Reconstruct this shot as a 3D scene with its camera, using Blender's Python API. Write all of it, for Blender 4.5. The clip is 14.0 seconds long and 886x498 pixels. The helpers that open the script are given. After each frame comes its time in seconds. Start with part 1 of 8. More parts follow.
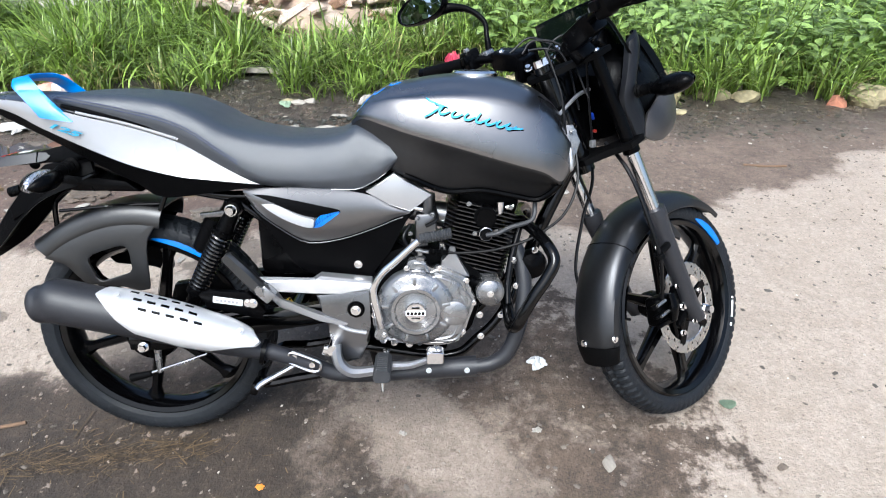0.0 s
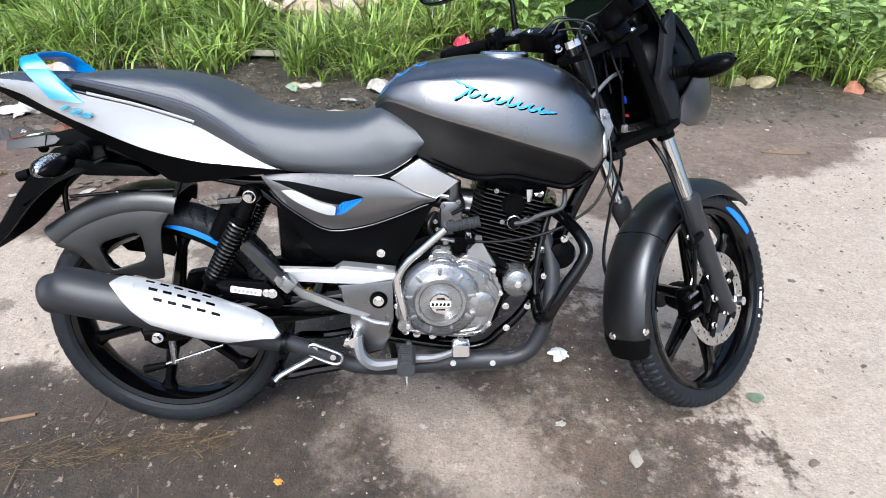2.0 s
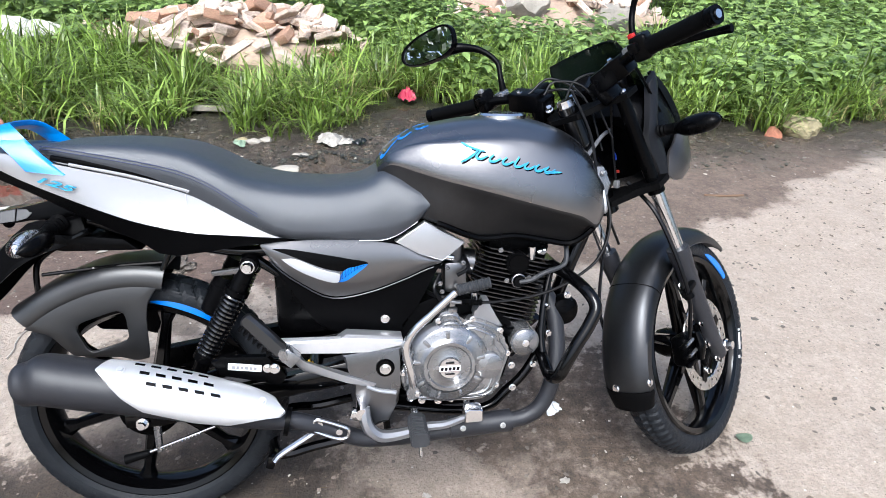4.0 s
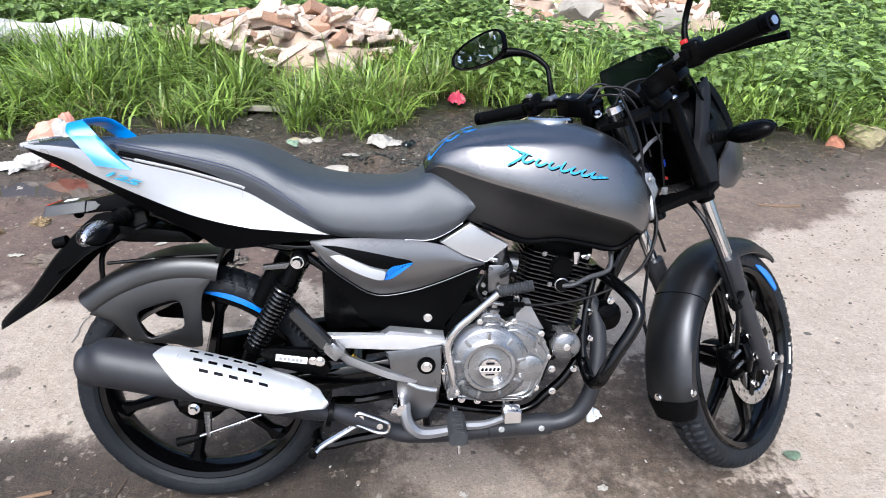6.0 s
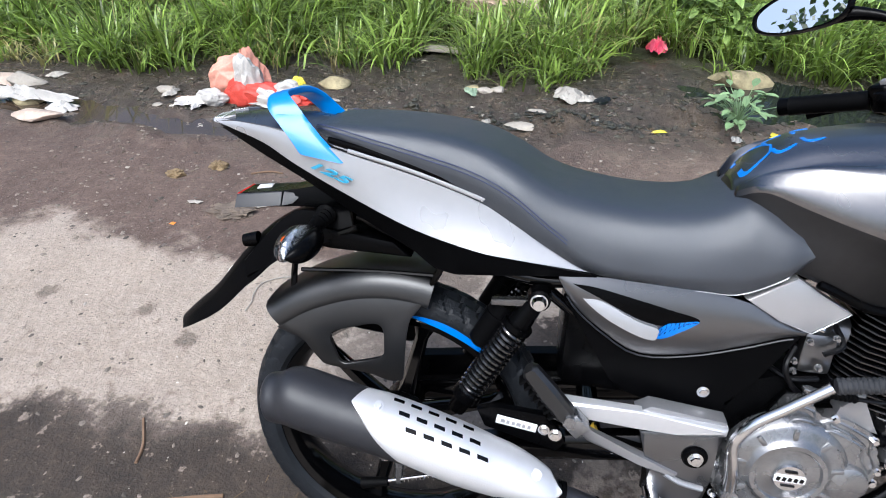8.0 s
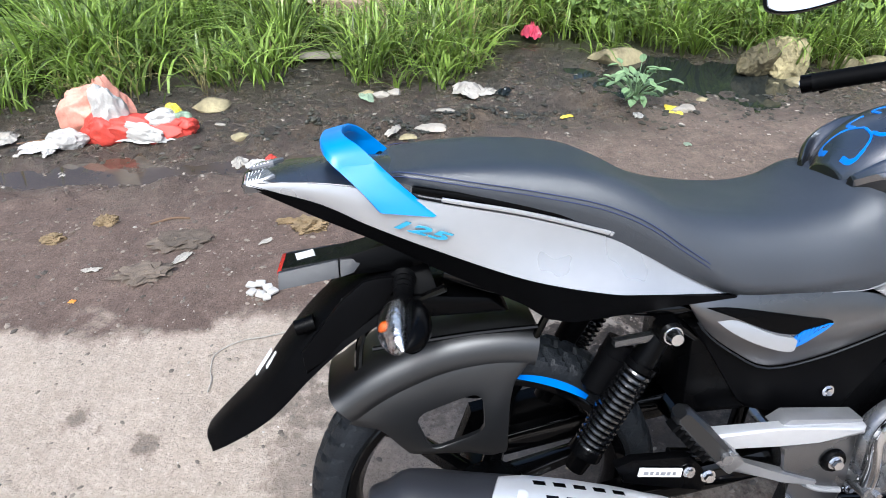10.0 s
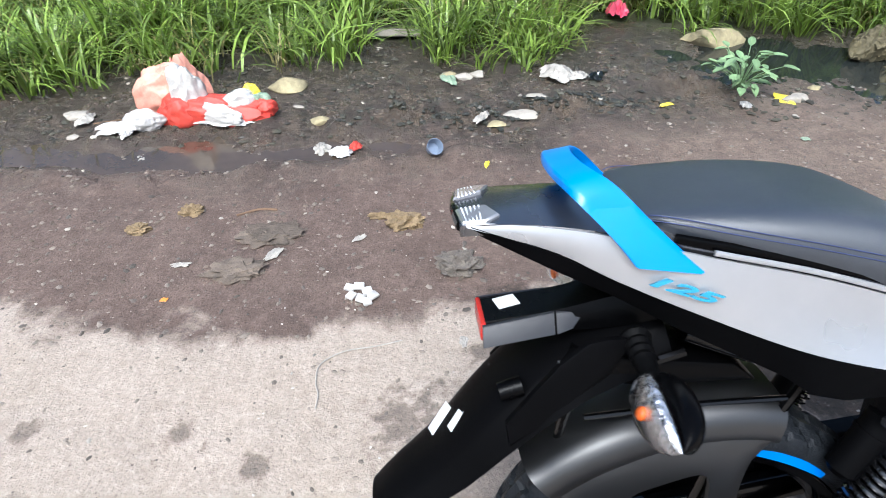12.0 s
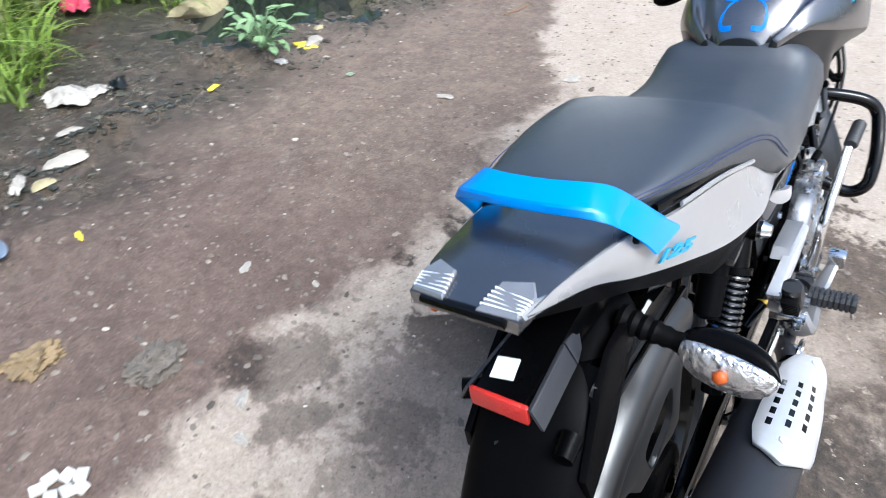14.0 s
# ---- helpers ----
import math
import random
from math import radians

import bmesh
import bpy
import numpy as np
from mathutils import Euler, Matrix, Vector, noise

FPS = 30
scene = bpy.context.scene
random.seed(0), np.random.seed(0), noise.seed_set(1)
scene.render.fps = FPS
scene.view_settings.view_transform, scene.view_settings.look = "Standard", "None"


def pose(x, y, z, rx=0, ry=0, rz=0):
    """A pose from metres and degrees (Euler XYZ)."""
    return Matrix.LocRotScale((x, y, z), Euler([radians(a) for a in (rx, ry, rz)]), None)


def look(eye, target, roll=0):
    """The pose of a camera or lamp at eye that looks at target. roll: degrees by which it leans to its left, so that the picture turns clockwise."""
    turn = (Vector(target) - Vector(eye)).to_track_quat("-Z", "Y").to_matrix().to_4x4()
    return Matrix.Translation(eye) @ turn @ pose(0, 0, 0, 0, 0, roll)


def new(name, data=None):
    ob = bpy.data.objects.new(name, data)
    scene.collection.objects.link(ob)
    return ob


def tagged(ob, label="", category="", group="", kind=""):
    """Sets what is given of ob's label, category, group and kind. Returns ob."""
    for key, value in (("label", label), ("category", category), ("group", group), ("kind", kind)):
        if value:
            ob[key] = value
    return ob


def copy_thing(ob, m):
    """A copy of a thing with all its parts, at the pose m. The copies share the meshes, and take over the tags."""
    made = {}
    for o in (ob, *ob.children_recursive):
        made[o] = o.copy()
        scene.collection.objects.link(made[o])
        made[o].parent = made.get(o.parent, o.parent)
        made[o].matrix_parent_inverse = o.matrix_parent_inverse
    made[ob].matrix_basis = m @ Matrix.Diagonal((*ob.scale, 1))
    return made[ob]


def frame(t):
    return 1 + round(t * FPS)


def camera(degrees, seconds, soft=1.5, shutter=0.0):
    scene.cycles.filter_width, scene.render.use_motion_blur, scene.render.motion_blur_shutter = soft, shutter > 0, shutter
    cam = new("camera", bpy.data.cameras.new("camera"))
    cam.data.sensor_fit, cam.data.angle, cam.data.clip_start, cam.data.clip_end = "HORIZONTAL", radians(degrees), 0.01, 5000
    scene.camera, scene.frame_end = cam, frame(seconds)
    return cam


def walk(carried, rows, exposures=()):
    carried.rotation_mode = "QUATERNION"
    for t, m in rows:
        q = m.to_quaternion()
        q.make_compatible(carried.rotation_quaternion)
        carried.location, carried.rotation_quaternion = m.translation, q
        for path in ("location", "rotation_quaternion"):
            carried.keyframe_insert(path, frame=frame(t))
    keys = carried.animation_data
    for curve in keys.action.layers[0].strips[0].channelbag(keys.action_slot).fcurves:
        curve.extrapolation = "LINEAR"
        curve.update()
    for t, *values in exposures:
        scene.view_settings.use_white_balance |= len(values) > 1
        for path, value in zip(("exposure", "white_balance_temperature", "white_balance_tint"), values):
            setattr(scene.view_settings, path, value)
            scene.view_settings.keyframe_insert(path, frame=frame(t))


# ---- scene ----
cam = camera(71.6, 14.0, soft=0.45, shutter=0.3)
PATH = [
    (0, (0.716, -1.125, 1.306), (0.8, 0.542, 0.204), 0.9),
    (0.5, (0.72, -1.121, 1.312), (0.837, 0.583, 0.272), 0.9),
    (1, (0.727, -1.118, 1.301), (0.855, 0.579, 0.252), 0.8),
    (1.5, (0.711, -1.108, 1.299), (0.807, 0.58, 0.23), 0.7),
    (2, (0.659, -1.076, 1.28), (0.745, 0.566, 0.142), 1.2),
    (2.5, (0.59, -1.031, 1.299), (0.821, 0.644, 0.232), 2.6),
    (2.7, (0.563, -1.01, 1.299), (0.875, 0.669, 0.259), 3.3),
    (4.8, (0.494, -1.024, 1.293), (0.807, 0.674, 0.284), 2.5),
    (5, (0.497, -1.024, 1.294), (0.761, 0.677, 0.275), 2.2),
    (5.5, (0.5, -1.032, 1.297), (0.744, 0.664, 0.266), 2.6),
    (6, (0.497, -1.038, 1.301), (0.672, 0.681, 0.294), 2.1),
    (6.5, (0.444, -1.03, 1.3), (0.534, 0.695, 0.292), 2.0),
    (7, (0.371, -0.949, 1.278), (0.363, 0.738, 0.204), 3.4),
    (7.5, (0.31, -0.795, 1.263), (0.157, 0.839, 0.12), 0.9),
    (8, (0.267, -0.661, 1.255), (0.026, 0.931, 0.069), 0.1),
    (8.2, (0.255, -0.638, 1.257), (0.037, 0.961, 0.075), 0.6),
    (10.3, (-0.128, -0.475, 1.221), (0.124, 1.102, 0.018), 0.2),
    (10.5, (-0.137, -0.474, 1.221), (0.104, 1.102, 0.013), 0.2),
    (11, (-0.151, -0.464, 1.224), (0.032, 1.115, 0.01), -0.2),
    (11.5, (-0.213, -0.387, 1.213), (-0.14, 1.175, -0.034), -1.7),
    (12, (-0.301, -0.285, 1.2), (-0.176, 1.261, -0.063), -0.3),
    (12.5, (-0.45, -0.225, 1.187), (0.139, 1.206, -0.081), 0.6),
    (13, (-0.541, -0.174, 1.195), (0.387, 1.095, -0.041), 3.5),
    (13.5, (-0.548, -0.046, 1.182), (0.518, 1.007, -0.143), 1.7),
    (14, (-0.539, 0.086, 1.172), (0.741, 0.882, -0.143), 3.2),
]
walk(cam, [(t, look(eye, target, roll)) for t, eye, target, roll in PATH], exposures=((0, 1.21, 5560, 4), (6, 1.18, 5560, 7), (7.5, 1.12, 5540, 7), (8, 0.93, 5540, 7), (11, 1.22, 5500, 5), (13, 1.30, 5430, 5), (14, 1.36, 5420, 4)))

# ---- world and light: a bright, thinly overcast sky ----
world = bpy.data.worlds.new("world")
scene.world = world
world.use_nodes = True
wn = world.node_tree.nodes
sky = wn.new("ShaderNodeTexSky")
sky.sky_type = "NISHITA"
sky.sun_disc = False
sky.sun_elevation = radians(58)
sky.sun_rotation = radians(200)
sky.air_density, sky.dust_density, sky.ozone_density = 1.0, 7.0, 0.5
wn["Background"].inputs["Strength"].default_value = 0.115
world.node_tree.links.new(sky.outputs["Color"], wn["Background"].inputs["Color"])
sun = new("sun", bpy.data.lights.new("sun", "SUN"))
sun.data.energy, sun.data.angle, sun.data.color = 1.5, radians(25), (1.0, 0.97, 0.93)
sun.matrix_world = look((-0.6, -1.7, 3.0), (0, 0, 0))

# ---- materials ----
def mat(name, color, rough=0.5, metal=0.0, var=0.15, scale=12.0, bump=0.0, bump_scale=80.0, coat=0.0, spec=0.5, island=0.0, rand=0.0, trans=0.0, alpha=1.0, rvar=0.0):
    """A surface with colour varied at two scales, uneven gloss and fine relief."""
    m = bpy.data.materials.new(name)
    m.use_nodes = True
    nt = m.node_tree
    n, l = nt.nodes, nt.links
    b = n["Principled BSDF"]
    b.inputs["Roughness"].default_value, b.inputs["Metallic"].default_value = rough, metal
    b.inputs["Specular IOR Level"].default_value, b.inputs["Coat Weight"].default_value = spec, coat
    b.inputs["Coat Roughness"].default_value = 0.15
    b.inputs["Transmission Weight"].default_value, b.inputs["Alpha"].default_value = trans, alpha
    co = n.new("ShaderNodeTexCoord")
    def noise_at(s, d):
        t = n.new("ShaderNodeTexNoise")
        t.inputs["Scale"].default_value, t.inputs["Detail"].default_value = s, d
        l.new(co.outputs["Object"], t.inputs["Vector"])
        return t.outputs["Fac"]
    big, small = noise_at(scale, 3), noise_at(scale * 9, 4)
    mix = n.new("ShaderNodeMath")
    mix.operation = "MULTIPLY_ADD"
    l.new(big, mix.inputs[0])
    mix.inputs[1].default_value = 0.65
    half = n.new("ShaderNodeMath")
    half.operation = "MULTIPLY"
    half.inputs[1].default_value = 0.35
    l.new(small, half.inputs[0])
    l.new(half.outputs[0], mix.inputs[2])
    value = mix.outputs[0]
    gain = n.new("ShaderNodeMapRange")
    gain.inputs["From Min"].default_value, gain.inputs["From Max"].default_value = 0.3, 0.7
    gain.inputs["To Min"].default_value, gain.inputs["To Max"].default_value = 1 - var, 1 + var
    l.new(value, gain.inputs["Value"])
    out = gain.outputs["Result"]
    for amount, kind, slot in ((island, "ShaderNodeNewGeometry", "Random Per Island"), (rand, "ShaderNodeObjectInfo", "Random")):
        if amount:
            info, r, mul = n.new(kind), n.new("ShaderNodeMapRange"), n.new("ShaderNodeMath")
            r.inputs["To Min"].default_value, r.inputs["To Max"].default_value = 1 - amount, 1 + amount
            l.new(info.outputs[slot], r.inputs["Value"])
            mul.operation = "MULTIPLY"
            l.new(out, mul.inputs[0]), l.new(r.outputs["Result"], mul.inputs[1])
            out = mul.outputs[0]
    tint = n.new("ShaderNodeVectorMath")
    tint.operation = "SCALE"
    tint.inputs[0].default_value = color
    l.new(out, tint.inputs["Scale"])
    l.new(tint.outputs["Vector"], b.inputs["Base Color"])
    if rvar:
        r = n.new("ShaderNodeMapRange")
        r.inputs["From Min"].default_value, r.inputs["From Max"].default_value = 0.3, 0.7
        r.inputs["To Min"].default_value, r.inputs["To Max"].default_value = max(rough - rvar, 0.02), rough + rvar
        l.new(big, r.inputs["Value"])
        l.new(r.outputs["Result"], b.inputs["Roughness"])
    if bump:
        bp = n.new("ShaderNodeBump")
        bp.inputs["Strength"].default_value, bp.inputs["Distance"].default_value = bump, 0.01
        l.new(noise_at(bump_scale, 6), bp.inputs["Height"])
        l.new(bp.outputs["Normal"], b.inputs["Normal"])
    return m


SATIN = mat("satin grey paint", (0.225, 0.225, 0.232), 0.28, 1.0, 0.05, 6, 0.02, 900, rvar=0.03)
CABLE = mat("black cable sheath", (0.003, 0.003, 0.0036), 0.34, 0, 0.2, 30, 0.03, 300, spec=0.2)
COWL = mat("grained dark cowl plastic", (0.006, 0.006, 0.007), 0.42, 0, 0.12, 12, 0.06, 700, spec=0.28, rvar=0.05)
WINGGREY = mat("warm grey satin plastic", (0.060, 0.055, 0.052), 0.36, 0.35, 0.08, 14, 0.03, 500, rvar=0.05)
SHIELD = mat("silver heat shield paint", (0.66, 0.66, 0.67), 0.36, 0.6, 0.06, 8, 0.04, 500)
COVERGREY = mat("mid grey metallic paint", (0.185, 0.185, 0.19), 0.28, 0.95, 0.05, 6, 0.02, 900, rvar=0.03)
SILVER = mat("silver grey paint", (0.41, 0.41, 0.42), 0.29, 0.60, 0.05, 6, 0.02, 900, rvar=0.03)
STEELGREY = mat("grey frame paint", (0.34, 0.34, 0.35), 0.36, 0.7, 0.07, 10, 0.03, 500)
ALLOY = mat("cast alloy", (0.30, 0.30, 0.305), 0.26, 0.85, 0.25, 18, 0.05, 300, rvar=0.08)
TRIMGREY = mat("grey satin bracket plastic", (0.15, 0.15, 0.155), 0.34, 0.5, 0.1, 12, 0.04, 600, rvar=0.05)
CHROME = mat("bright steel", (0.75, 0.75, 0.76), 0.14, 1.0, 0.05, 30, rvar=0.05)
PLASTIC = mat("black plastic", (0.0012, 0.0012, 0.0014), 0.26, 0, 0.2, 14, 0.05, 700, spec=0.07, rvar=0.06)
TEXTURED = mat("grained black plastic", (0.0018, 0.0018, 0.0021), 0.38, 0, 0.2, 14, 0.12, 900, spec=0.035, rvar=0.06)
GLOSS = mat("gloss black paint", (0.0012, 0.0012, 0.0014), 0.10, 0, 0.2, 14, spec=0.30, rvar=0.04)
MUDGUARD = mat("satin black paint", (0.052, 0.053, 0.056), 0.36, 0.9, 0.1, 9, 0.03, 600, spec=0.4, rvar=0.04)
TAILTOP = mat("dark satin grey paint", (0.19, 0.19, 0.197), 0.27, 0.95, 0.06, 9, 0.02, 800, rvar=0.03)
HEATBLACK = mat("heat resistant matt black", (0.017, 0.0175, 0.021), 0.42, 0.0, 0.15, 16, 0.12, 900, spec=0.45)
VINYL = mat("black seat vinyl", (0.026, 0.031, 0.040), 0.40, 0, 0.12, 10, 0.2, 1400, spec=1.0, rvar=0.05)
RUBBER = mat("tyre rubber", (0.0085, 0.0100, 0.0125), 0.5, 0, 0.4, 9, 0.25, 300, spec=0.24, rvar=0.1)
SOFT = mat("soft black rubber", (0.0018, 0.0018, 0.002), 0.55, 0, 0.2, 20, 0.1, 500, spec=0.06)
BLUE = mat("bright blue paint", (0.008, 0.16, 0.62), 0.3, 0, 0.05, 8, coat=0.4)
SKYBLUE = mat("light blue paint", (0.012, 0.205, 0.64), 0.34, 0, 0.06, 8, coat=0.12)
CYAN = mat("light blue badge", (0.045, 0.29, 0.46), 0.36, 0.2, 0.05, 8)
STITCH = mat("blue thread", (0.02, 0.032, 0.10), 0.7)
LENS = mat("clear lamp lens", (0.97, 0.97, 0.97), 0.03, 0, 0.03, 30, 0.06, 120, trans=1.0)
REFLECTOR = mat("lamp reflector", (0.86, 0.86, 0.88), 0.16, 0.96, 0.12, 40, 0.55, 130)
AMBER = mat("amber bulb", (0.62, 0.11, 0.012), 0.25, 0, 0.1, 20)
RED = mat("red reflector", (0.45, 0.02, 0.015), 0.15, 0, 0.1, 20, 0.4, 500)
SMOKE = mat("smoked screen", (0.004, 0.007, 0.006), 0.06, 0, 0.05, 8, alpha=0.90)
MIRROR = mat("mirror glass", (0.92, 0.93, 0.93), 0.01, 1.0, 0.0)
STICKER = mat("white sticker", (0.75, 0.75, 0.74), 0.5, 0, 0.08, 30)
DARKMETAL = mat("black cast metal", (0.0013, 0.0013, 0.0015), 0.32, 0.02, 0.3, 25, 0.2, 250, spec=0.04, rvar=0.1)
DISC = mat("brake disc steel", (0.55, 0.54, 0.52), 0.28, 1.0, 0.1, 40, rvar=0.06)
TAILGLASS = mat("ribbed clear tail lens", (0.30, 0.30, 0.31), 0.16, 0.6, 0.1, 60)
RIBBED = mat("dusty ribbed rubber", (0.030, 0.031, 0.034), 0.5, 0, 0.2, 30, 0.1, 400, spec=0.4)
SPRING = mat("gloss black spring paint", (0.004, 0.004, 0.0045), 0.10, 0, 0.2, 14, spec=0.9, rvar=0.03, coat=0.3)
HUGGER = mat("satin black plastic", (0.004, 0.0041, 0.0046), 0.40, 0, 0.15, 9, 0.05, 700, spec=0.9, rvar=0.05)
FIN = mat("black painted cooling fins", (0.006, 0.006, 0.007), 0.18, 0.1, 0.2, 25, 0.05, 300, spec=1.0, rvar=0.06)
ORANGE = mat("orange plastic", (0.7, 0.25, 0.03), 0.5)
LENS.node_tree.nodes["Principled BSDF"].inputs["IOR"].default_value = 1.2

def leaf_mat(name, color, var, thin):
    """Leaves that let part of the light through."""
    m = mat(name, color, 0.34, 0, 0.25, 3, island=var)
    n, l = m.node_tree.nodes, m.node_tree.links
    b, tr, mx = n["Principled BSDF"], n.new("ShaderNodeBsdfTranslucent"), n.new("ShaderNodeMixShader")
    l.new(b.inputs["Base Color"].links[0].from_socket, tr.inputs["Color"])
    mx.inputs[0].default_value = thin
    l.new(b.outputs[0], mx.inputs[1]), l.new(tr.outputs[0], mx.inputs[2])
    l.new(mx.outputs[0], n["Material Output"].inputs["Surface"])
    return m


# ---- mesh helpers ----
def part(name, bm, material, parent=None, label="", xf=None, smooth=True, angle=38):
    """Links a bmesh as one mesh object, under a thing or a part of it."""
    if xf is not None:
        bmesh.ops.transform(bm, matrix=xf, verts=bm.verts)
    bmesh.ops.recalc_face_normals(bm, faces=bm.faces)
    me = bpy.data.meshes.new(name)
    bm.to_mesh(me)
    bm.free()
    me.materials.append(material)
    if smooth:
        me.polygons.foreach_set("use_smooth", [True] * len(me.polygons))
        me.set_sharp_from_angle(angle=radians(angle))
    ob = new(name, me)
    if parent:
        ob.parent = parent
    if label:
        tagged(ob, label)
    return ob


def V(*a):
    return Vector(a)


def spline(pts, per=8):
    """Points of a smooth curve through pts."""
    p = [Vector(q) for q in pts]
    p = [2 * p[0] - p[1]] + p + [2 * p[-1] - p[-2]]
    out = []
    for i in range(1, len(p) - 2):
        for k in range(per):
            t = k / per
            a, b, c, d = p[i - 1 : i + 3]
            out.append(0.5 * (2 * b + (c - a) * t + (2 * a - 5 * b + 4 * c - d) * t**2 + (3 * b - a - 3 * c + d) * t**3))
    return out + [p[-2]]


def skin(bm, rings, cap=True, closed=True):
    """Faces between rings of points, all of one length."""
    vs = [[bm.verts.new(p) for p in r] for r in rings]
    n = len(vs[0])
    for a, b in zip(vs, vs[1:]):
        for i in range(n if closed else n - 1):
            j = (i + 1) % n
            bm.faces.new((a[i], a[j], b[j], b[i]))
    if cap:
        bm.faces.new(vs[0][::-1])
        bm.faces.new(vs[-1])
    return bm


def tube(bm, pts, r, seg=10, per=6, flat=1.0):
    """A round bar along a smooth curve; r may be one radius or one for each point."""
    path = spline(pts, per) if per > 1 else [Vector(p) for p in pts]
    rs = [r] * len(path) if not isinstance(r, (list, tuple)) else [float(q) for q in np.interp(np.linspace(0, len(r) - 1, len(path)), range(len(r)), r)]
    up = V(0, 0, 1)
    rings = []
    for i, p in enumerate(path):
        d = (path[min(i + 1, len(path) - 1)] - path[max(i - 1, 0)]).normalized()
        if abs(d.dot(up)) > 0.97:
            up = V(1, 0, 0) if abs(d.x) < 0.9 else V(0, 1, 0)
        s = d.cross(up).normalized()
        up = s.cross(d).normalized()
        rings.append([p + rs[i] * (math.cos(a) * s * flat + math.sin(a) * up) for a in (2 * math.pi * k / seg for k in range(seg))])
    return skin(bm, rings)


def rod(bm, a, b, r, r2=None, seg=14):
    return tube(bm, [a, b], [r, r if r2 is None else r2], seg, 1)


def lathe(bm, prof, seg=48, m=None, a0=0.0, a1=360.0, cap=False):
    """Turns a profile of (radius, y) round the y axis; m places it."""
    full = a1 - a0 >= 359.9
    n = seg if full else seg + 1
    vs = []
    for i in range(n):
        a = radians(a0 + (a1 - a0) * i / seg)
        ring = [V(r * math.cos(a), y, r * math.sin(a)) for r, y in prof]
        vs.append([bm.verts.new(m @ p if m else p) for p in ring])
    for i in range(seg):
        a, b = vs[i], vs[(i + 1) % n]
        for j in range(len(prof) - 1):
            bm.faces.new((a[j], a[j + 1], b[j + 1], b[j]))
    if cap:
        for ring in (vs[0], vs[-1]):
            bm.faces.new(ring)
    return bm


def box(bm, size, m, bevel=0.003, segs=2):
    r = bmesh.ops.create_cube(bm, size=1.0, matrix=m @ Matrix.Diagonal((*size, 1)))
    if bevel:
        es = list({e for v in r["verts"] for e in v.link_edges})
        bmesh.ops.bevel(bm, geom=es, offset=bevel, segments=segs, affect="EDGES", profile=0.5)
    return bm


def plate(bm, outline, y, thick, bevel=0.004, per=1, y2=None):
    """A slab with the outline (x, z) between y and y + thick; y may be a function of x, z."""
    pts = [(p.x, p.y) for p in spline([(a, b, 0) for a, b in outline + outline[:1]], per)[:-1]] if per > 1 else outline
    f = y if callable(y) else (lambda x, z: y)
    front = [bm.verts.new((a, f(a, b), b)) for a, b in pts]
    back = [bm.verts.new((a, f(a, b) + thick, b)) for a, b in pts]
    n = len(pts)
    face = bm.faces.new(front)
    bm.faces.new(back[::-1])
    for i in range(n):
        bm.faces.new((front[i], back[i], back[(i + 1) % n], front[(i + 1) % n]))
    if bevel:
        bmesh.ops.bevel(bm, geom=list(face.edges), offset=bevel, segments=2, affect="EDGES", profile=0.6)
    return bm


def panel(bm, stations, n=8, count=28, thick=0.004):
    """A curved shell; stations of (x, top z, bottom z, y at the top, y at the bottom, bulge outwards)."""
    s = np.array(stations, float)
    t = np.linspace(0, 1, count)
    at = np.linspace(0, 1, len(s))
    xs = np.stack([np.interp(t, at, s[:, c]) for c in range(6)], 1)
    rings = []
    for x, zt, zb, yt, yb, bulge in xs:
        side = -1 if yt + yb < 0 else 1
        out = [V(x, yt + (yb - yt) * k / n + side * bulge * math.sin(math.pi * k / n), zt + (zb - zt) * k / n) for k in range(n + 1)]
        inn = [p - V(0, side * thick, 0) for p in out[::-1]]
        rings.append(out + inn)
    return skin(bm, rings)


def smooth_rows(rows, count):
    """Rows of numbers, resampled smoothly."""
    a = np.array(rows, float)
    out = []
    for i in np.linspace(0, len(a) - 1, count):
        k = min(int(i), len(a) - 2)
        p0, p1, p2, p3 = a[max(k - 1, 0)], a[k], a[k + 1], a[min(k + 2, len(a) - 1)]
        t = i - k
        out.append(0.5 * (2 * p1 + (p2 - p0) * t + (2 * p0 - 5 * p1 + 4 * p2 - p3) * t**2 + (3 * p1 - p0 - 3 * p2 + p3) * t**3))
    return np.array(out)


def bolt(name, parent, at, axis, r=0.008, h=0.007, material=None):
    """A hexagon bolt head with a washer."""
    bm = bmesh.new()
    a, d = Vector(at), Vector(axis).normalized()
    rod(bm, a, a + d * h * 0.25, r * 1.35, seg=14)
    rod(bm, a + d * h * 0.25, a + d * h, r, r * 0.92, seg=6)
    return part(name, bm, material or CHROME, parent, smooth=False)


def flipped(ob, name=None):
    """The mirror image of a part on the other side of the machine."""
    me = ob.data.copy()
    me.transform(Matrix.Diagonal((1, -1, 1, 1)))
    me.flip_normals()
    o = new(name or ob.name.split(".")[0], me)
    o.parent = ob.parent
    return o

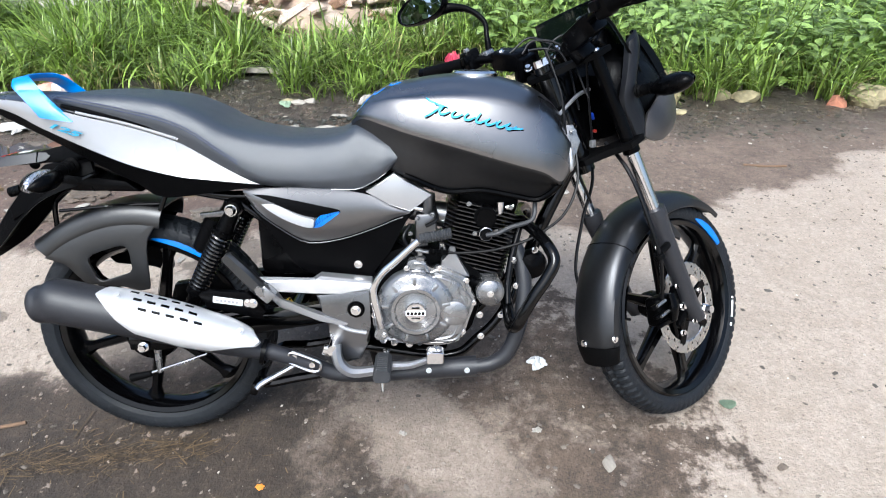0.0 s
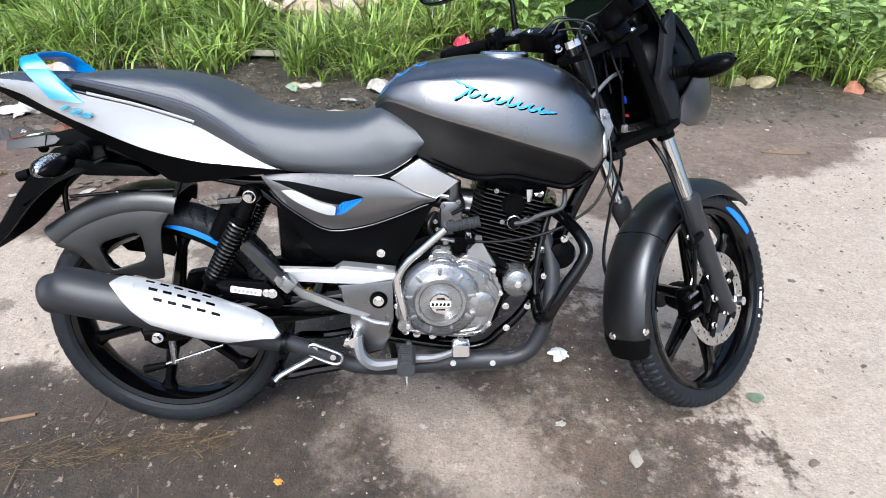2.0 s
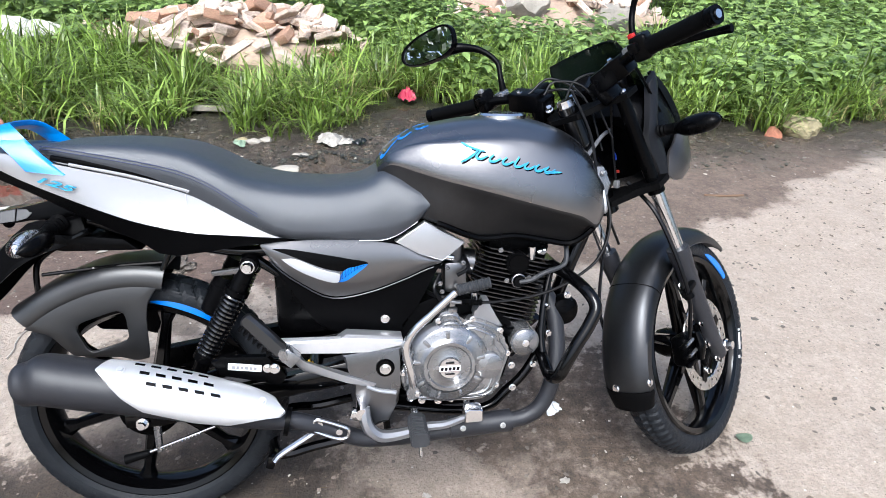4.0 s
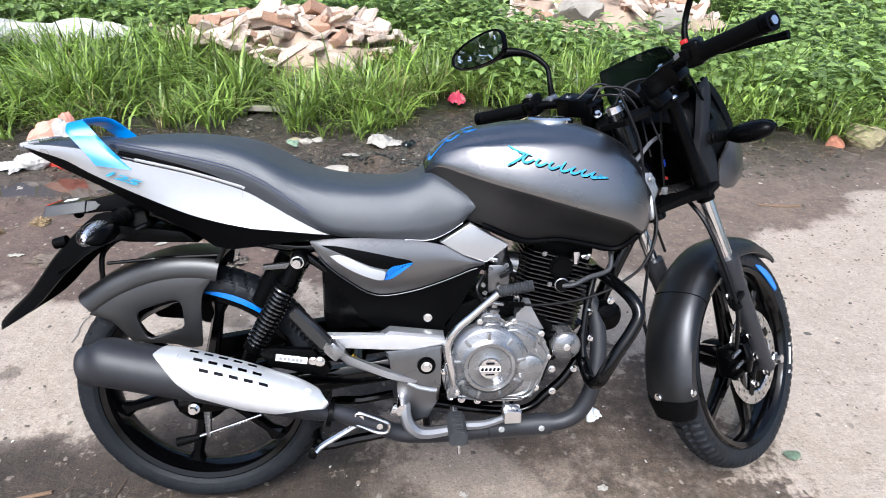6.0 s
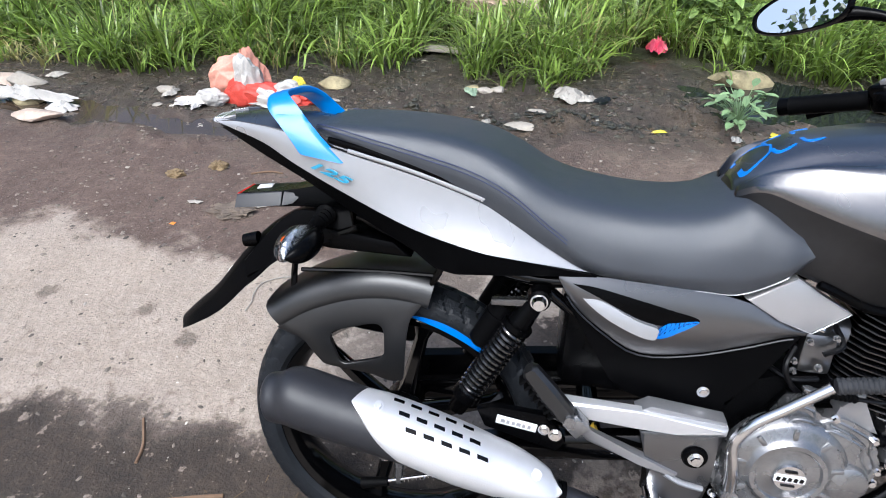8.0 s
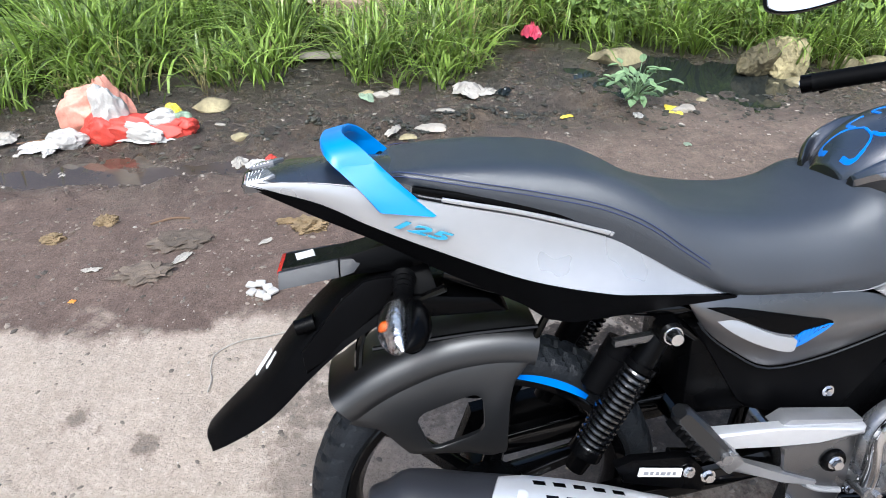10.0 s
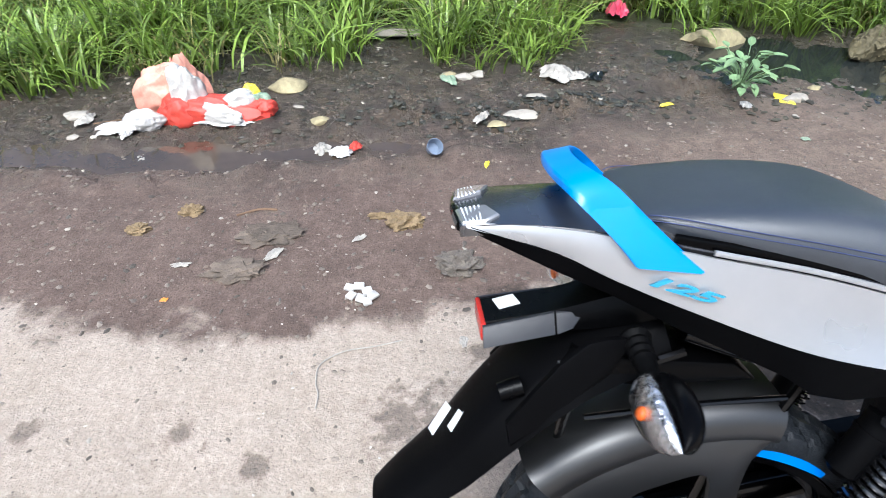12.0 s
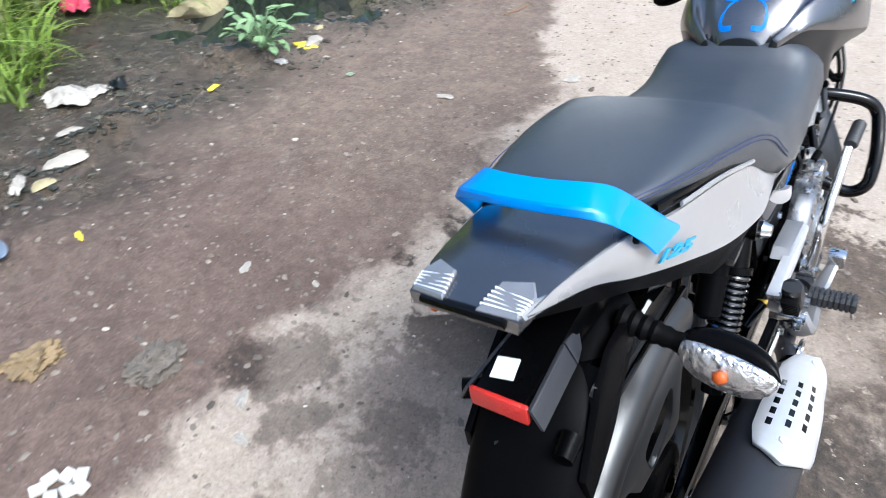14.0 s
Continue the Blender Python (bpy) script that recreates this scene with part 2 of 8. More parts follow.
# ---- motorcycle: leans on its side stand, bars turned to its left ----
BIKE = pose(0, 0.026, 0) @ pose(0, 0, 0, 0, 0, -1.2) @ pose(0, 0, 0, -15, 0, 0)
bike = new("motorcycle")
bike.matrix_world = BIKE
tagged(bike, "satin grey and black motorcycle with blue trim on its side stand", "motorcycle")
REAR = V(0.066, 0, 0.288)
RAKE, STEER = radians(26), radians(38)
ahead, yl, axis = V(math.cos(RAKE), 0, math.sin(RAKE)), V(0, 1, 0), V(-math.sin(RAKE), 0, math.cos(RAKE))
fx, fy = ahead * math.cos(STEER) + yl * math.sin(STEER), yl * math.cos(STEER) - ahead * math.sin(STEER)
# fork frame: x ahead, y left, z up the fork, from the wheel's centre
FORK = Matrix(((fx.x, fy.x, axis.x, 1.389), (fx.y, fy.y, axis.y, 0.079), (fx.z, fy.z, axis.z, 0.300), (0, 0, 0, 1)))


def wheel(name, centre, R, w, xf, spokes, label, tread, slant):
    """Alloy wheel: rim with tyre, hub and spokes."""
    rim = part(name, lathe(bmesh.new(), [(R - 0.070, -0.036), (R - 0.058, -0.040), (R - 0.052, -0.036), (R - 0.060, -0.026), (R - 0.074, -0.012), (R - 0.074, 0.012), (R - 0.060, 0.026), (R - 0.052, 0.036), (R - 0.058, 0.040), (R - 0.070, 0.036), (R - 0.082, 0.014), (R - 0.082, -0.014), (R - 0.070, -0.036)], 72, Matrix.Translation(centre)), GLOSS, bike, label, xf)
    prof = [(R - 0.055, -w * 0.78), (R - 0.047, -w * 0.93), (R - 0.035, -w), (R - 0.022, -w * 0.98), (R - 0.0165, -w * 0.93), (R - 0.012, -w * 0.82), (R - 0.0075, -w * 0.66), (R - 0.0035, -w * 0.46), (R - 0.001, -w * 0.24), (R, 0)]
    prof = prof + [(r, -y) for r, y in prof[-2::-1]]
    seg, per = 312, tread
    bm = bmesh.new()
    vs = []
    for i in range(seg):
        a = 2 * math.pi * i / seg
        ring = []
        for j, (r, y) in enumerate(prof):
            k = abs(j - 9)
            lane = (i + (k * slant if j < 9 else k * slant + per / 2)) % per
            if 1 <= k <= 6 and lane < 1:
                r -= 0.007 if k < 4 else 0.0045
                y *= 1 if k < 5 else 0.965
            if k == 1:
                r -= 0.004
            ring.append(bm.verts.new(centre + V(r * math.cos(a), y, r * math.sin(a))))
        vs.append(ring)
    for i in range(seg):
        a, b = vs[i], vs[(i + 1) % seg]
        for j in range(len(prof) - 1):
            bm.faces.new((a[j], a[j + 1], b[j + 1], b[j]))
    part("tyre", bm, RUBBER, rim, "black rubber tyre with a block tread", xf, angle=25)
    part("hub", lathe(bmesh.new(), [(0.012, -0.075), (0.034, -0.072), (0.04, -0.05), (0.038, 0), (0.04, 0.05), (0.034, 0.072), (0.012, 0.075)], 32, Matrix.Translation(centre)), PLASTIC, rim, xf=xf)
    for k in range(spokes):
        a = radians(360 * k / spokes + 18)
        d, s = V(math.cos(a), 0, math.sin(a)), V(-math.sin(a), 0, math.cos(a))
        rings = []
        for t in np.linspace(0, 1, 7):
            p = centre + d * (0.03 + (R - 0.106) * t)
            hw, ht = 0.017 - 0.006 * t + 0.012 * max(0, t - 0.85) / 0.15, 0.022 - 0.010 * t
            rings.append([p + s * hw * ca + V(0, ht * sa, 0) for ca, sa in ((1, 0.35), (0.5, 1), (-0.5, 1), (-1, 0.35), (-1, -0.35), (-0.5, -1), (0.5, -1), (1, -0.35))])
        part("spoke", skin(bmesh.new(), rings), GLOSS, rim, xf=xf)
    return rim


def rim_stripe(rim, centre, r0, r1, a0, a1, y, xf):
    bm = bmesh.new()
    n = 16
    rings = []
    for i in range(n + 1):
        a = radians(a0 + (a1 - a0) * i / n)
        k = math.sin(math.pi * min(1, 0.12 + i / n * 0.88)) ** 0.5
        mid, half = (r0 + r1) / 2, (r1 - r0) / 2 * max(k, 0.15)
        rings.append([centre + V(r * math.cos(a), yy, r * math.sin(a)) for r, yy in ((mid - half, y), (mid + half, y - 0.001), (mid + half, y + 0.003), (mid - half, y + 0.003))])
    part("stripe", skin(bm, rings), BLUE, rim, "blue rim sticker", xf)


rear_wheel = wheel("rear_wheel", REAR, 0.290, 0.050, None, 6, "black alloy rear wheel", 6, 1)
rim_stripe(rear_wheel, REAR, 0.236, 0.250, 52, 84, -0.0475, None)
front_wheel = wheel("front_wheel", V(0, 0, 0), 0.288, 0.041, FORK, 6, "black alloy front wheel", 4, 0)
rim_stripe(front_wheel, V(0, 0, 0), 0.236, 0.255, 12, 42, -0.0405, FORK)
for a0, a1 in ((-41, -30), (-47, -45), (-28.6, -27.4)):
    bm = bmesh.new()
    rings = [[V(r * math.cos(radians(a)), y, r * math.sin(radians(a))) for r, y in ((0.245, -0.0410), (0.251, -0.0416), (0.251, -0.038), (0.245, -0.037))] for a in np.linspace(a0, a1, 6)]
    part("tyre_mark", skin(bm, rings), STICKER, front_wheel, "white painted tyre mark", FORK)

# rear drum, axle, brake arm and rod
part("brake_drum", lathe(bmesh.new(), [(0.0, -0.072), (0.05, -0.07), (0.062, -0.064), (0.066, -0.05), (0.066, -0.02)], 40, Matrix.Translation(REAR)), DARKMETAL, rear_wheel)
bolt("axle_nut", rear_wheel, REAR + V(0, -0.108, -0.006), (0, -1, 0), 0.0095, 0.016)
bm = bmesh.new()
tube(bm, [REAR + V(0.02, -0.085, -0.02), REAR + V(0.02, -0.09, -0.085)], [0.009, 0.007], 8, 1)
part("brake_arm", bm, ALLOY, bike)
bm = bmesh.new()
rod(bm, REAR + V(-0.005, -0.092, -0.088), REAR + V(0.14, -0.092, -0.035), 0.0035)
part("brake_rod", bm, CHROME, bike)
bm = bmesh.new()
rod(bm, REAR + V(-0.05, -0.092, -0.10), REAR + V(0.0, -0.092, -0.088), 0.011, 0.008)
part("adjuster_boot", bm, SOFT, bike)
bm = bmesh.new()
c0 = REAR + V(0.02, -0.092, -0.081)
tube(bm, [c0 + (V(0.09, 0, 0.034)) * (k / 60) + V(0, 0.0038 * math.cos(k * 1.25), 0.0038 * math.sin(k * 1.25)) for k in range(60)], 0.0014, 5, 1)
part("brake_spring", bm, CHROME, bike)
for side in (-1, 1):
    bm = bmesh.new()
    rings = [[V(x, side * 0.092 + sy * hw, z + sz * hh) for sy, sz in ((-1, -0.7), (-0.7, -1), (0.7, -1), (1, -0.7), (1, 0.7), (0.7, 1), (-0.7, 1), (-1, 0.7))] for x, z, hh, hw in ((0.03, 0.285, 0.018, 0.010), (0.10, 0.292, 0.024, 0.013), (0.30, 0.33, 0.024, 0.014), (0.56, 0.375, 0.026, 0.016))]
    part("swingarm", skin(bm, rings), GLOSS, bike)
bm = bmesh.new()
rod(bm, (0.42, -0.09, 0.355), (0.42, 0.09, 0.355), 0.02)
part("swingarm_brace", bm, GLOSS, bike)
# chain case on the far side
bm = bmesh.new()
plate(bm, [(0.02, 0.24), (0.06, 0.35), (0.3, 0.39), (0.58, 0.43), (0.58, 0.32), (0.3, 0.28)], 0.115, 0.03, 0.006)
part("chain_case", bm, PLASTIC, bike)

# rear mudguard: arch with a windowed side skirt
HUG = [(0.327 + 0.006 * max(0, (a - 115) / 19), a) for a in np.linspace(135, 78, 24)]
def hug_edge(k, h):
    R, a = HUG[k]
    return REAR + V(math.cos(radians(a)), 0, math.sin(radians(a))) * (R + h)
bm = bmesh.new()
rings = []
for k in range(len(HUG)):
    lip = 0.004 if k == 0 else 0.0
    arc = [(0.0745, -0.044), (0.0745, -0.032), (0.0735, -0.022), (0.070, -0.012), (0.063, -0.004), (0.050, 0.001), (0.030, 0.003), (0.0, 0.004)]
    arc = [(-y, h + lip) for y, h in arc] + [(y, h + lip) for y, h in arc[-2::-1]]
    rings.append([hug_edge(k, h) + V(0, y, 0) for y, h in arc] + [hug_edge(k, h - 0.004) + V(0, y * 0.95, 0) for y, h in arc[::-1]])
hugger = part("rear_mudguard", skin(bm, rings), HUGGER, bike, "satin black rear wheel hugger", angle=60)
top_edge = [(p.x, p.z) for p in (hug_edge(k, -0.042) for k in range(len(HUG)))]
outer = top_edge + [(0.104, 0.556), (0.094, 0.535), (0.089, 0.505), (0.087, 0.460), (0.086, 0.415), (0.06, 0.41), (0.03, 0.42), (-0.03, 0.425), (-0.06, 0.428), (-0.078, 0.448), (-0.098, 0.474), (-0.122, 0.487), (-0.150, 0.490)]
inner = [(-0.048, 0.482), (-0.046, 0.492), (-0.037, 0.500), (-0.01, 0.510), (0.02, 0.520), (0.036, 0.523), (0.046, 0.518), (0.050, 0.505), (0.051, 0.48), (0.051, 0.466), (0.045, 0.457), (0.028, 0.450), (0.0, 0.441), (-0.016, 0.436), (-0.026, 0.436), (-0.034, 0.445)]
def around(loop, c, n=72):
    """Points of an outline at even turns about c."""
    out = []
    for k in range(n):
        a = 2 * math.pi * k / n
        d = V(math.cos(a), math.sin(a))
        best = 0.01
        for (x0, z0), (x1, z1) in zip(loop, loop[1:] + loop[:1]):
            ex, ez, px, pz = x1 - x0, z1 - z0, x0 - c[0], z0 - c[1]
            det = ex * d.y - ez * d.x
            if abs(det) > 1e-9:
                t, u = (ex * pz - ez * px) / det, (d.x * pz - d.y * px) / det
                if t > best and -1e-6 <= u <= 1.000001:
                    best = t
        out.append((c[0] + d.x * best, c[1] + d.y * best))
    return out
lo, li = around(outer, (0.008, 0.478)), around(inner, (0.008, 0.478))
for side in (-1, 1):
    # far skirt is closed and duller, standing in for shade behind the window
    hole = li if side < 0 else [(0.008 + (p - 0.008) * 0.05, 0.478 + (q - 0.478) * 0.05) for p, q in li]
    mix = lambda k: [(a + (p - a) * k, b + (q - b) * k) for (a, b), (p, q) in zip(lo, hole)]
    rings = [[V(x, side * y, z) for x, z in mix(k)] for k, y in ((0, 0.070), (0, 0.0742), (0.03, 0.0748), (0.5, 0.076), (0.9, 0.0765), (1.0, 0.0755), (1.0, 0.068))]
    part("mudguard_skirt", skin(bmesh.new(), rings, cap=False), HUGGER if side < 0 else TEXTURED, hugger, angle=50)
bm = bmesh.new()
tube(bm, [(-0.13, -0.03, 0.545), (-0.115, -0.04, 0.62), (-0.06, -0.05, 0.66), (0.0, -0.06, 0.69)], 0.006, 8)
tube(bm, [(-0.105, -0.05, 0.598), (0.03, -0.055, 0.612), (0.13, -0.06, 0.618)], 0.004, 8)
tube(bm, [(0.12, -0.06, 0.585), (0.15, -0.06, 0.65)], 0.006, 8)
part("mudguard_stay", bm, GLOSS, bike)

# shock absorbers
def shock(side):
    top, low = V(0.306, side * 0.088, 0.617), V(0.186, side * 0.092, 0.386)
    d = (low - top).normalized()
    L = (low - top).length
    u = d.cross(V(0, 1, 0)).normalized()
    v = u.cross(d)
    bm = bmesh.new()
    rod(bm, top + d * 0.015, top + d * 0.06, 0.017, 0.020)
    rod(bm, top + d * 0.06, top + d * 0.07, 0.026, 0.026)
    rod(bm, low - d * 0.05, low - d * 0.03, 0.024, 0.026)
    rod(bm, low - d * 0.035, low, 0.018, 0.016)
    rod(bm, top + d * 0.05, low - d * 0.02, 0.015)
    body = part("shock_absorber", bm, PLASTIC, bike, "black shock absorber with coil spring")
    bm = bmesh.new()
    turns, n = 15, 15 * 14
    tube(bm, [top + d * (0.07 + (L - 0.115) * k / n) + 0.0212 * (math.cos(2 * math.pi * turns * k / n) * u + math.sin(2 * math.pi * turns * k / n) * v) for k in range(n + 1)], 0.0038, 7, 1)
    part("spring", bm, SPRING, body, "gloss black coil spring")
    bm = bmesh.new()
    rod(bm, top + V(0, side * 0.0, 0), top + V(0, side * 0.022, 0), 0.02, 0.018)
    part("upper_eye", bm, PLASTIC, body)
    bm = bmesh.new()
    rod(bm, top + V(0, side * 0.022, 0), top + V(0, side * 0.028, 0), 0.014)
    rod(bm, top + V(0, side * 0.028, 0), top + V(0, side * 0.04, 0), 0.0125, 0.009, 10)
    part("upper_nut", bm, CHROME, body, "bright domed nut")
    bm = bmesh.new()
    o = V(-0.043, -side * 0.020, -0.010)
    rod(bm, top + o + d * 0.022, top + o + d * 0.105, 0.021, 0.0195)
    rod(bm, top + o + d * 0.105, top + o + d * 0.112, 0.0195, 0.012)
    rod(bm, top + o + d * 0.045, top + o + d * 0.05, 0.0222)
    part("gas_canister", bm, TEXTURED, body)
    bm = bmesh.new()
    plate(bm, [(top.x - 0.075, top.z - 0.012), (top.x - 0.005, top.z - 0.004), (top.x - 0.012, top.z - 0.018), (top.x - 0.075, top.z - 0.022)], side * 0.092 - 0.006, 0.012, 0.002)
    part("canister_bracket", bm, COVERGREY, body)


shock(-1)
shock(1)

# ---- tank, seat, tail ----
rows = smooth_rows([
    # x, top, crease z, half width, bottom z, bottom half width
    (0.572, 0.812, 0.800, 0.060, 0.735, 0.055),
    (0.600, 0.848, 0.818, 0.092, 0.725, 0.080),
    (0.650, 0.880, 0.806, 0.118, 0.705, 0.100),
    (0.700, 0.893, 0.792, 0.136, 0.690, 0.118),
    (0.780, 0.905, 0.772, 0.153, 0.655, 0.096),
    (0.860, 0.906, 0.750, 0.157, 0.655, 0.088),
    (0.930, 0.893, 0.730, 0.154, 0.642, 0.084),
    (0.990, 0.868, 0.712, 0.145, 0.634, 0.084),
    (1.030, 0.832, 0.690, 0.128, 0.668, 0.098),
    (1.055, 0.786, 0.715, 0.104, 0.705, 0.080),
], 46)
bm = bmesh.new()
rings = []
for x, zt, zc, w, zb, wb in rows:
    half = [(0, zt), (0.3 * w, zt - 0.003), (0.52 * w, zt - 0.012), (0.70 * w, zt - 0.030), (0.83 * w, zt - 0.30 * (zt - zc)), (0.93 * w, zt - 0.52 * (zt - zc)), (0.985 * w, zt - 0.76 * (zt - zc)), (w, zc + 0.006), (0.992 * w, zc - 0.004), (0.97 * w, zc - 0.012), (wb * 0.6 + 0.39 * w, zc * 0.55 + zb * 0.45), (wb + 0.006, zb + 0.012), (wb, zb + 0.004), (wb - 0.012, zb)]
    half = [(p.x, p.y) for p in spline([(y, z, 0) for y, z in half[:7]], 3)] + half[7:]
    rings.append([V(x, -y, z) for y, z in half] + [V(x, y, z) for y, z in half[:0:-1]])
tank = part("fuel_tank", skin(bm, rings), SATIN, bike, "satin grey fuel tank, darker below its crease", angle=70)
# faces below the crease take the darker MUDGUARD material
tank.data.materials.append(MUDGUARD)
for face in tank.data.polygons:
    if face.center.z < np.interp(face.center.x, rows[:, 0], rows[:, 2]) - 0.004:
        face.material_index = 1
bm = bmesh.new()
rim = [V(x, -wb - 0.004, zb + 0.003) for x, zt, zc, w, zb, wb in rows[14:]]
tube(bm, rim, 0.007, 8, 1)
part("tank_seam", bm, PLASTIC, tank)
bm = bmesh.new()
tube(bm, [V(p.x, -p.y, p.z) for p in rim], 0.007, 8, 1)
part("tank_seam", bm, PLASTIC, tank)
cap = part("fuel_cap", lathe(bmesh.new(), [(0.0, 0.0035), (0.026, 0.0045), (0.038, 0.003), (0.042, 0.0045), (0.047, 0.0045), (0.052, 0.0), (0.052, -0.01)], 40, pose(0.845, -0.005, 0.9075) @ pose(0, 0, 0, 90, 0, 0)), CHROME, tank, "polished fuel filler cap")
# dark rim round the front end of the tank
_, zt, zc, w, zb, wb = rows[-2]
for side in (-1, 1):
    bm = bmesh.new()
    tube(bm, [(1.046 + 0.010 * (zt - z) / (zt - zb), side * y, z) for y, z in ((0.45 * w, zt - 0.006), (0.78 * w, zt - 0.028), (0.95 * w, zc + 0.03), (w, zc), (wb + 0.004, zb + 0.004))], 0.0042, 8, 5)
    part("tank_edge", bm, SILVER, tank)


def tank_y(x, z):
    i = int(np.argmin(np.abs(rows[:, 0] - x)))
    _, zt, zc, w, zb, wb = rows[i]
    prof = [(zt - 0.030, 0.70 * w), (zt - 0.30 * (zt - zc), 0.83 * w), (zt - 0.52 * (zt - zc), 0.93 * w), (zt - 0.76 * (zt - zc), 0.985 * w), (zc + 0.006, w), (zc - 0.012, 0.97 * w)]
    return -float(np.interp(-z, [-a for a, _ in prof], [b for _, b in prof]))


# tank badge: slanting brush strokes in light blue, no letters
def stroke(pts, hw, material, parent, lift, name):
    bm = bmesh.new()
    path = spline([(x, z, 0) for x, z in pts], 5)
    rings = []
    for i, p in enumerate(path):
        d = (path[min(i + 1, len(path) - 1)] - path[max(i - 1, 0)]).normalized()
        s = V(-d.y, d.x, 0)
        k = hw * (0.35 + 0.65 * math.sin(math.pi * (0.08 + 0.84 * i / (len(path) - 1))))
        a, b = p + s * k, p - s * k
        ya, yb = tank_y(a.x, a.y) - lift, tank_y(b.x, b.y) - lift
        rings.append([V(a.x, ya, a.y), V(b.x, yb, b.y), V(b.x, yb + lift, b.y), V(a.x, ya + lift, a.y)])
    return part(name, skin(bm, rings), material, parent, smooth=False)


def badge_point(u, v):
    return (0.742 + 0.186 * u + 0.25 * v, 0.8445 - 0.040 * u + v)
marks = [[badge_point(-0.05, 0.0150), badge_point(0.06, 0.0095), badge_point(0.20, 0.0085)], [badge_point(0.13, 0.008), badge_point(0.06, -0.008), badge_point(-0.02, -0.021)], [badge_point(0.86, -0.006), badge_point(0.95, -0.0045), badge_point(1.06, -0.001)]]
for u, h in ((0.12, 0.0075), (0.26, 0.0060), (0.40, 0.0060), (0.53, 0.0115), (0.64, 0.0055), (0.76, 0.0055), (0.87, 0.0050)):
    marks.append([badge_point(u + 0.035, h), badge_point(u + 0.002, -0.002), badge_point(u + 0.012, -0.0072), badge_point(u + 0.060, -0.0060), badge_point(u + 0.115, 0.0015)])
for dx, dz, half, material, lift in ((0.0020, -0.0030, 0.0021, DARKMETAL, 0.0014), (0.0, 0.0, 0.0023, CYAN, 0.0026)):
    for line in marks:
        stroke([(x + dx, z + dz) for x, z in line], half, material, tank, lift, "tank_emblem")
# three blue outline figures along the top of the tank's rear end
def tank_z(x, y):
    zt, zc, w = (float(np.interp(x, rows[:, 0], rows[:, c])) for c in (1, 2, 3))
    prof = [(0, zt), (0.3 * w, zt - 0.003), (0.52 * w, zt - 0.012), (0.70 * w, zt - 0.030), (0.83 * w, zt - 0.30 * (zt - zc)), (0.93 * w, zt - 0.52 * (zt - zc)), (w, zc + 0.006)]
    return float(np.interp(abs(y), [a for a, _ in prof], [b for _, b in prof]))
for xs, hw in ((0.588, 0.035), (0.626, 0.038), (0.662, 0.038)):
    for side in (-1, 1):
        path = spline([(xs + dx, side * hw * k, 0) for dx, k in ((-0.006, 0.45), (-0.005, 0.80), (0.002, 1.0), (0.016, 0.92), (0.028, 0.62), (0.034, 0.04))], 5)
        if xs > 0.6:
            path = path[:17]
        rings = []
        for i, p in enumerate(path):
            d = (path[min(i + 1, len(path) - 1)] - path[max(i - 1, 0)]).normalized()
            n = V(-d.y, d.x, 0) * (0.0024 if i < 14 else 0.0015)
            rings.append([V(q.x, q.y, tank_z(q.x, q.y) + h) for q, h in ((p + n, 0.0015), (p - n, 0.0015), (p - n, -0.004), (p + n, -0.004))])
        part("blue_line", skin(bmesh.new(), rings), BLUE, tank, "blue tank graphic line", smooth=False)

# seat
seat_rows = smooth_rows([
    # x, top middle, side z (piping), bottom z, half width, bottom half width
    (-0.075, 0.850, 0.846, 0.838, 0.060, 0.055),
    (-0.050, 0.859, 0.853, 0.834, 0.084, 0.078),
    (0.030, 0.864, 0.842, 0.815, 0.106, 0.098),
    (0.110, 0.862, 0.828, 0.796, 0.118, 0.108),
    (0.190, 0.851, 0.810, 0.770, 0.129, 0.117),
    (0.250, 0.827, 0.784, 0.742, 0.136, 0.123),
    (0.310, 0.797, 0.742, 0.708, 0.140, 0.128),
    (0.380, 0.781, 0.700, 0.676, 0.142, 0.130),
    (0.470, 0.774, 0.690, 0.669, 0.140, 0.130),
    (0.540, 0.782, 0.694, 0.666, 0.138, 0.128),
    (0.590, 0.806, 0.700, 0.668, 0.136, 0.128),
    (0.640, 0.785, 0.716, 0.696, 0.137, 0.130),
    (0.672, 0.768, 0.735, 0.722, 0.130, 0.124),
    (0.696, 0.757, 0.748, 0.744, 0.131, 0.128),
], 60)
bm = bmesh.new()
rings = []
for x, zt, zs, zb, w, wb in seat_rows:
    h = zt - zs
    half = [(0, zt), (0.35 * w, zt - 0.01 * h), (0.62 * w, zt - 0.05 * h), (0.80 * w, zt - 0.15 * h), (0.91 * w, zt - 0.36 * h), (0.97 * w, zt - 0.68 * h), (w, zs), (w * 0.995, zs * 0.6 + zb * 0.4), (wb, zb), (wb * 0.5, zb - 0.004)]
    rings.append([V(x, -y + 0.012, z) for y, z in half] + [V(x, y + 0.012, z) for y, z in half[:0:-1]])
seat = part("seat", skin(bm, rings), VINYL, bike, "long black vinyl seat with blue stitching", angle=50)
for off in (0.0, 0.006):
    for side in (-1, 1):
        line = [V(x, side * (w + 0.0012) * (0.998 if off else 1) + 0.012, zs + 0.004 - off) for x, zt, zs, zb, w, wb in seat_rows[3:30]]
        bm = bmesh.new()
        tube(bm, line, 0.0007, 5, 1)
        part("stitching", bm, STITCH, seat, "blue seat stitching")

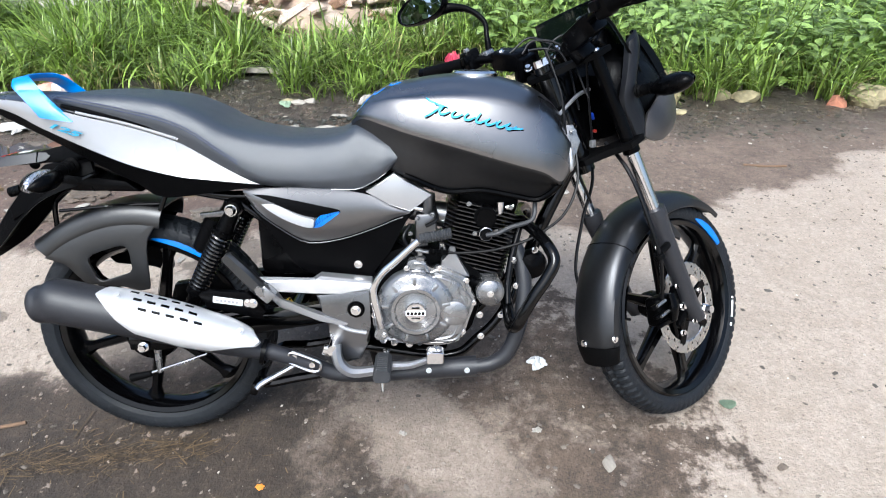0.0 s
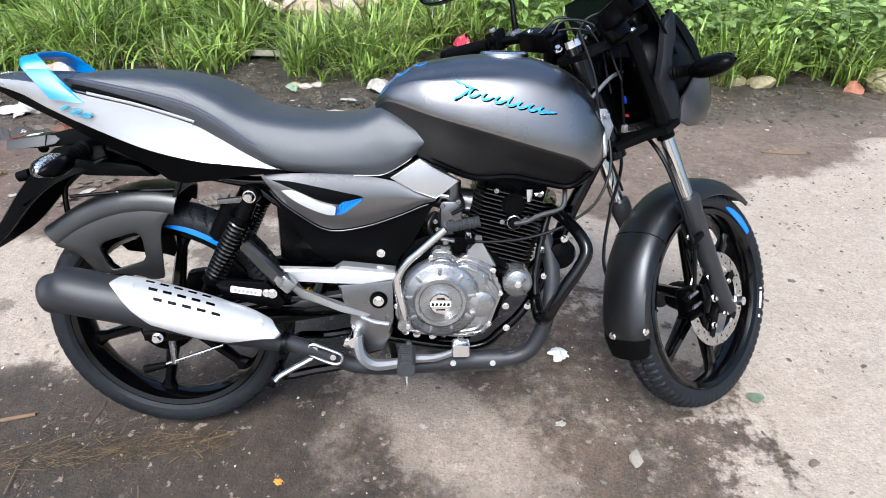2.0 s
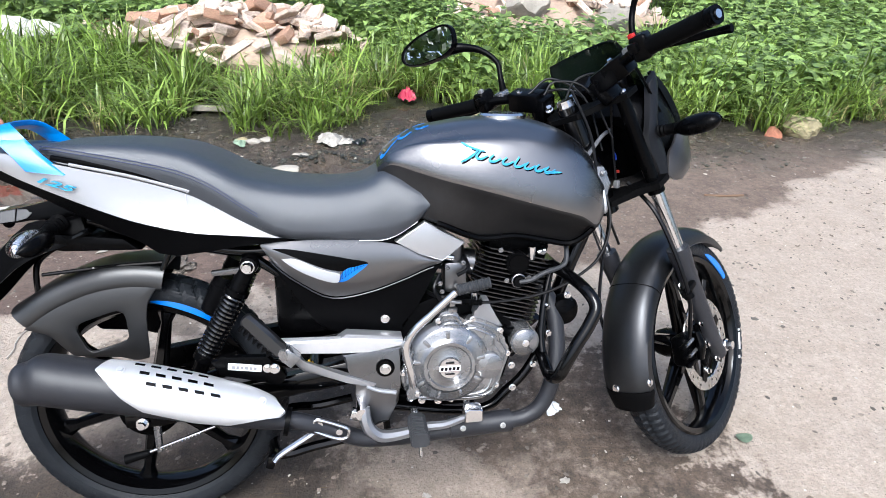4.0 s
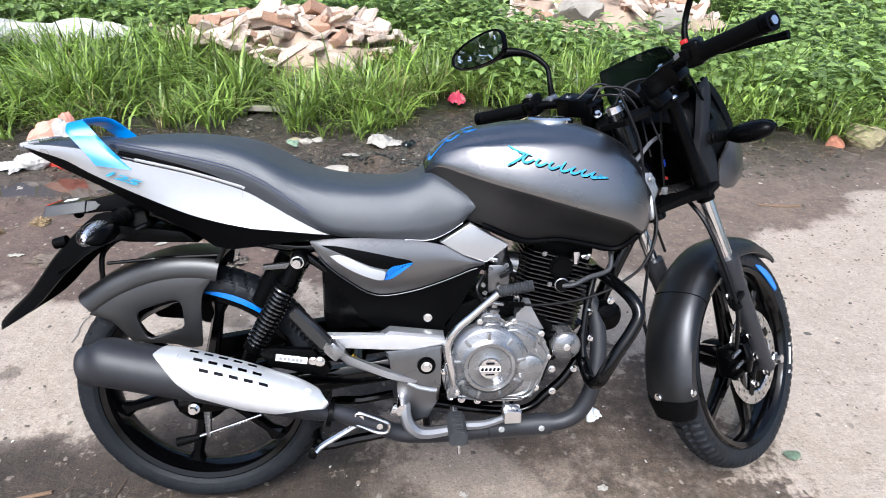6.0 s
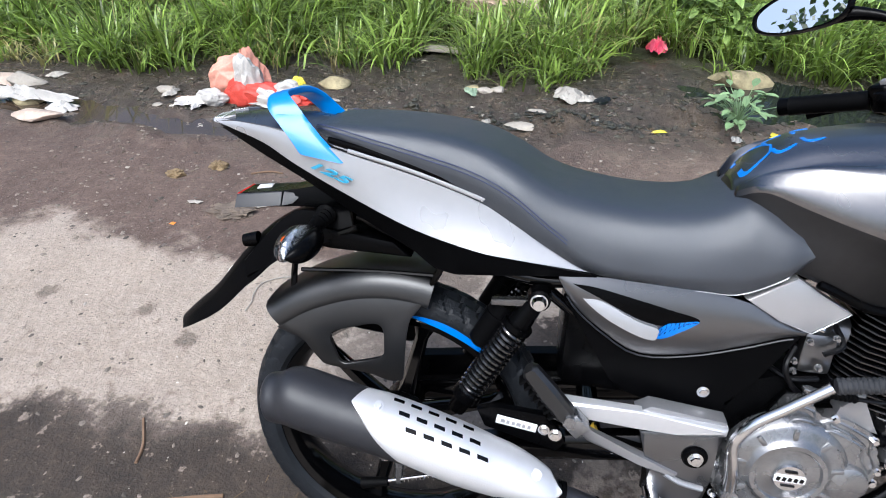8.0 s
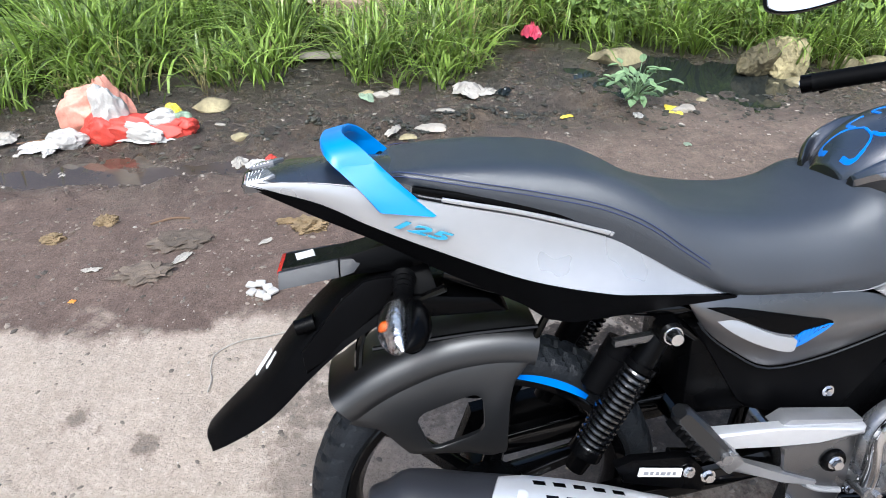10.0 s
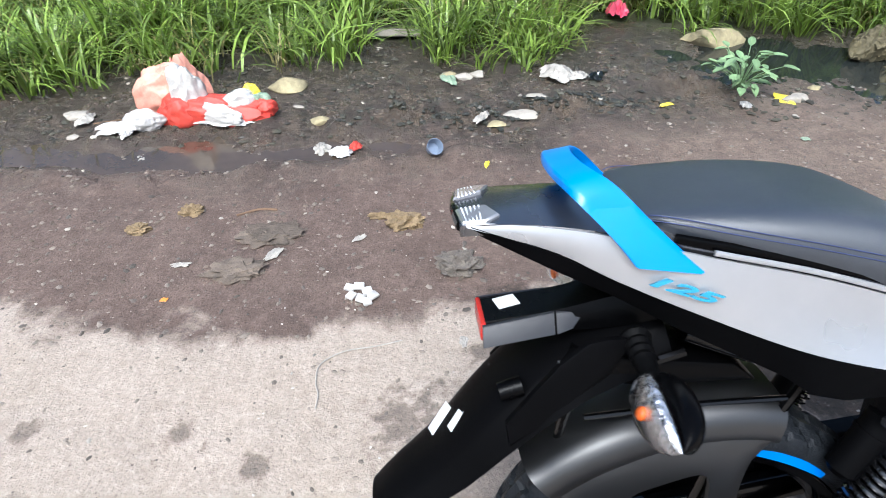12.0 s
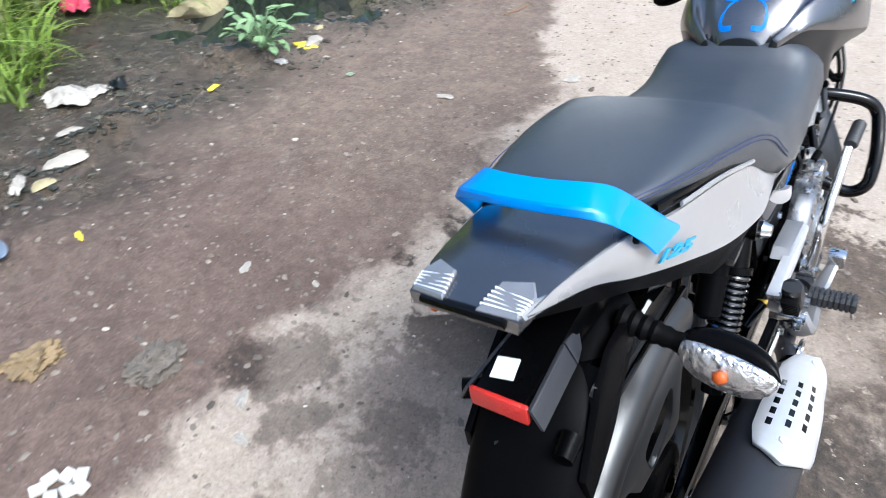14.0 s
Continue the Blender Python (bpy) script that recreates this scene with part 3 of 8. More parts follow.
for side in (-1, 1):
    bm = bmesh.new()
    tube(bm, [V(x, side * (wb + 0.001) + 0.012, zb - 0.001) for x, zt, zs, zb, w, wb in seat_rows[40:52]], 0.0008, 6, 1)
    part("seat_piping", bm, STEELGREY, seat, "pale piping along the seat's lower edge")

# tail: silver side panels, black lower panels, top cover, lamps
TAIL = [
    (-0.242, 0.851, 0.846, -0.052, -0.055, 0.0), (-0.157, 0.847, 0.822, -0.068, -0.0675, 0.002), (-0.095, 0.839, 0.793, -0.080, -0.081, 0.002),
    (-0.008, 0.820, 0.757, -0.094, -0.097, 0.001), (0.102, 0.797, 0.717, -0.103, -0.115, -0.002), (0.202, 0.767, 0.695, -0.108, -0.126, -0.003),
    (0.253, 0.741, 0.689, -0.111, -0.126, -0.002), (0.323, 0.703, 0.681, -0.111, -0.119, 0.0), (0.385, 0.677, 0.674, -0.110, -0.112, 0.0),
]
tp = part("tail_panel", panel(bmesh.new(), smooth_rows(TAIL, 30), 10, 60), SILVER, bike, "silver grey tail side panel")
flipped(tp)
LOW = [(-0.238, 0.847, 0.840, -0.056, -0.050, 0.0), (-0.157, 0.821, 0.800, -0.0675, -0.062, 0.0), (-0.090, 0.790, 0.768, -0.081, -0.068, 0.0), (-0.008, 0.756, 0.722, -0.097, -0.074, 0.0), (0.102, 0.716, 0.668, -0.114, -0.085, 0.0), (0.135, 0.707, 0.646, -0.117, -0.092, 0.0), (0.170, 0.700, 0.641, -0.124, -0.098, 0.0), (0.230, 0.692, 0.649, -0.126, -0.104, 0.0), (0.300, 0.683, 0.661, -0.123, -0.114, 0.0), (0.385, 0.675, 0.672, -0.123, -0.122, 0.0)]
lp = part("tail_lower_panel", panel(bmesh.new(), LOW, 4, 60), TEXTURED, bike, "black lower tail panel")
flipped(lp)
bm = bmesh.new()
rows_t = [(-0.248, 0.849, 0.847, 0.053), (-0.20, 0.857, 0.850, 0.060), (-0.14, 0.861, 0.847, 0.069), (-0.07, 0.858, 0.837, 0.080), (0.02, 0.835, 0.820, 0.092)]
skin(bm, [[V(x, y * w, zt - (zt - ze) * abs(y) ** 2.5) for y in np.linspace(-1, 1, 13)] + [V(x, y * w, ze - 0.012) for y in (0.96, 0, -0.96)] for x, zt, ze, w in smooth_rows(rows_t, 20)])
part("tail_cover", bm, TAILTOP, bike, "dark satin tail top cover")
bm = bmesh.new()
tube(bm, [(-0.246, -0.04, 0.842), (-0.249, 0, 0.845), (-0.246, 0.04, 0.842)], 0.006, 8)
part("tail_edge", bm, GLOSS, bike)
for side in (-1, 1):
    bm = bmesh.new()
    q = [(-0.2505, 0.016, 0.8505), (-0.219, 0.022, 0.857), (-0.208, 0.046, 0.8555), (-0.222, 0.055, 0.852), (-0.246, 0.051, 0.8485)]
    top = [V(x, side * y, z) for x, y, z in q]
    skin(bm, [[p - V(0, 0, 0.012) for p in top], top, [p * 0.9 + sum(top, V(0, 0, 0)) / 5 * 0.1 + V(0, 0, 0.002) for p in top]])
    lens = part("tail_lamp", bm, TAILGLASS, bike, "clear tail lamp with ribbed silver inside")
    for k in range(5):
        bm = bmesh.new()
        t = k / 7 + 0.2
        a, b = top[0].lerp(top[1], t), top[4].lerp(top[3], t)
        rod(bm, a + V(0, 0, 0.0012), b + V(0, 0, 0.0012), 0.0011, seg=6)
        part("lamp_rib", bm, STICKER, lens)
    bm = bmesh.new()
    tube(bm, [(x, side * y, z) for x, y, z in ((-0.005, 0.094, 0.825), (0.10, 0.103, 0.803), (0.20, 0.112, 0.775), (0.205, 0.112, 0.772))], 0.0032, 8, 8, 0.6)
    part("seat_trim", bm, SILVER, bike, "bright trim strip below the seat")

# black tubes added to draw the shaded gap below the seat
for side in (-1, 1):
    bm = bmesh.new()
    tube(bm, [(x, side * y, z) for x, y, z in ((-0.04, 0.080, 0.836), (0.02, 0.090, 0.826), (0.10, 0.098, 0.810), (0.20, 0.108, 0.782), (0.30, 0.117, 0.732), (0.36, 0.120, 0.703))], 0.0055, 8, 8, 0.7)
    part("seat_gap_trim", bm, PLASTIC, bike)
# blue grab rail
def rail_ring(c, wv, tv):
    c, wv, tv = Vector(c), Vector(wv), Vector(tv)
    return [c + wv * a + tv * b for a, b in ((1, -0.6), (0.9, -1), (-0.9, -1), (-1, -0.6), (-1, 0.6), (-0.9, 1), (0.9, 1), (1, 0.6))]
key = [
    # middle, half width, half thickness
    ((-0.047, -0.093, 0.812), (0.035, 0.000, -0.005), (0.001, 0.004, 0.003)),
    ((-0.070, -0.089, 0.834), (0.029, 0.000, -0.004), (0.001, 0.004, 0.003)),
    ((-0.098, -0.081, 0.862), (0.022, 0.002, 0.000), (0.002, 0.003, 0.004)),
    ((-0.118, -0.071, 0.881), (0.018, 0.005, 0.003), (0.002, 0.002, 0.005)),
    ((-0.130, -0.054, 0.889), (0.016, 0.004, 0.004), (0.0, 0.001, 0.0055)),
    ((-0.136, -0.025, 0.891), (0.015, 0.001, 0.004), (0.0, 0.0, 0.0055)),
    ((-0.137, 0.0, 0.891), (0.015, 0.0, 0.004), (0.0, 0.0, 0.0055)),
]
flatk = smooth_rows([[*a, *b, *c] for a, b, c in key], 28)
rings = [rail_ring(r[:3], r[3:6], r[6:]) for r in flatk]
rings += [[V(p.x, -p.y, p.z) for p in rail_ring(r[:3], r[3:6], r[6:])] for r in flatk[-2::-1]]
bm = bmesh.new()
skin(bm, rings)
part("grab_rail", bm, SKYBLUE, bike, "bright blue grab rail", angle=30)
for side in (-1, 1):
    bm = bmesh.new()
    box(bm, (0.032, 0.014, 0.030), pose(-0.078, side * 0.076, 0.832, 0, -35, 0), 0.005)
    part("rail_mount", bm, PLASTIC, bike)

# rear fender with reflector bracket
bm = bmesh.new()
rows_f = [(-0.02, 0.715, 0.055, 0.030), (-0.10, 0.690, 0.066, 0.030), (-0.160, 0.660, 0.074, 0.030), (-0.215, 0.605, 0.074, 0.026), (-0.275, 0.530, 0.067, 0.020), (-0.330, 0.478, 0.056, 0.012), (-0.356, 0.452, 0.046, 0.006)]
path = smooth_rows(rows_f, 26)
rings = []
for i, (x, z, w, h) in enumerate(path):
    a, b = path[max(i - 1, 0)], path[min(i + 1, len(path) - 1)]
    d = V(b[0] - a[0], 0, b[1] - a[1]).normalized()
    nrm = V(d.z, 0, -d.x)
    if nrm.x > 0:
        nrm = -nrm
    c = V(x, 0, z)
    rings.append([c + nrm * (0.010 * (1 - abs(y) ** 3)) + V(0, y * w * 0.72, 0) for y in np.linspace(-1, 1, 9)] + [c + V(0, w * 0.80, 0) - nrm * 0.004, c + V(0, w, 0) - nrm * h * 1.5, c + V(0, w * 0.9, 0) - nrm * h * 1.5, c + V(0, w * 0.6, 0) - nrm * 0.006, c + V(0, -w * 0.6, 0) - nrm * 0.006, c + V(0, -w * 0.9, 0) - nrm * h * 1.5, c + V(0, -w, 0) - nrm * h * 1.5, c + V(0, -w * 0.80, 0) - nrm * 0.004])
fender = part("rear_fender", skin(bm, rings), TEXTURED, bike, "long black rear fender flap")
bm = bmesh.new()
skin(bm, [[V(x, y, z) for y, z in ((-w, zb), (w, zb), (w, zm), (w * 0.85, zt), (-w * 0.85, zt), (-w, zm))] for x, w, zb, zm, zt in ((-0.219, 0.031, 0.699, 0.712, 0.720), (-0.15, 0.031, 0.702, 0.720, 0.729), (-0.12, 0.031, 0.706, 0.724, 0.735), (-0.02, 0.034, 0.712, 0.735, 0.760))])
br = part("reflector_bracket", bm, PLASTIC, fender, "black bracket below the tail")
bm = bmesh.new()
box(bm, (0.006, 0.064, 0.022), pose(-0.2215, 0.0, 0.7095), 0.002)
part("reflector", bm, RED, br, "red rear reflector")
for side in (-1, 1):
    bm = bmesh.new()
    slope = lambda x, z: side * (0.0335 + 0.55 * (0.720 - z)) - 0.002
    plate(bm, [(-0.223, 0.719), (-0.142, 0.730), (-0.142, 0.708), (-0.223, 0.698)], slope, 0.004, 0.0015)
    part("bracket_side", bm, HEATBLACK, br, "grey bevelled bracket side")
    bm = bmesh.new()
    plate(bm, [(-0.140, 0.730), (-0.106, 0.729), (-0.122, 0.712), (-0.140, 0.708)], lambda x, z: slope(x, z) - side * 0.10 * (x + 0.140), 0.004, 0.0015)
    part("bracket_side", bm, HEATBLACK, br, "grey bevelled bracket side")
    # winged shoulders that run from below the tail down the edges of the flap
    bm = bmesh.new()
    shoulder = lambda x, z: side * (0.060 + 0.10 * max(0.0, 0.70 - z)) - 0.004
    plate(bm, [(-0.090, 0.712), (-0.060, 0.712), (-0.085, 0.668), (-0.122, 0.642), (-0.160, 0.606), (-0.196, 0.582), (-0.200, 0.612), (-0.165, 0.655), (-0.140, 0.684), (-0.110, 0.708)], shoulder, 0.008, 0.003)
    part("fender_shoulder", bm, TEXTURED, fender, "black plastic shoulder of the fender")
    bm = bmesh.new()
    plate(bm, [(-0.141, 0.684), (-0.080, 0.668), (-0.100, 0.655), (-0.132, 0.640), (-0.146, 0.648)], lambda x, z: shoulder(x, z) - side * (0.004 + 0.35 * max(0.0, 0.684 - z)), 0.006, 0.002)
    part("shoulder_facet", bm, TRIMGREY, fender, "grey angular facet of the fender")
bm = bmesh.new()
box(bm, (0.026, 0.024, 0.001), pose(-0.190, 0.010, 0.7245, 0, -7, 12), 0)
part("sticker", bm, STICKER, br, "small white sticker")
bm = bmesh.new()
rod(bm, (-0.19, 0.030, 0.690), (-0.205, 0.056, 0.690), 0.011)
part("plate_bolt_boss", bm, PLASTIC, fender)
bm = bmesh.new()
rod(bm, (-0.180, -0.050, 0.648), (-0.206, -0.052, 0.642), 0.013, 0.011)
part("plate_bolt_boss", bm, PLASTIC, fender)
for x, y, z, sx, sy in ((-0.268, 0.020, 0.548, 0.042, 0.022), (-0.247, -0.010, 0.573, 0.036, 0.016), (-0.205, 0.014, 0.622, 0.014, 0.022)):
    bm = bmesh.new()
    box(bm, (sx, sy, 0.0012), pose(x, y, z) @ pose(0, 0, 0, 0, -51, 0) @ pose(-0.000, 0, 0.0045, 0, 0, 20), 0)
    part("sticker", bm, STICKER if z < 0.6 else HEATBLACK, fender, "torn white sticker" if z < 0.6 else "small grey patch")
bm = bmesh.new()
plate(bm, [(-0.155, 0.66), (-0.12, 0.69), (0.06, 0.67), (0.09, 0.645), (-0.05, 0.648)], -0.06, 0.12, 0.006)
part("undertail", bm, PLASTIC, fender)


def indicator(name, root, tip, m=None, parent=None):
    """A turn signal on a ribbed rubber stalk: black shell, clear lens, amber bulb; lens towards -x."""
    root, tip = Vector(root), Vector(tip)
    d = (tip - root).normalized()
    bm = bmesh.new()
    n = 12
    tube(bm, [root + (tip - root) * k / n for k in range(n + 1)], [0.016, 0.018, 0.0135, 0.0155, 0.0125, 0.0145, 0.0118, 0.0135, 0.011, 0.012, 0.010, 0.011, 0.012], 12, 1)
    stalk = part(name, bm, SOFT, bike, "black turn signal with clear lens", m)
    c = tip + d * 0.042
    s, u = V(1, 0, 0), V(0, 0, 1)
    def shell(x0, x1, k):
        bm2 = bmesh.new()
        rr = []
        for t in np.linspace(-1, 1, 15):
            w = (1 - abs(t) ** 2.3) ** 0.55 if abs(t) < 1 else 0.02
            ring = []
            for a in np.linspace(0, 2 * math.pi, 17)[:-1]:
                ring.append(c + d * (0.050 * t) + u * (0.0185 * w * math.sin(a)) + s * (x0 + (x1 - x0) * (0.5 + 0.5 * math.cos(a))) * (w * k + (1 - k)))
            rr.append(ring)
        return skin(bm2, rr)
    part("shell", shell(0.002, 0.034, 1.0), PLASTIC, stalk, xf=m)
    part("lens", shell(-0.032, 0.003, 1.0), LENS, stalk, "clear lens", m)
    part("lamp_bowl", shell(-0.020, 0.0015, 0.94), REFLECTOR, stalk, xf=m)
    bm = bmesh.new()
    bmesh.ops.create_icosphere(bm, subdivisions=2, radius=0.0065, matrix=Matrix.Translation(c + V(-0.0205, 0, -0.002)) @ Matrix.Diagonal((0.8, 1.1, 1, 1)))
    part("bulb", bm, AMBER, stalk, "amber bulb", m)


indicator("rear_indicator", (-0.056, -0.05, 0.706), (-0.060, -0.118, 0.697))
indicator("rear_indicator", (-0.052, 0.05, 0.700), (-0.062, 0.143, 0.681))

# model number on the tail panel
def tail_y(x, z):
    a = np.array(TAIL)
    zt, zb, yt, yb, bu = (np.interp(x, a[:, 0], a[:, c]) for c in (1, 2, 3, 4, 5))
    k = (zt - z) / (zt - zb)
    return yt + (yb - yt) * k - bu * math.sin(math.pi * min(max(k, 0), 1))
for side in (-1,):
    font = bpy.data.curves.new("numerals", "FONT")
    font.body, font.size, font.extrude, font.shear, font.offset = "125", 0.040, 0.0012, 0.35, 0.0010
    tmp = bpy.data.objects.new("numerals", font)
    scene.collection.objects.link(tmp)
    dg = bpy.context.evaluated_depsgraph_get()
    me = bpy.data.meshes.new_from_object(tmp.evaluated_get(dg))
    bpy.data.objects.remove(tmp)
    me.transform(Matrix.Diagonal((1.22, 0.40, 1, 1)))
    def on_tail(x, z):
        return V(x, tail_y(x, z), z)
    p0, p1, p2 = on_tail(-0.072, 0.796), on_tail(0.001, 0.7735), on_tail(-0.070, 0.810)
    dirx = (p1 - p0).normalized()
    upv = p2 - p0
    upv = (upv - dirx * upv.dot(dirx)).normalized()
    nv = dirx.cross(upv)
    base = p0 + nv * 0.0062
    m4 = Matrix(((dirx.x, upv.x, nv.x, base.x), (dirx.y, upv.y, nv.y, base.y), (dirx.z, upv.z, nv.z, base.z), (0, 0, 0, 1)))
    me.transform(m4)
    me.materials.append(CYAN)
    ob = new("model_number", me)
    ob.parent = bike
    tagged(ob, "light blue raised numerals 125")

# ---- side covers, frame, engine, exhaust ----
COVER = [(0.332, 0.664, 0.660, -0.118, -0.119, 0.0), (0.361, 0.668, 0.618, -0.120, -0.119, 0.006), (0.407, 0.670, 0.580, -0.120, -0.118, 0.009), (0.467, 0.671, 0.546, -0.120, -0.114, 0.012), (0.543, 0.666, 0.554, -0.120, -0.114, 0.011), (0.619, 0.652, 0.580, -0.120, -0.116, 0.008), (0.669, 0.630, 0.602, -0.120, -0.118, 0.006), (0.700, 0.616, 0.612, -0.120, -0.120, 0.0)]
cv = part("side_cover", panel(bmesh.new(), smooth_rows(COVER, 30), 10, 50), COVERGREY, bike, "grey metallic side cover with dark scoop")
def cover_y(x, z):
    a = np.array(COVER)
    zt, zb, yt, yb, bu = (np.interp(x, a[:, 0], a[:, c]) for c in (1, 2, 3, 4, 5))
    k = min(max((zt - z) / (zt - zb + 1e-6), 0), 1)
    return yt + (yb - yt) * k - bu * math.sin(math.pi * k)
def inlay(name, outline, material, label, lift=0.002, parent=None, y=cover_y, tilt=0.0):
    bm = bmesh.new()
    pts = [(p.x, p.y) for p in spline([(a, b, 0) for a, b in outline + outline[:1]], 4)[:-1]]
    c = V(sum(p[0] for p in pts) / len(pts), 0, sum(p[1] for p in pts) / len(pts))
    rings = []
    for k in (1.0, 0.75, 0.5, 0.25, 0.04):
        rings.append([V(c.x + (a - c.x) * k, y(c.x + (a - c.x) * k, c.z + (b - c.z) * k) - lift, c.z + (b - c.z) * k) for a, b in pts])
    top_z = max(b for _, b in outline)
    rings = [[p - V(0, tilt * (top_z - p.z), 0) for p in r] for r in rings]
    rings.insert(0, [V(p.x, y(p.x, p.z) + 0.002, p.z) for p in rings[0]])
    return part(name, skin(bm, rings), material, parent, label)
inlay("scoop", [(0.354, 0.656), (0.39, 0.654), (0.453, 0.642), (0.50, 0.632), (0.545, 0.621), (0.528, 0.607), (0.489, 0.605), (0.452, 0.614), (0.40, 0.637)], PLASTIC, "black scoop in the side cover", 0.0015, cv)
# crescent highlight put into a paler paint than the cover's own
inlay("scoop_floor", [(0.372, 0.634), (0.40, 0.634), (0.452, 0.612), (0.485, 0.603), (0.487, 0.594), (0.482, 0.584), (0.455, 0.589), (0.420, 0.603), (0.390, 0.620)], SILVER, "lower face of the scoop, its sky highlight painted in silver", 0.0012, cv, tilt=0.28)
mesh = inlay("blue_mesh", [(0.484, 0.580), (0.488, 0.594), (0.500, 0.609), (0.520, 0.614), (0.545, 0.618), (0.520, 0.597), (0.500, 0.583)], BLUE, "blue mesh insert", 0.003, cv)
for k in range(9):
    for sl in (0, 1):
        x = 0.486 + 0.0062 * k
        bm = bmesh.new()
        pts = [(x, 0.583 + 0.0042 * k), (x + (0.008 if sl else 0.001), min(0.600 + 0.0045 * k, 0.616))]
        tube(bm, [V(a, cover_y(a, b) - 0.0030, b) for a, b in pts], 0.00045, 4, 1)
        part("mesh_wire", bm, GLOSS, mesh)
bm = bmesh.new()
y0 = lambda x, z: -0.121 - 0.006 * (0.70 - z)
plate(bm, [(0.665, 0.702), (0.748, 0.655), (0.700, 0.617), (0.650, 0.634), (0.602, 0.661)], y0, 0.02, 0.004)
side_panel = part("tank_side_panel", bm, SILVER, bike, "silver grey panel below the tank")
side_panel.location = (0, 0.010, -0.003)
# bead that draws the highlight line along the panel's edges
bm = bmesh.new()
tube(bm, [(x, y0(x, z) - 0.0008, z) for x, z in ((0.606, 0.661), (0.665, 0.701), (0.705, 0.678), (0.747, 0.655), (0.724, 0.636), (0.701, 0.618), (0.650, 0.635))], 0.0007, 6, 1)
part("panel_edge", bm, SILVER, side_panel, "thin silver bead drawn as the panel edge's highlight")
bm = bmesh.new()
plate(bm, [(0.345, 0.618), (0.375, 0.58), (0.434, 0.486), (0.450, 0.468), (0.484, 0.458), (0.612, 0.450), (0.622, 0.465), (0.645, 0.520), (0.690, 0.590), (0.735, 0.640), (0.60, 0.652), (0.42, 0.655)], lambda x, z: -0.108 - 0.004 * (z - 0.45) / 0.2, 0.03, 0.008)
body = part("lower_side_cover", bm, TEXTURED, bike, "black lower side cover")
bolt("cover_bolt", body, (0.579, -0.111, 0.488), (0, -1, 0), 0.0072, 0.006)
bm = bmesh.new()
line = [V(x, cover_y(x, zb) - 0.001, zb - 0.004) for x, zt, zb, *_ in smooth_rows(COVER, 24)[2:-2]]
tube(bm, line, 0.0016, 6, 1)
part("cover_lip", bm, MUDGUARD, cv)
for o in (cv, body):
    other = flipped(o)
    o.location, other.location = (0, 0.018, -0.005), (0, -0.018, -0.005)
bm = bmesh.new()
box(bm, (0.30, 0.17, 0.22), pose(0.50, 0, 0.56), 0.02)
box(bm, (0.36, 0.10, 0.05), pose(0.20, 0, 0.70, 0, 6, 0), 0.01)
part("air_box", bm, PLASTIC, bike)

# main frame tubes
bm = bmesh.new()
tube(bm, [(1.07, 0.01, 0.80), (1.00, 0, 0.72), (0.80, 0, 0.69), (0.60, 0, 0.66)], 0.022, 12)
tube(bm, [(1.09, 0.01, 0.72), (1.02, 0, 0.56), (0.965, 0, 0.40), (0.94, 0, 0.34)], 0.017, 12)
for s in (-1, 1):
    tube(bm, [(0.62, s * 0.07, 0.66), (0.45, s * 0.075, 0.66), (0.30, s * 0.075, 0.64), (0.10, s * 0.065, 0.68), (0.0, s * 0.05, 0.71)], 0.012, 10)
    tube(bm, [(0.60, s * 0.065, 0.65), (0.59, s * 0.068, 0.5), (0.57, s * 0.075, 0.37), (0.56, s * 0.08, 0.27)], 0.014, 10)
    tube(bm, [(0.57, s * 0.068, 0.42), (0.45, s * 0.068, 0.52), (0.30, s * 0.075, 0.635)], 0.010, 10)
for s in (-1, 1):
    tube(bm, [(0.955, s * 0.03, 0.42), (0.930, s * 0.065, 0.37), (0.897, s * 0.075, 0.321), (0.857, s * 0.075, 0.281), (0.816, s * 0.075, 0.245), (0.74, s * 0.075, 0.238), (0.57, s * 0.08, 0.27)], 0.011, 10)
part("main_frame", bm, GLOSS, bike, "black tubular frame")

# footrest hanger in grey paint
def slab(name, outline, y, th, material, parent=None, label="", bevel=0.006):
    bm = bmesh.new()
    plate(bm, outline, y, th, bevel)
    return part(name, bm, material, parent or bike, label)
hanger = slab("footrest_hanger", [(0.484, 0.423), (0.613, 0.436), (0.607, 0.405), (0.600, 0.343), (0.603, 0.305), (0.580, 0.260), (0.549, 0.250), (0.511, 0.294), (0.518, 0.331), (0.506, 0.352), (0.498, 0.381)], -0.136, 0.026, COVERGREY, label="grey cast footrest hanger", bevel=0.007)
slab("upper_arm", [(0.358, 0.464), (0.481, 0.461), (0.614, 0.451), (0.613, 0.436), (0.54, 0.430), (0.480, 0.431), (0.391, 0.434), (0.371, 0.449)], -0.143, 0.020, SHIELD, hanger, bevel=0.006)
slab("lower_arm", [(0.376, 0.438), (0.394, 0.435), (0.408, 0.411), (0.48, 0.383), (0.555, 0.353), (0.548, 0.345), (0.493, 0.362), (0.405, 0.394), (0.380, 0.420)], -0.143, 0.018, STEELGREY, hanger, bevel=0.005)
slab("hanger_cap", [(0.496, 0.469), (0.612, 0.457), (0.613, 0.449), (0.475, 0.455)], -0.134, 0.03, STEELGREY, hanger, bevel=0.003)
bm = bmesh.new()
tube(bm, [(0.535, -0.139, 0.350), (0.56, -0.140, 0.338), (0.597, -0.139, 0.330)], 0.005, 8, 4)
part("hanger_ridge", bm, SILVER, hanger)
bm = bmesh.new()
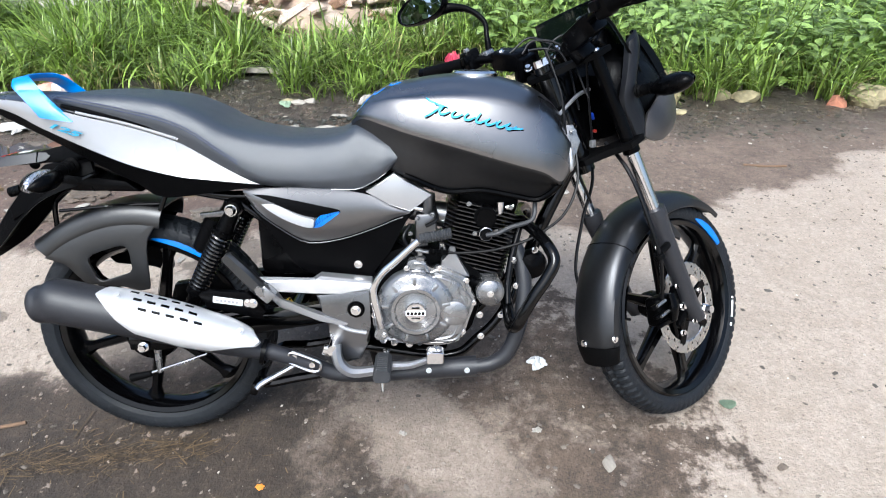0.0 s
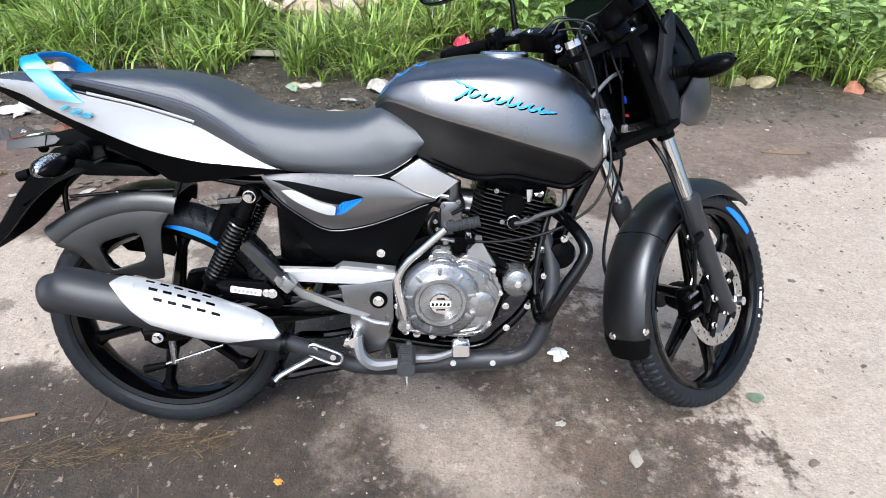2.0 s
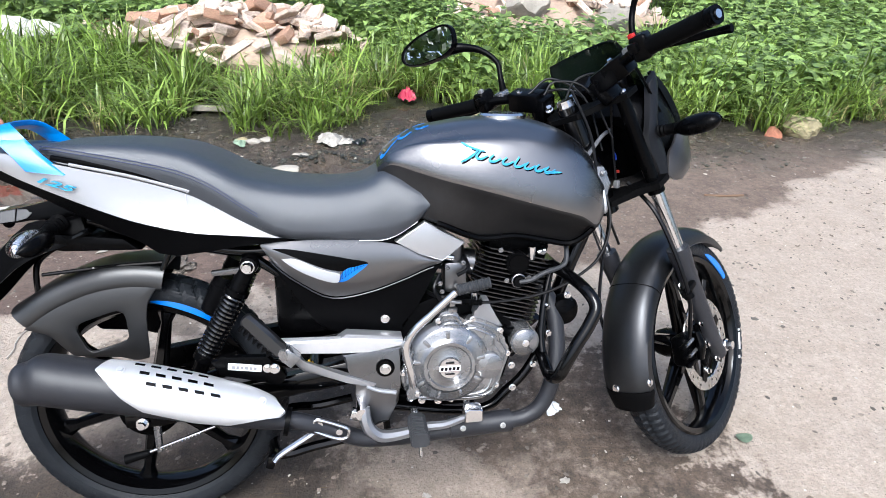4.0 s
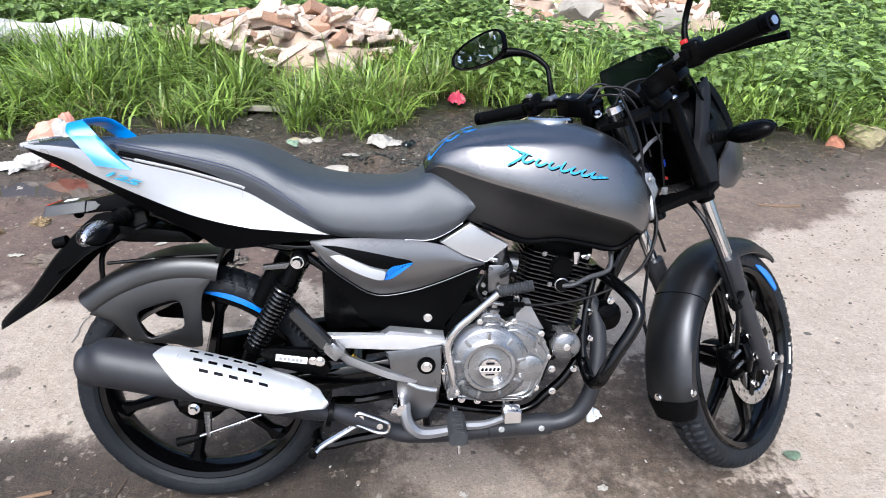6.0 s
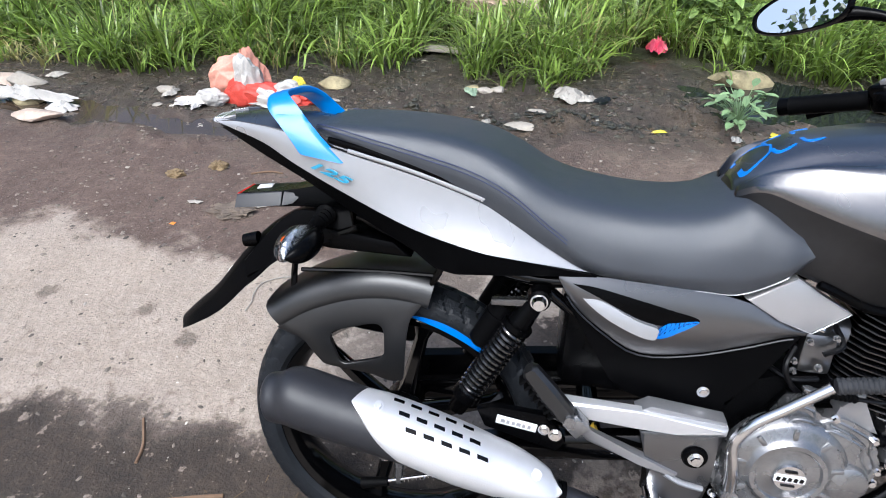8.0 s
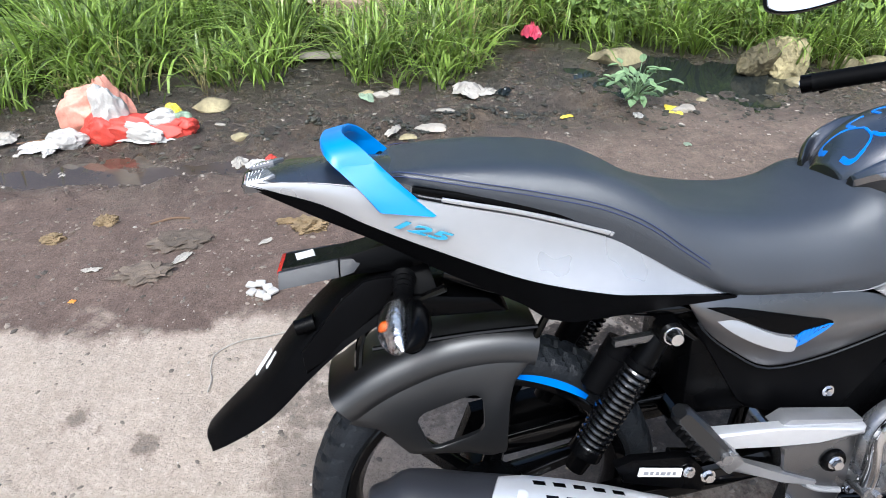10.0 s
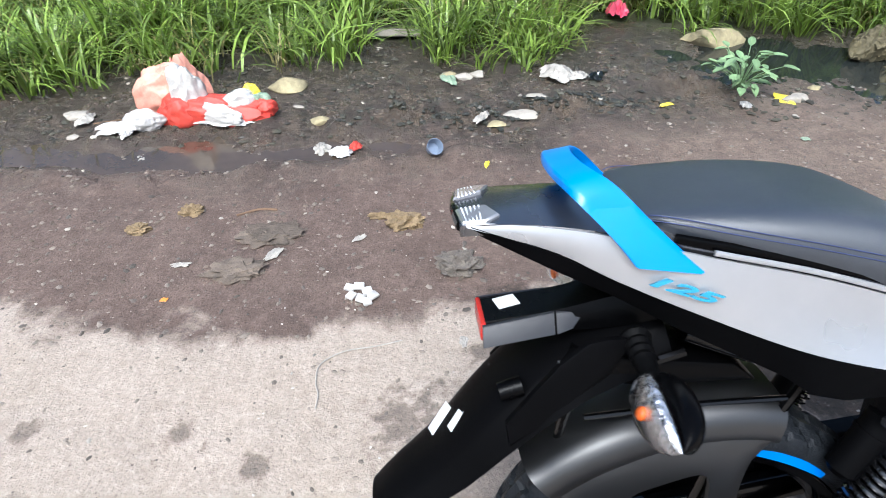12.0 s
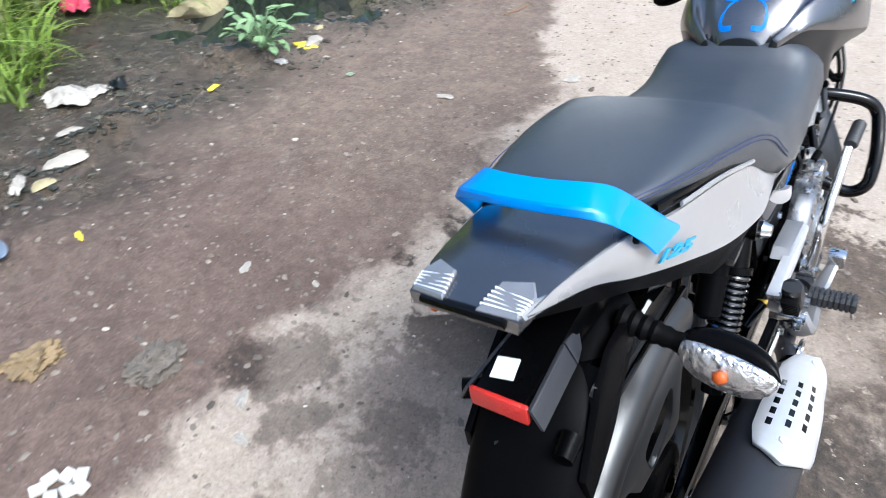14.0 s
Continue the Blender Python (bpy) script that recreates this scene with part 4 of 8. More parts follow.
lathe(bm, [(0.0, -0.004), (0.017, -0.004), (0.020, 0.0), (0.020, 0.01)], 28, pose(0.575, -0.1395, 0.389))
part("pivot_boss", bm, PLASTIC, hanger)
bolt("pivot_bolt", hanger, (0.575, -0.142, 0.389), (0, -1, 0), 0.009, 0.010)
# rear footrest, folded up
bm = bmesh.new()
a, b = V(0.300, -0.165, 0.530), V(0.368, -0.165, 0.452)
d = (b - a).normalized()
n = d.cross(V(0, 1, 0))
skin(bm, [[a + d * (L * t) + n * (w * cs) + V(0, 0.013 * sn, 0) for cs, sn in ((1, 0.5), (0.6, 1), (-0.6, 1), (-1, 0.5), (-1, -0.5), (-0.6, -1), (0.6, -1), (1, -0.5))] for L in ((b - a).length,) for t, w in ((0, 0.008), (0.05, 0.014), (0.5, 0.0165), (0.95, 0.016), (1, 0.010))])
peg = part("rear_footrest", bm, HUGGER, hanger, "dark grey folded rear footrest")
for k in range(7):
    bm = bmesh.new()
    c = a + d * (0.012 + 0.0125 * k)
    box(bm, (0.005, 0.022, 0.026), Matrix.Translation(c + n * -0.012) @ pose(0, 0, 0, 0, 49, 0), 0.001)
    part("peg_rib", bm, SOFT, peg)
bm = bmesh.new()
box(bm, (0.035, 0.03, 0.03), pose(0.382, -0.160, 0.440, 0, 45, 0), 0.004)
rod(bm, (0.37, -0.185, 0.455), (0.37, -0.13, 0.455), 0.008)
part("footrest_bracket", bm, ALLOY, hanger)
bolt("footrest_bolt", hanger, (0.352, -0.172, 0.420), (0, -1, 0), 0.008, 0.008)
# front footrests point outwards
for s in (-1, 1):
    bm = bmesh.new()
    rod(bm, (0.640, s * 0.10, 0.262), (0.638, s * 0.165, 0.268), 0.009)
    part("footrest_stem", bm, ALLOY, bike)
    prof = []
    for k in range(9):
        y = 0.160 + 0.085 * k / 9
        prof += [(y, 1.0), (y + 0.0065, 1.0), (y + 0.007, 0.86), (y + 0.009, 0.86)]
    rings = []
    for y, k in prof:
        rings.append([V(0.638 + 0.019 * k * cx, s * y, 0.274 + 0.016 * k * cz) for cx, cz in ((1, 0.5), (0.6, 1), (-0.6, 1), (-1, 0.5), (-1, -0.7), (-0.6, -1), (0.6, -1), (1, -0.7))])
    foot = part("front_footrest", skin(bmesh.new(), rings), RIBBED, bike, "black ribbed rubber footrest")
    bm = bmesh.new()
    rod(bm, (0.638, s * 0.235, 0.262), (0.640, s * 0.240, 0.236), 0.004)
    part("footrest_feeler", bm, CHROME, foot)

# brake pedal
bm = bmesh.new()
tube(bm, [(0.528, -0.150, 0.306), (0.530, -0.160, 0.280), (0.541, -0.166, 0.258), (0.566, -0.168, 0.244), (0.610, -0.168, 0.247), (0.656, -0.170, 0.260), (0.700, -0.176, 0.266), (0.740, -0.184, 0.284)], [0.022, 0.024, 0.025, 0.024, 0.021, 0.018, 0.016, 0.013], 8, 6, 0.55)
pedal = part("brake_pedal", bm, STEELGREY, bike, "cast alloy brake pedal")
bm = bmesh.new()
skin(bm, [[V(0.756 + x * k, -0.192 - y, 0.297 + z * k) for x, z in ((-0.020, -0.010), (-0.018, -0.015), (0.018, -0.014), (0.020, -0.009), (0.019, 0.012), (0.015, 0.015), (-0.012, 0.016), (-0.019, 0.012))] for y, k in ((-0.018, 1.0), (0.010, 1.0), (0.013, 0.88))])
part("pedal_pad", bm, CHROME, pedal, "bright pedal pad")
bm = bmesh.new()
rod(bm, (0.522, -0.125, 0.300), (0.522, -0.172, 0.300), 0.013)
box(bm, (0.02, 0.02, 0.022), pose(0.508, -0.158, 0.296, 0, 20, 0), 0.003)
part("pedal_boss", bm, CHROME, pedal)

# exhaust: header pipe, silencer, heat shield
bm = bmesh.new()
tube(bm, [(0.925, -0.040, 0.555), (0.960, -0.072, 0.48), (0.966, -0.100, 0.40), (0.950, -0.124, 0.325), (0.926, -0.130, 0.270), (0.893, -0.130, 0.244), (0.850, -0.130, 0.236), (0.80, -0.130, 0.234), (0.66, -0.135, 0.222), (0.53, -0.142, 0.226), (0.46, -0.155, 0.262), (0.40, -0.168, 0.292), (0.355, -0.174, 0.308)], 0.0185, 16, 8)
exhaust = part("exhaust", bm, HEATBLACK, bike, "matt black exhaust with a silver heat shield")
bm = bmesh.new()
rod(bm, (0.715, -0.132, 0.230), (0.856, -0.130, 0.237), 0.0250)
part("pipe_sleeve", bm, HEATBLACK, exhaust)
for x in (0.742, 0.832):
    bolt("sleeve_bolt", exhaust, (x, -0.1555, 0.240), (0, -1, 0.2), 0.005, 0.004)
rows_m = smooth_rows([(-0.116, 0.420, 0.020), (-0.114, 0.420, 0.036), (-0.104, 0.423, 0.041), (-0.088, 0.425, 0.043), (-0.055, 0.428, 0.052), (0.02, 0.412, 0.052), (0.12, 0.390, 0.051), (0.24, 0.358, 0.047), (0.32, 0.332, 0.037), (0.358, 0.315, 0.026), (0.372, 0.306, 0.024)], 44)
SY = -0.182
def on_silencer(x, deg, r_add=0.0):
    """A point of the silencer's skin, by the angle up from level, outwards."""
    zc, r = float(np.interp(x, rows_m[:, 0], rows_m[:, 1])), float(np.interp(x, rows_m[:, 0], rows_m[:, 2])) + r_add
    a = radians(deg)
    return V(x - 0.22 * r * math.sin(a), SY + 0.012 * max(0, x - 0.2) - r * math.cos(a), zc + r * math.sin(a))
bm = bmesh.new()
skin(bm, [[on_silencer(float(x), d) for d in np.linspace(0, 360, 33)[:-1]] for x in rows_m[:, 0]])
silencer = part("silencer", bm, HEATBLACK, exhaust, "matt black silencer")
bm = bmesh.new()
rod(bm, (-0.119, SY, 0.420), (-0.108, SY, 0.422), 0.018, 0.018)
part("outlet", bm, PLASTIC, silencer)
bm = bmesh.new()
lathe(bm, [(0.026, -0.004), (0.029, -0.004), (0.029, 0.006), (0.026, 0.006)], 28, pose(0.372, SY + 0.002, 0.303) @ pose(0, 0, 0, 0, 0, 90) @ pose(0, 0, 0, 12, 0, 0))
part("pipe_clamp", bm, PLASTIC, silencer)
# shield: stations along the silencer with the angles of its upper and lower edge
sx_ = np.linspace(0.047, 0.380, 60)
hi_ = np.interp(sx_, [0.047, 0.064, 0.10, 0.157, 0.30, 0.362, 0.380], [62, 96, 104, 106, 103, 84, 52])
lo_ = np.interp(sx_, [0.047, 0.085, 0.114, 0.200, 0.264, 0.366, 0.380], [58, 12, -12, -25, -20, 32, 50])
SH = list(zip(sx_, hi_, lo_))
def shield_point(x, deg, lift=0.0):
    r = float(np.interp(x, rows_m[:, 0], rows_m[:, 2]))
    return on_silencer(x, deg, max(r, 0.044) - r + 0.008 + lift)
bm = bmesh.new()
rings = []
for x, hi, lo in SH:
    col = [hi + (lo - hi) * k / 18 for k in range(19)]
    rings.append([shield_point(float(x), d, 0.002 * min(1, min(k, 18 - k) / 1.5)) for k, d in enumerate(col)] + [shield_point(float(x), d, -0.006) for d in col[::-1]])
shield = part("heat_shield", skin(bm, rings), SHIELD, exhaust, "silver heat shield with vent slots", angle=60)
for row in range(3):
    for k in range(5):
        x = 0.118 + 0.028 * k + 0.012 * row
        deg = 88 - 21 * row
        bm = bmesh.new()
        rings = []
        for t in np.linspace(-1, 1, 5):
            rings.append([shield_point(x + 0.0085 * t, deg + h, 0.0024) for h in (3.4, -3.4)] + [shield_point(x + 0.0085 * t, deg + h, -0.004) for h in (-3.4, 3.4)])
        part("vent_slot", skin(bm, rings), GLOSS, shield, smooth=False)
for x, deg in ((0.088, 66), (0.338, 56)):
    p = shield_point(x, deg, 0.0015)
    bolt("shield_screw", shield, p, p - V(p.x, SY, float(np.interp(x, rows_m[:, 0], rows_m[:, 1]))), 0.007, 0.004, SHIELD)
# exhaust hanger bracket with sticker
slab("exhaust_bracket", [(0.225, 0.430), (0.250, 0.440), (0.335, 0.436), (0.352, 0.42), (0.372, 0.39), (0.36, 0.37), (0.24, 0.40)], -0.150, 0.014, PLASTIC, exhaust, bevel=0.004)
bm = bmesh.new()
box(bm, (0.066, 0.003, 0.015), pose(0.291, -0.1535, 0.417, 0, 8, 0), 0.001)
plate_label = part("warning_label", bm, STICKER, exhaust, "small white warning label")
for k in range(6):
    bm = bmesh.new()
    box(bm, (0.005 if k % 3 else 0.007, 0.001, 0.006), pose(0.269 + 0.0085 * k, -0.1555, 0.420 - 0.0012 * k, 0, 8, 0), 0)
    part("label_bar", bm, STEELGREY, plate_label, smooth=False)
bolt("bracket_bolt", exhaust, (0.335, -0.152, 0.412), (0, -1, 0), 0.007, 0.007)
bm = bmesh.new()
rod(bm, (0.33, -0.10, 0.40), (0.42, -0.11, 0.395), 0.010)
part("damper_rod", bm, GLOSS, bike)
bm = bmesh.new()
rod(bm, (0.415, -0.112, 0.394), (0.422, -0.112, 0.398), 0.0108)
part("yellow_mark", bm, mat("yellow paint", (0.7, 0.45, 0.03), 0.5), bike)
# chrome stand stop loop and centre stand
bm = bmesh.new()
loop = [(0.421, 0.290), (0.432, 0.299), (0.480, 0.280), (0.493, 0.270), (0.490, 0.254), (0.470, 0.252), (0.430, 0.270), (0.421, 0.278), (0.421, 0.290)]
tube(bm, [(x, -0.176, z) for x, z in loop], 0.0042, 8)
rod(bm, (0.434, -0.176, 0.286), (0.434, -0.15, 0.286), 0.007)
rod(bm, (0.474, -0.176, 0.266), (0.474, -0.15, 0.266), 0.007)
part("stand_loop", bm, CHROME, bike, "chromed steel loop bracket")
bm = bmesh.new()
tube(bm, [(0.44, -0.10, 0.24), (0.40, -0.115, 0.222), (0.345, -0.13, 0.195), (0.330, -0.14, 0.184)], 0.007, 8)
stand = part("centre_stand", bm, CHROME, bike, "folded centre stand")
bm = bmesh.new()
box(bm, (0.018, 0.04, 0.03), pose(0.325, -0.12, 0.18, 0, 20, 0), 0.004)
tube(bm, [(0.50, -0.09, 0.20), (0.42, -0.09, 0.185), (0.33, -0.09, 0.175), (0.33, 0.09, 0.175), (0.42, 0.09, 0.185), (0.50, 0.09, 0.20)], 0.011, 8, 4)
part("stand_frame", bm, GLOSS, stand)
bm = bmesh.new()
tube(bm, [(0.56, 0.10, 0.24), (0.585, 0.16, 0.11), (0.60, 0.205, -0.045)], 0.010, 8)
side_stand = part("side_stand", bm, GLOSS, bike, "black side stand pressed into the ground")
bm = bmesh.new()
box(bm, (0.06, 0.04, 0.008), pose(0.60, 0.212, -0.050, -15, 0, 0), 0.002)
part("stand_foot", bm, GLOSS, side_stand)

# engine
bm = bmesh.new()
plate(bm, [(0.60, 0.325), (0.62, 0.295), (0.70, 0.280), (0.82, 0.283), (0.850, 0.32), (0.872, 0.40), (0.865, 0.46), (0.80, 0.51), (0.70, 0.53), (0.62, 0.50), (0.595, 0.42)], -0.085, 0.17, 0.015)
box(bm, (0.20, 0.12, 0.04), pose(0.69, 0, 0.262), 0.01)
engine = part("engine", bm, DARKMETAL, bike, "black and grey air cooled engine")
ec = [(0.610, 0.365), (0.613, 0.334), (0.629, 0.308), (0.66, 0.297), (0.72, 0.291), (0.775, 0.289), (0.812, 0.298), (0.826, 0.320), (0.836, 0.354), (0.850, 0.398), (0.848, 0.412), (0.836, 0.432), (0.832, 0.455), (0.808, 0.470), (0.767, 0.486), (0.745, 0.478), (0.731, 0.500), (0.700, 0.502), (0.690, 0.486), (0.672, 0.452), (0.645, 0.428), (0.625, 0.402)]
bm = bmesh.new()
plate(bm, [(0.728 + (x - 0.728) * 1.03, 0.39 + (z - 0.39) * 1.03) for x, z in ec], -0.098, 0.012, 0.002)
part("cover_flange", bm, DARKMETAL, engine)
bm = bmesh.new()
plate(bm, ec, -0.120, 0.026, 0.004, 3)
plate(bm, [(0.728 + (x - 0.728) * 0.86, 0.385 + (z - 0.385) * 0.84) for x, z in ec], -0.130, 0.016, 0.006, 3)
cc = part("clutch_cover", bm, ALLOY, engine, "grey cast clutch cover")
for pts in ([(0.64, 0.306), (0.70, 0.301), (0.79, 0.301)], [(0.76, 0.470), (0.80, 0.452), (0.825, 0.42)], [(0.68, 0.46), (0.655, 0.42), (0.63, 0.395)]):
    bm = bmesh.new()
    tube(bm, [(x, -0.1205, z) for x, z in pts], 0.004, 8, 4)
    part("case_ridge", bm, ALLOY, cc)
for k, y in ((0.93, -0.1205), (0.80, -0.1305)):
    bm = bmesh.new()
    line = spline([(0.728 + (x - 0.728) * k, y, 0.388 + (z - 0.388) * k) for x, z in ec + ec[:1]], 3)
    tube(bm, line, 0.0024, 6, 1)
    part("case_ridge", bm, ALLOY, cc)
bm = bmesh.new()
lathe(bm, [(0.0, -0.024), (0.022, -0.024), (0.024, -0.020), (0.030, -0.018), (0.046, -0.0165), (0.049, -0.0205), (0.056, -0.0205), (0.061, -0.0155), (0.066, -0.0125), (0.080, -0.0110), (0.087, -0.0075), (0.091, 0.0), (0.094, 0.004), (0.094, 0.02)], 56, pose(0.712, -0.128, 0.386))
lathe(bm, [(0.0, -0.014), (0.022, -0.0135), (0.030, -0.010), (0.034, 0.004)], 32, pose(0.802, -0.129, 0.378))
part("clutch_dome", bm, ALLOY, cc, "ribbed round clutch dome")
for k in range(9):
    a = radians(40 * k + 12)
    d = V(math.cos(a), 0, math.sin(a))
    bm = bmesh.new()
    m = Matrix.Translation(V(0.712, -0.1405, 0.386) + d * 0.071) @ pose(0, 0, 0, 0, -math.degrees(a), 0)
    box(bm, (0.020, 0.005, 0.008), m, 0.002)
    part("dome_rib", bm, ALLOY, cc)
bm = bmesh.new()
lathe(bm, [(0.0, -0.0255), (0.0225, -0.0255), (0.0235, -0.0235)], 32, pose(0.712, -0.128, 0.386))
part("emblem_disc", bm, CHROME, cc, "round bright engine emblem")
for z, w, h in ((0.386, 0.046, 0.012), (0.399, 0.018, 0.004), (0.373, 0.020, 0.003)):
    bm = bmesh.new()
    box(bm, (w, 0.002, h), pose(0.712, -0.1545, z), 0.0005)
    part("emblem_bar", bm, STICKER if h > 0.01 else GLOSS, cc)
for k in range(5):
    bm = bmesh.new()
    box(bm, (0.0055, 0.002, 0.007), pose(0.695 + 0.0085 * k, -0.156, 0.386, 0, 15, 0), 0.0005)
    part("emblem_bar", bm, GLOSS, cc)
for x, z in (ec[0], ec[2], ec[4], ec[7], ec[9], ec[12], ec[14], ec[18], ec[20]):
    bolt("case_bolt", cc, (0.728 + (x - 0.728) * 0.965, -0.1195, 0.39 + (z - 0.39) * 0.965), (0, -1, 0), 0.0050, 0.008)
for x, z in ((0.632, 0.287), (0.695, 0.276), (0.761, 0.268), (0.868, 0.297), (0.915, 0.353), (0.864, 0.353), (0.658, 0.280)):
    bolt("engine_bolt", engine, (x, -0.090, z), (0, -1, 0), 0.0062, 0.008)
bm = bmesh.new()
rod(bm, (0.884, -0.06, 0.423), (0.884, -0.122, 0.423), 0.033)
lathe(bm, [(0.0, -0.006), (0.026, -0.004), (0.031, 0.0), (0.033, 0.008), (0.033, 0.02)], 36, pose(0.884, -0.124, 0.423))
part("oil_filter_cover", bm, ALLOY, engine, "round grey filter cover")
bolt("filter_bolt", engine, (0.884, -0.130, 0.423), (0, -1, 0), 0.006, 0.005)
bm = bmesh.new()
plate(bm, [(0.768, 0.480), (0.772, 0.500), (0.784, 0.506), (0.790, 0.522), (0.803, 0.522), (0.806, 0.503), (0.822, 0.480), (0.836, 0.458), (0.806, 0.464)], -0.112, 0.03, 0.003)
part("cable_bracket", bm, STEELGREY, engine, "grey cast cable bracket")
bm = bmesh.new()
tube(bm, [(0.838, -0.10, 0.448), (0.850, -0.10, 0.440), (0.866, -0.10, 0.440)], 0.010, 10)
tube(bm, [(0.838, -0.115, 0.402), (0.852, -0.117, 0.410), (0.862, -0.117, 0.402), (0.858, -0.117, 0.392), (0.846, -0.117, 0.390)], 0.0035, 8)
part("case_lug", bm, DARKMETAL, engine)
bm = bmesh.new()
rod(bm, (0.722, -0.110, 0.46), (0.722, -0.110, 0.508), 0.011, 0.010)
rod(bm, (0.722, -0.110, 0.500), (0.722, -0.110, 0.507), 0.0125, 0.0125, 8)
rod(bm, (0.722, -0.110, 0.512), (0.722, -0.110, 0.524), 0.0075, 0.0075, 8)
box(bm, (0.034, 0.012, 0.006), pose(0.728, -0.114, 0.522, 0, 8, 0), 0.002)
part("clutch_lever_post", bm, ALLOY, engine)
# finned barrel, tilted ahead
ax = V(0.24, 0, 0.97).normalized()
sx = V(0.97, 0, -0.24)
base = V(0.838, 0, 0.455)
bm = bmesh.new()
rod(bm, base, base + ax * 0.16, 0.055, seg=24)
barrel = part("cylinder", bm, DARKMETAL, engine, "black finned engine barrel")
for k in range(17):
    c = base + ax * (0.006 + 0.0098 * k)
    w, dp = 0.082 + (0.006 if k > 7 else 0), 0.082
    bm = bmesh.new()
    m = Matrix.Translation(c) @ Matrix(((sx.x, 0, ax.x, 0), (0, 1, 0, 0), (sx.z, 0, ax.z, 0), (0, 0, 0, 1)))
    pts = [(-w, -dp + 0.02), (-w + 0.02, -dp), (w - 0.02, -dp), (w, -dp + 0.02), (w, dp - 0.03), (w - 0.03, dp), (-w + 0.03, dp), (-w, dp - 0.03)]
    skin(bm, [[m @ V(x, y, h) for x, y in pts] for h in (-0.0012, 0.0012)])
    part("cooling_fin", bm, FIN, barrel, smooth=False)
top = base + ax * 0.165
bm = bmesh.new()
box(bm, (0.14, 0.12, 0.045), Matrix.Translation(top + ax * 0.012) @ pose(0, 0, 0, 0, 14, 0), 0.012)
rod(bm, top + V(-0.006, -0.088, -0.022), top + V(-0.006, -0.05, -0.022), 0.026)
part("rocker_cover", bm, DARKMETAL, engine)
bm = bmesh.new()
rod(bm, top + V(-0.006, -0.092, -0.022), top + V(-0.006, -0.086, -0.022), 0.0205)
part("cam_cap", bm, PLASTIC, engine)
for dx, dz in ((-0.045, 0.02), (0.05, 0.012), (0.02, -0.045), (-0.03, -0.05)):
    bolt("head_bolt", engine, top + V(dx, -0.086, dz - 0.01), (0, -1, 0), 0.0042, 0.006, ALLOY)
bm = bmesh.new()
pk = V(0.873, -0.092, 0.556)
rod(bm, pk + V(0.0, 0.03, 0.0), pk + V(0, -0.012, 0), 0.014, 0.012)
part("spark_plug_cap", bm, SOFT, engine)
bm = bmesh.new()
lathe(bm, [(0.0142, -0.004), (0.0160, -0.003), (0.0163, 0.0), (0.0142, 0.002)], 24, pose(pk.x, pk.y, pk.z))
part("plug_collar", bm, ALLOY, engine, "bright steel collar round the plug cap")
for a, b, q in (((0.772, -0.098, 0.512), (0.772, -0.098, 0.536), 0.009), ((0.70, -0.086, 0.618), (0.728, -0.086, 0.612), 0.008), ((0.905, -0.075, 0.628), (0.905, -0.075, 0.600), 0.010), ((0.936, -0.075, 0.618), (0.918, -0.075, 0.614), 0.007)):
    bm = bmesh.new()
    rod(bm, a, b, q, q * 0.85, 12)
    part("pipe_union", bm, CHROME, engine, "bright steel pipe union")
bm = bmesh.new()
tube(bm, [pk + V(0, -0.01, 0), (0.897, -0.108, 0.562), (0.930, -0.10, 0.575), (0.973, -0.09, 0.586), (0.984, -0.08, 0.608), (0.985, -0.05, 0.65)], 0.0055, 8)
part("plug_lead", bm, RIBBED, engine)
# carburettor and rubber intake
bm = bmesh.new()
rod(bm, (0.70, -0.03, 0.60), (0.78, -0.03, 0.585), 0.026, 0.03)
box(bm, (0.05, 0.06, 0.07), pose(0.735, -0.05, 0.565), 0.008)
rod(bm, (0.735, -0.05, 0.60), (0.735, -0.05, 0.64), 0.022)
carb = part("carburettor", bm, COVERGREY, engine, "grey carburettor")
for p in ((0.715, -0.085, 0.59), (0.75, -0.085, 0.60), (0.735, -0.09, 0.55), (0.70, -0.085, 0.555), (0.705, -0.08, 0.535)):
    bolt("carb_screw", carb, p, (0, -1, 0), 0.004, 0.009, ALLOY)
for pts in ([(0.70, -0.08, 0.575), (0.685, -0.10, 0.55), (0.70, -0.10, 0.52), (0.72, -0.09, 0.50)], [(0.67, -0.06, 0.53), (0.70, -0.09, 0.525), (0.74, -0.09, 0.53)], [(0.755, -0.06, 0.61), (0.76, -0.09, 0.59), (0.735, -0.095, 0.575)]):
    bm = bmesh.new()
    tube(bm, pts, 0.0045, 8)
    part("hose", bm, CABLE, engine)
# kick starter
bm = bmesh.new()
tube(bm, [(0.632, -0.150, 0.340), (0.626, -0.158, 0.385), (0.617, -0.162, 0.440), (0.634, -0.166, 0.482), (0.672, -0.170, 0.520), (0.720, -0.174, 0.566)], [0.012, 0.010, 0.009, 0.0085, 0.008, 0.008], 10, 6)
kick = part("kick_lever", bm, CHROME, bike, "bright steel kick start lever")
bm = bmesh.new()
n = 22
tube(bm, [V(0.722, -0.176, 0.570).lerp(V(0.790, -0.180, 0.585), k / n) for k in range(n + 1)], [0.0105, 0.0125] * 11 + [0.0105], 12, 1)
part("kick_rubber", bm, RIBBED, kick, "ribbed black rubber")
bm = bmesh.new()
rod(bm, (0.632, -0.11, 0.337), (0.632, -0.163, 0.337), 0.0145)
part("kick_boss", bm, ALLOY, kick)
bolt("kick_bolt", kick, (0.640, -0.160, 0.336), (0, -1, 0), 0.0055, 0.008)
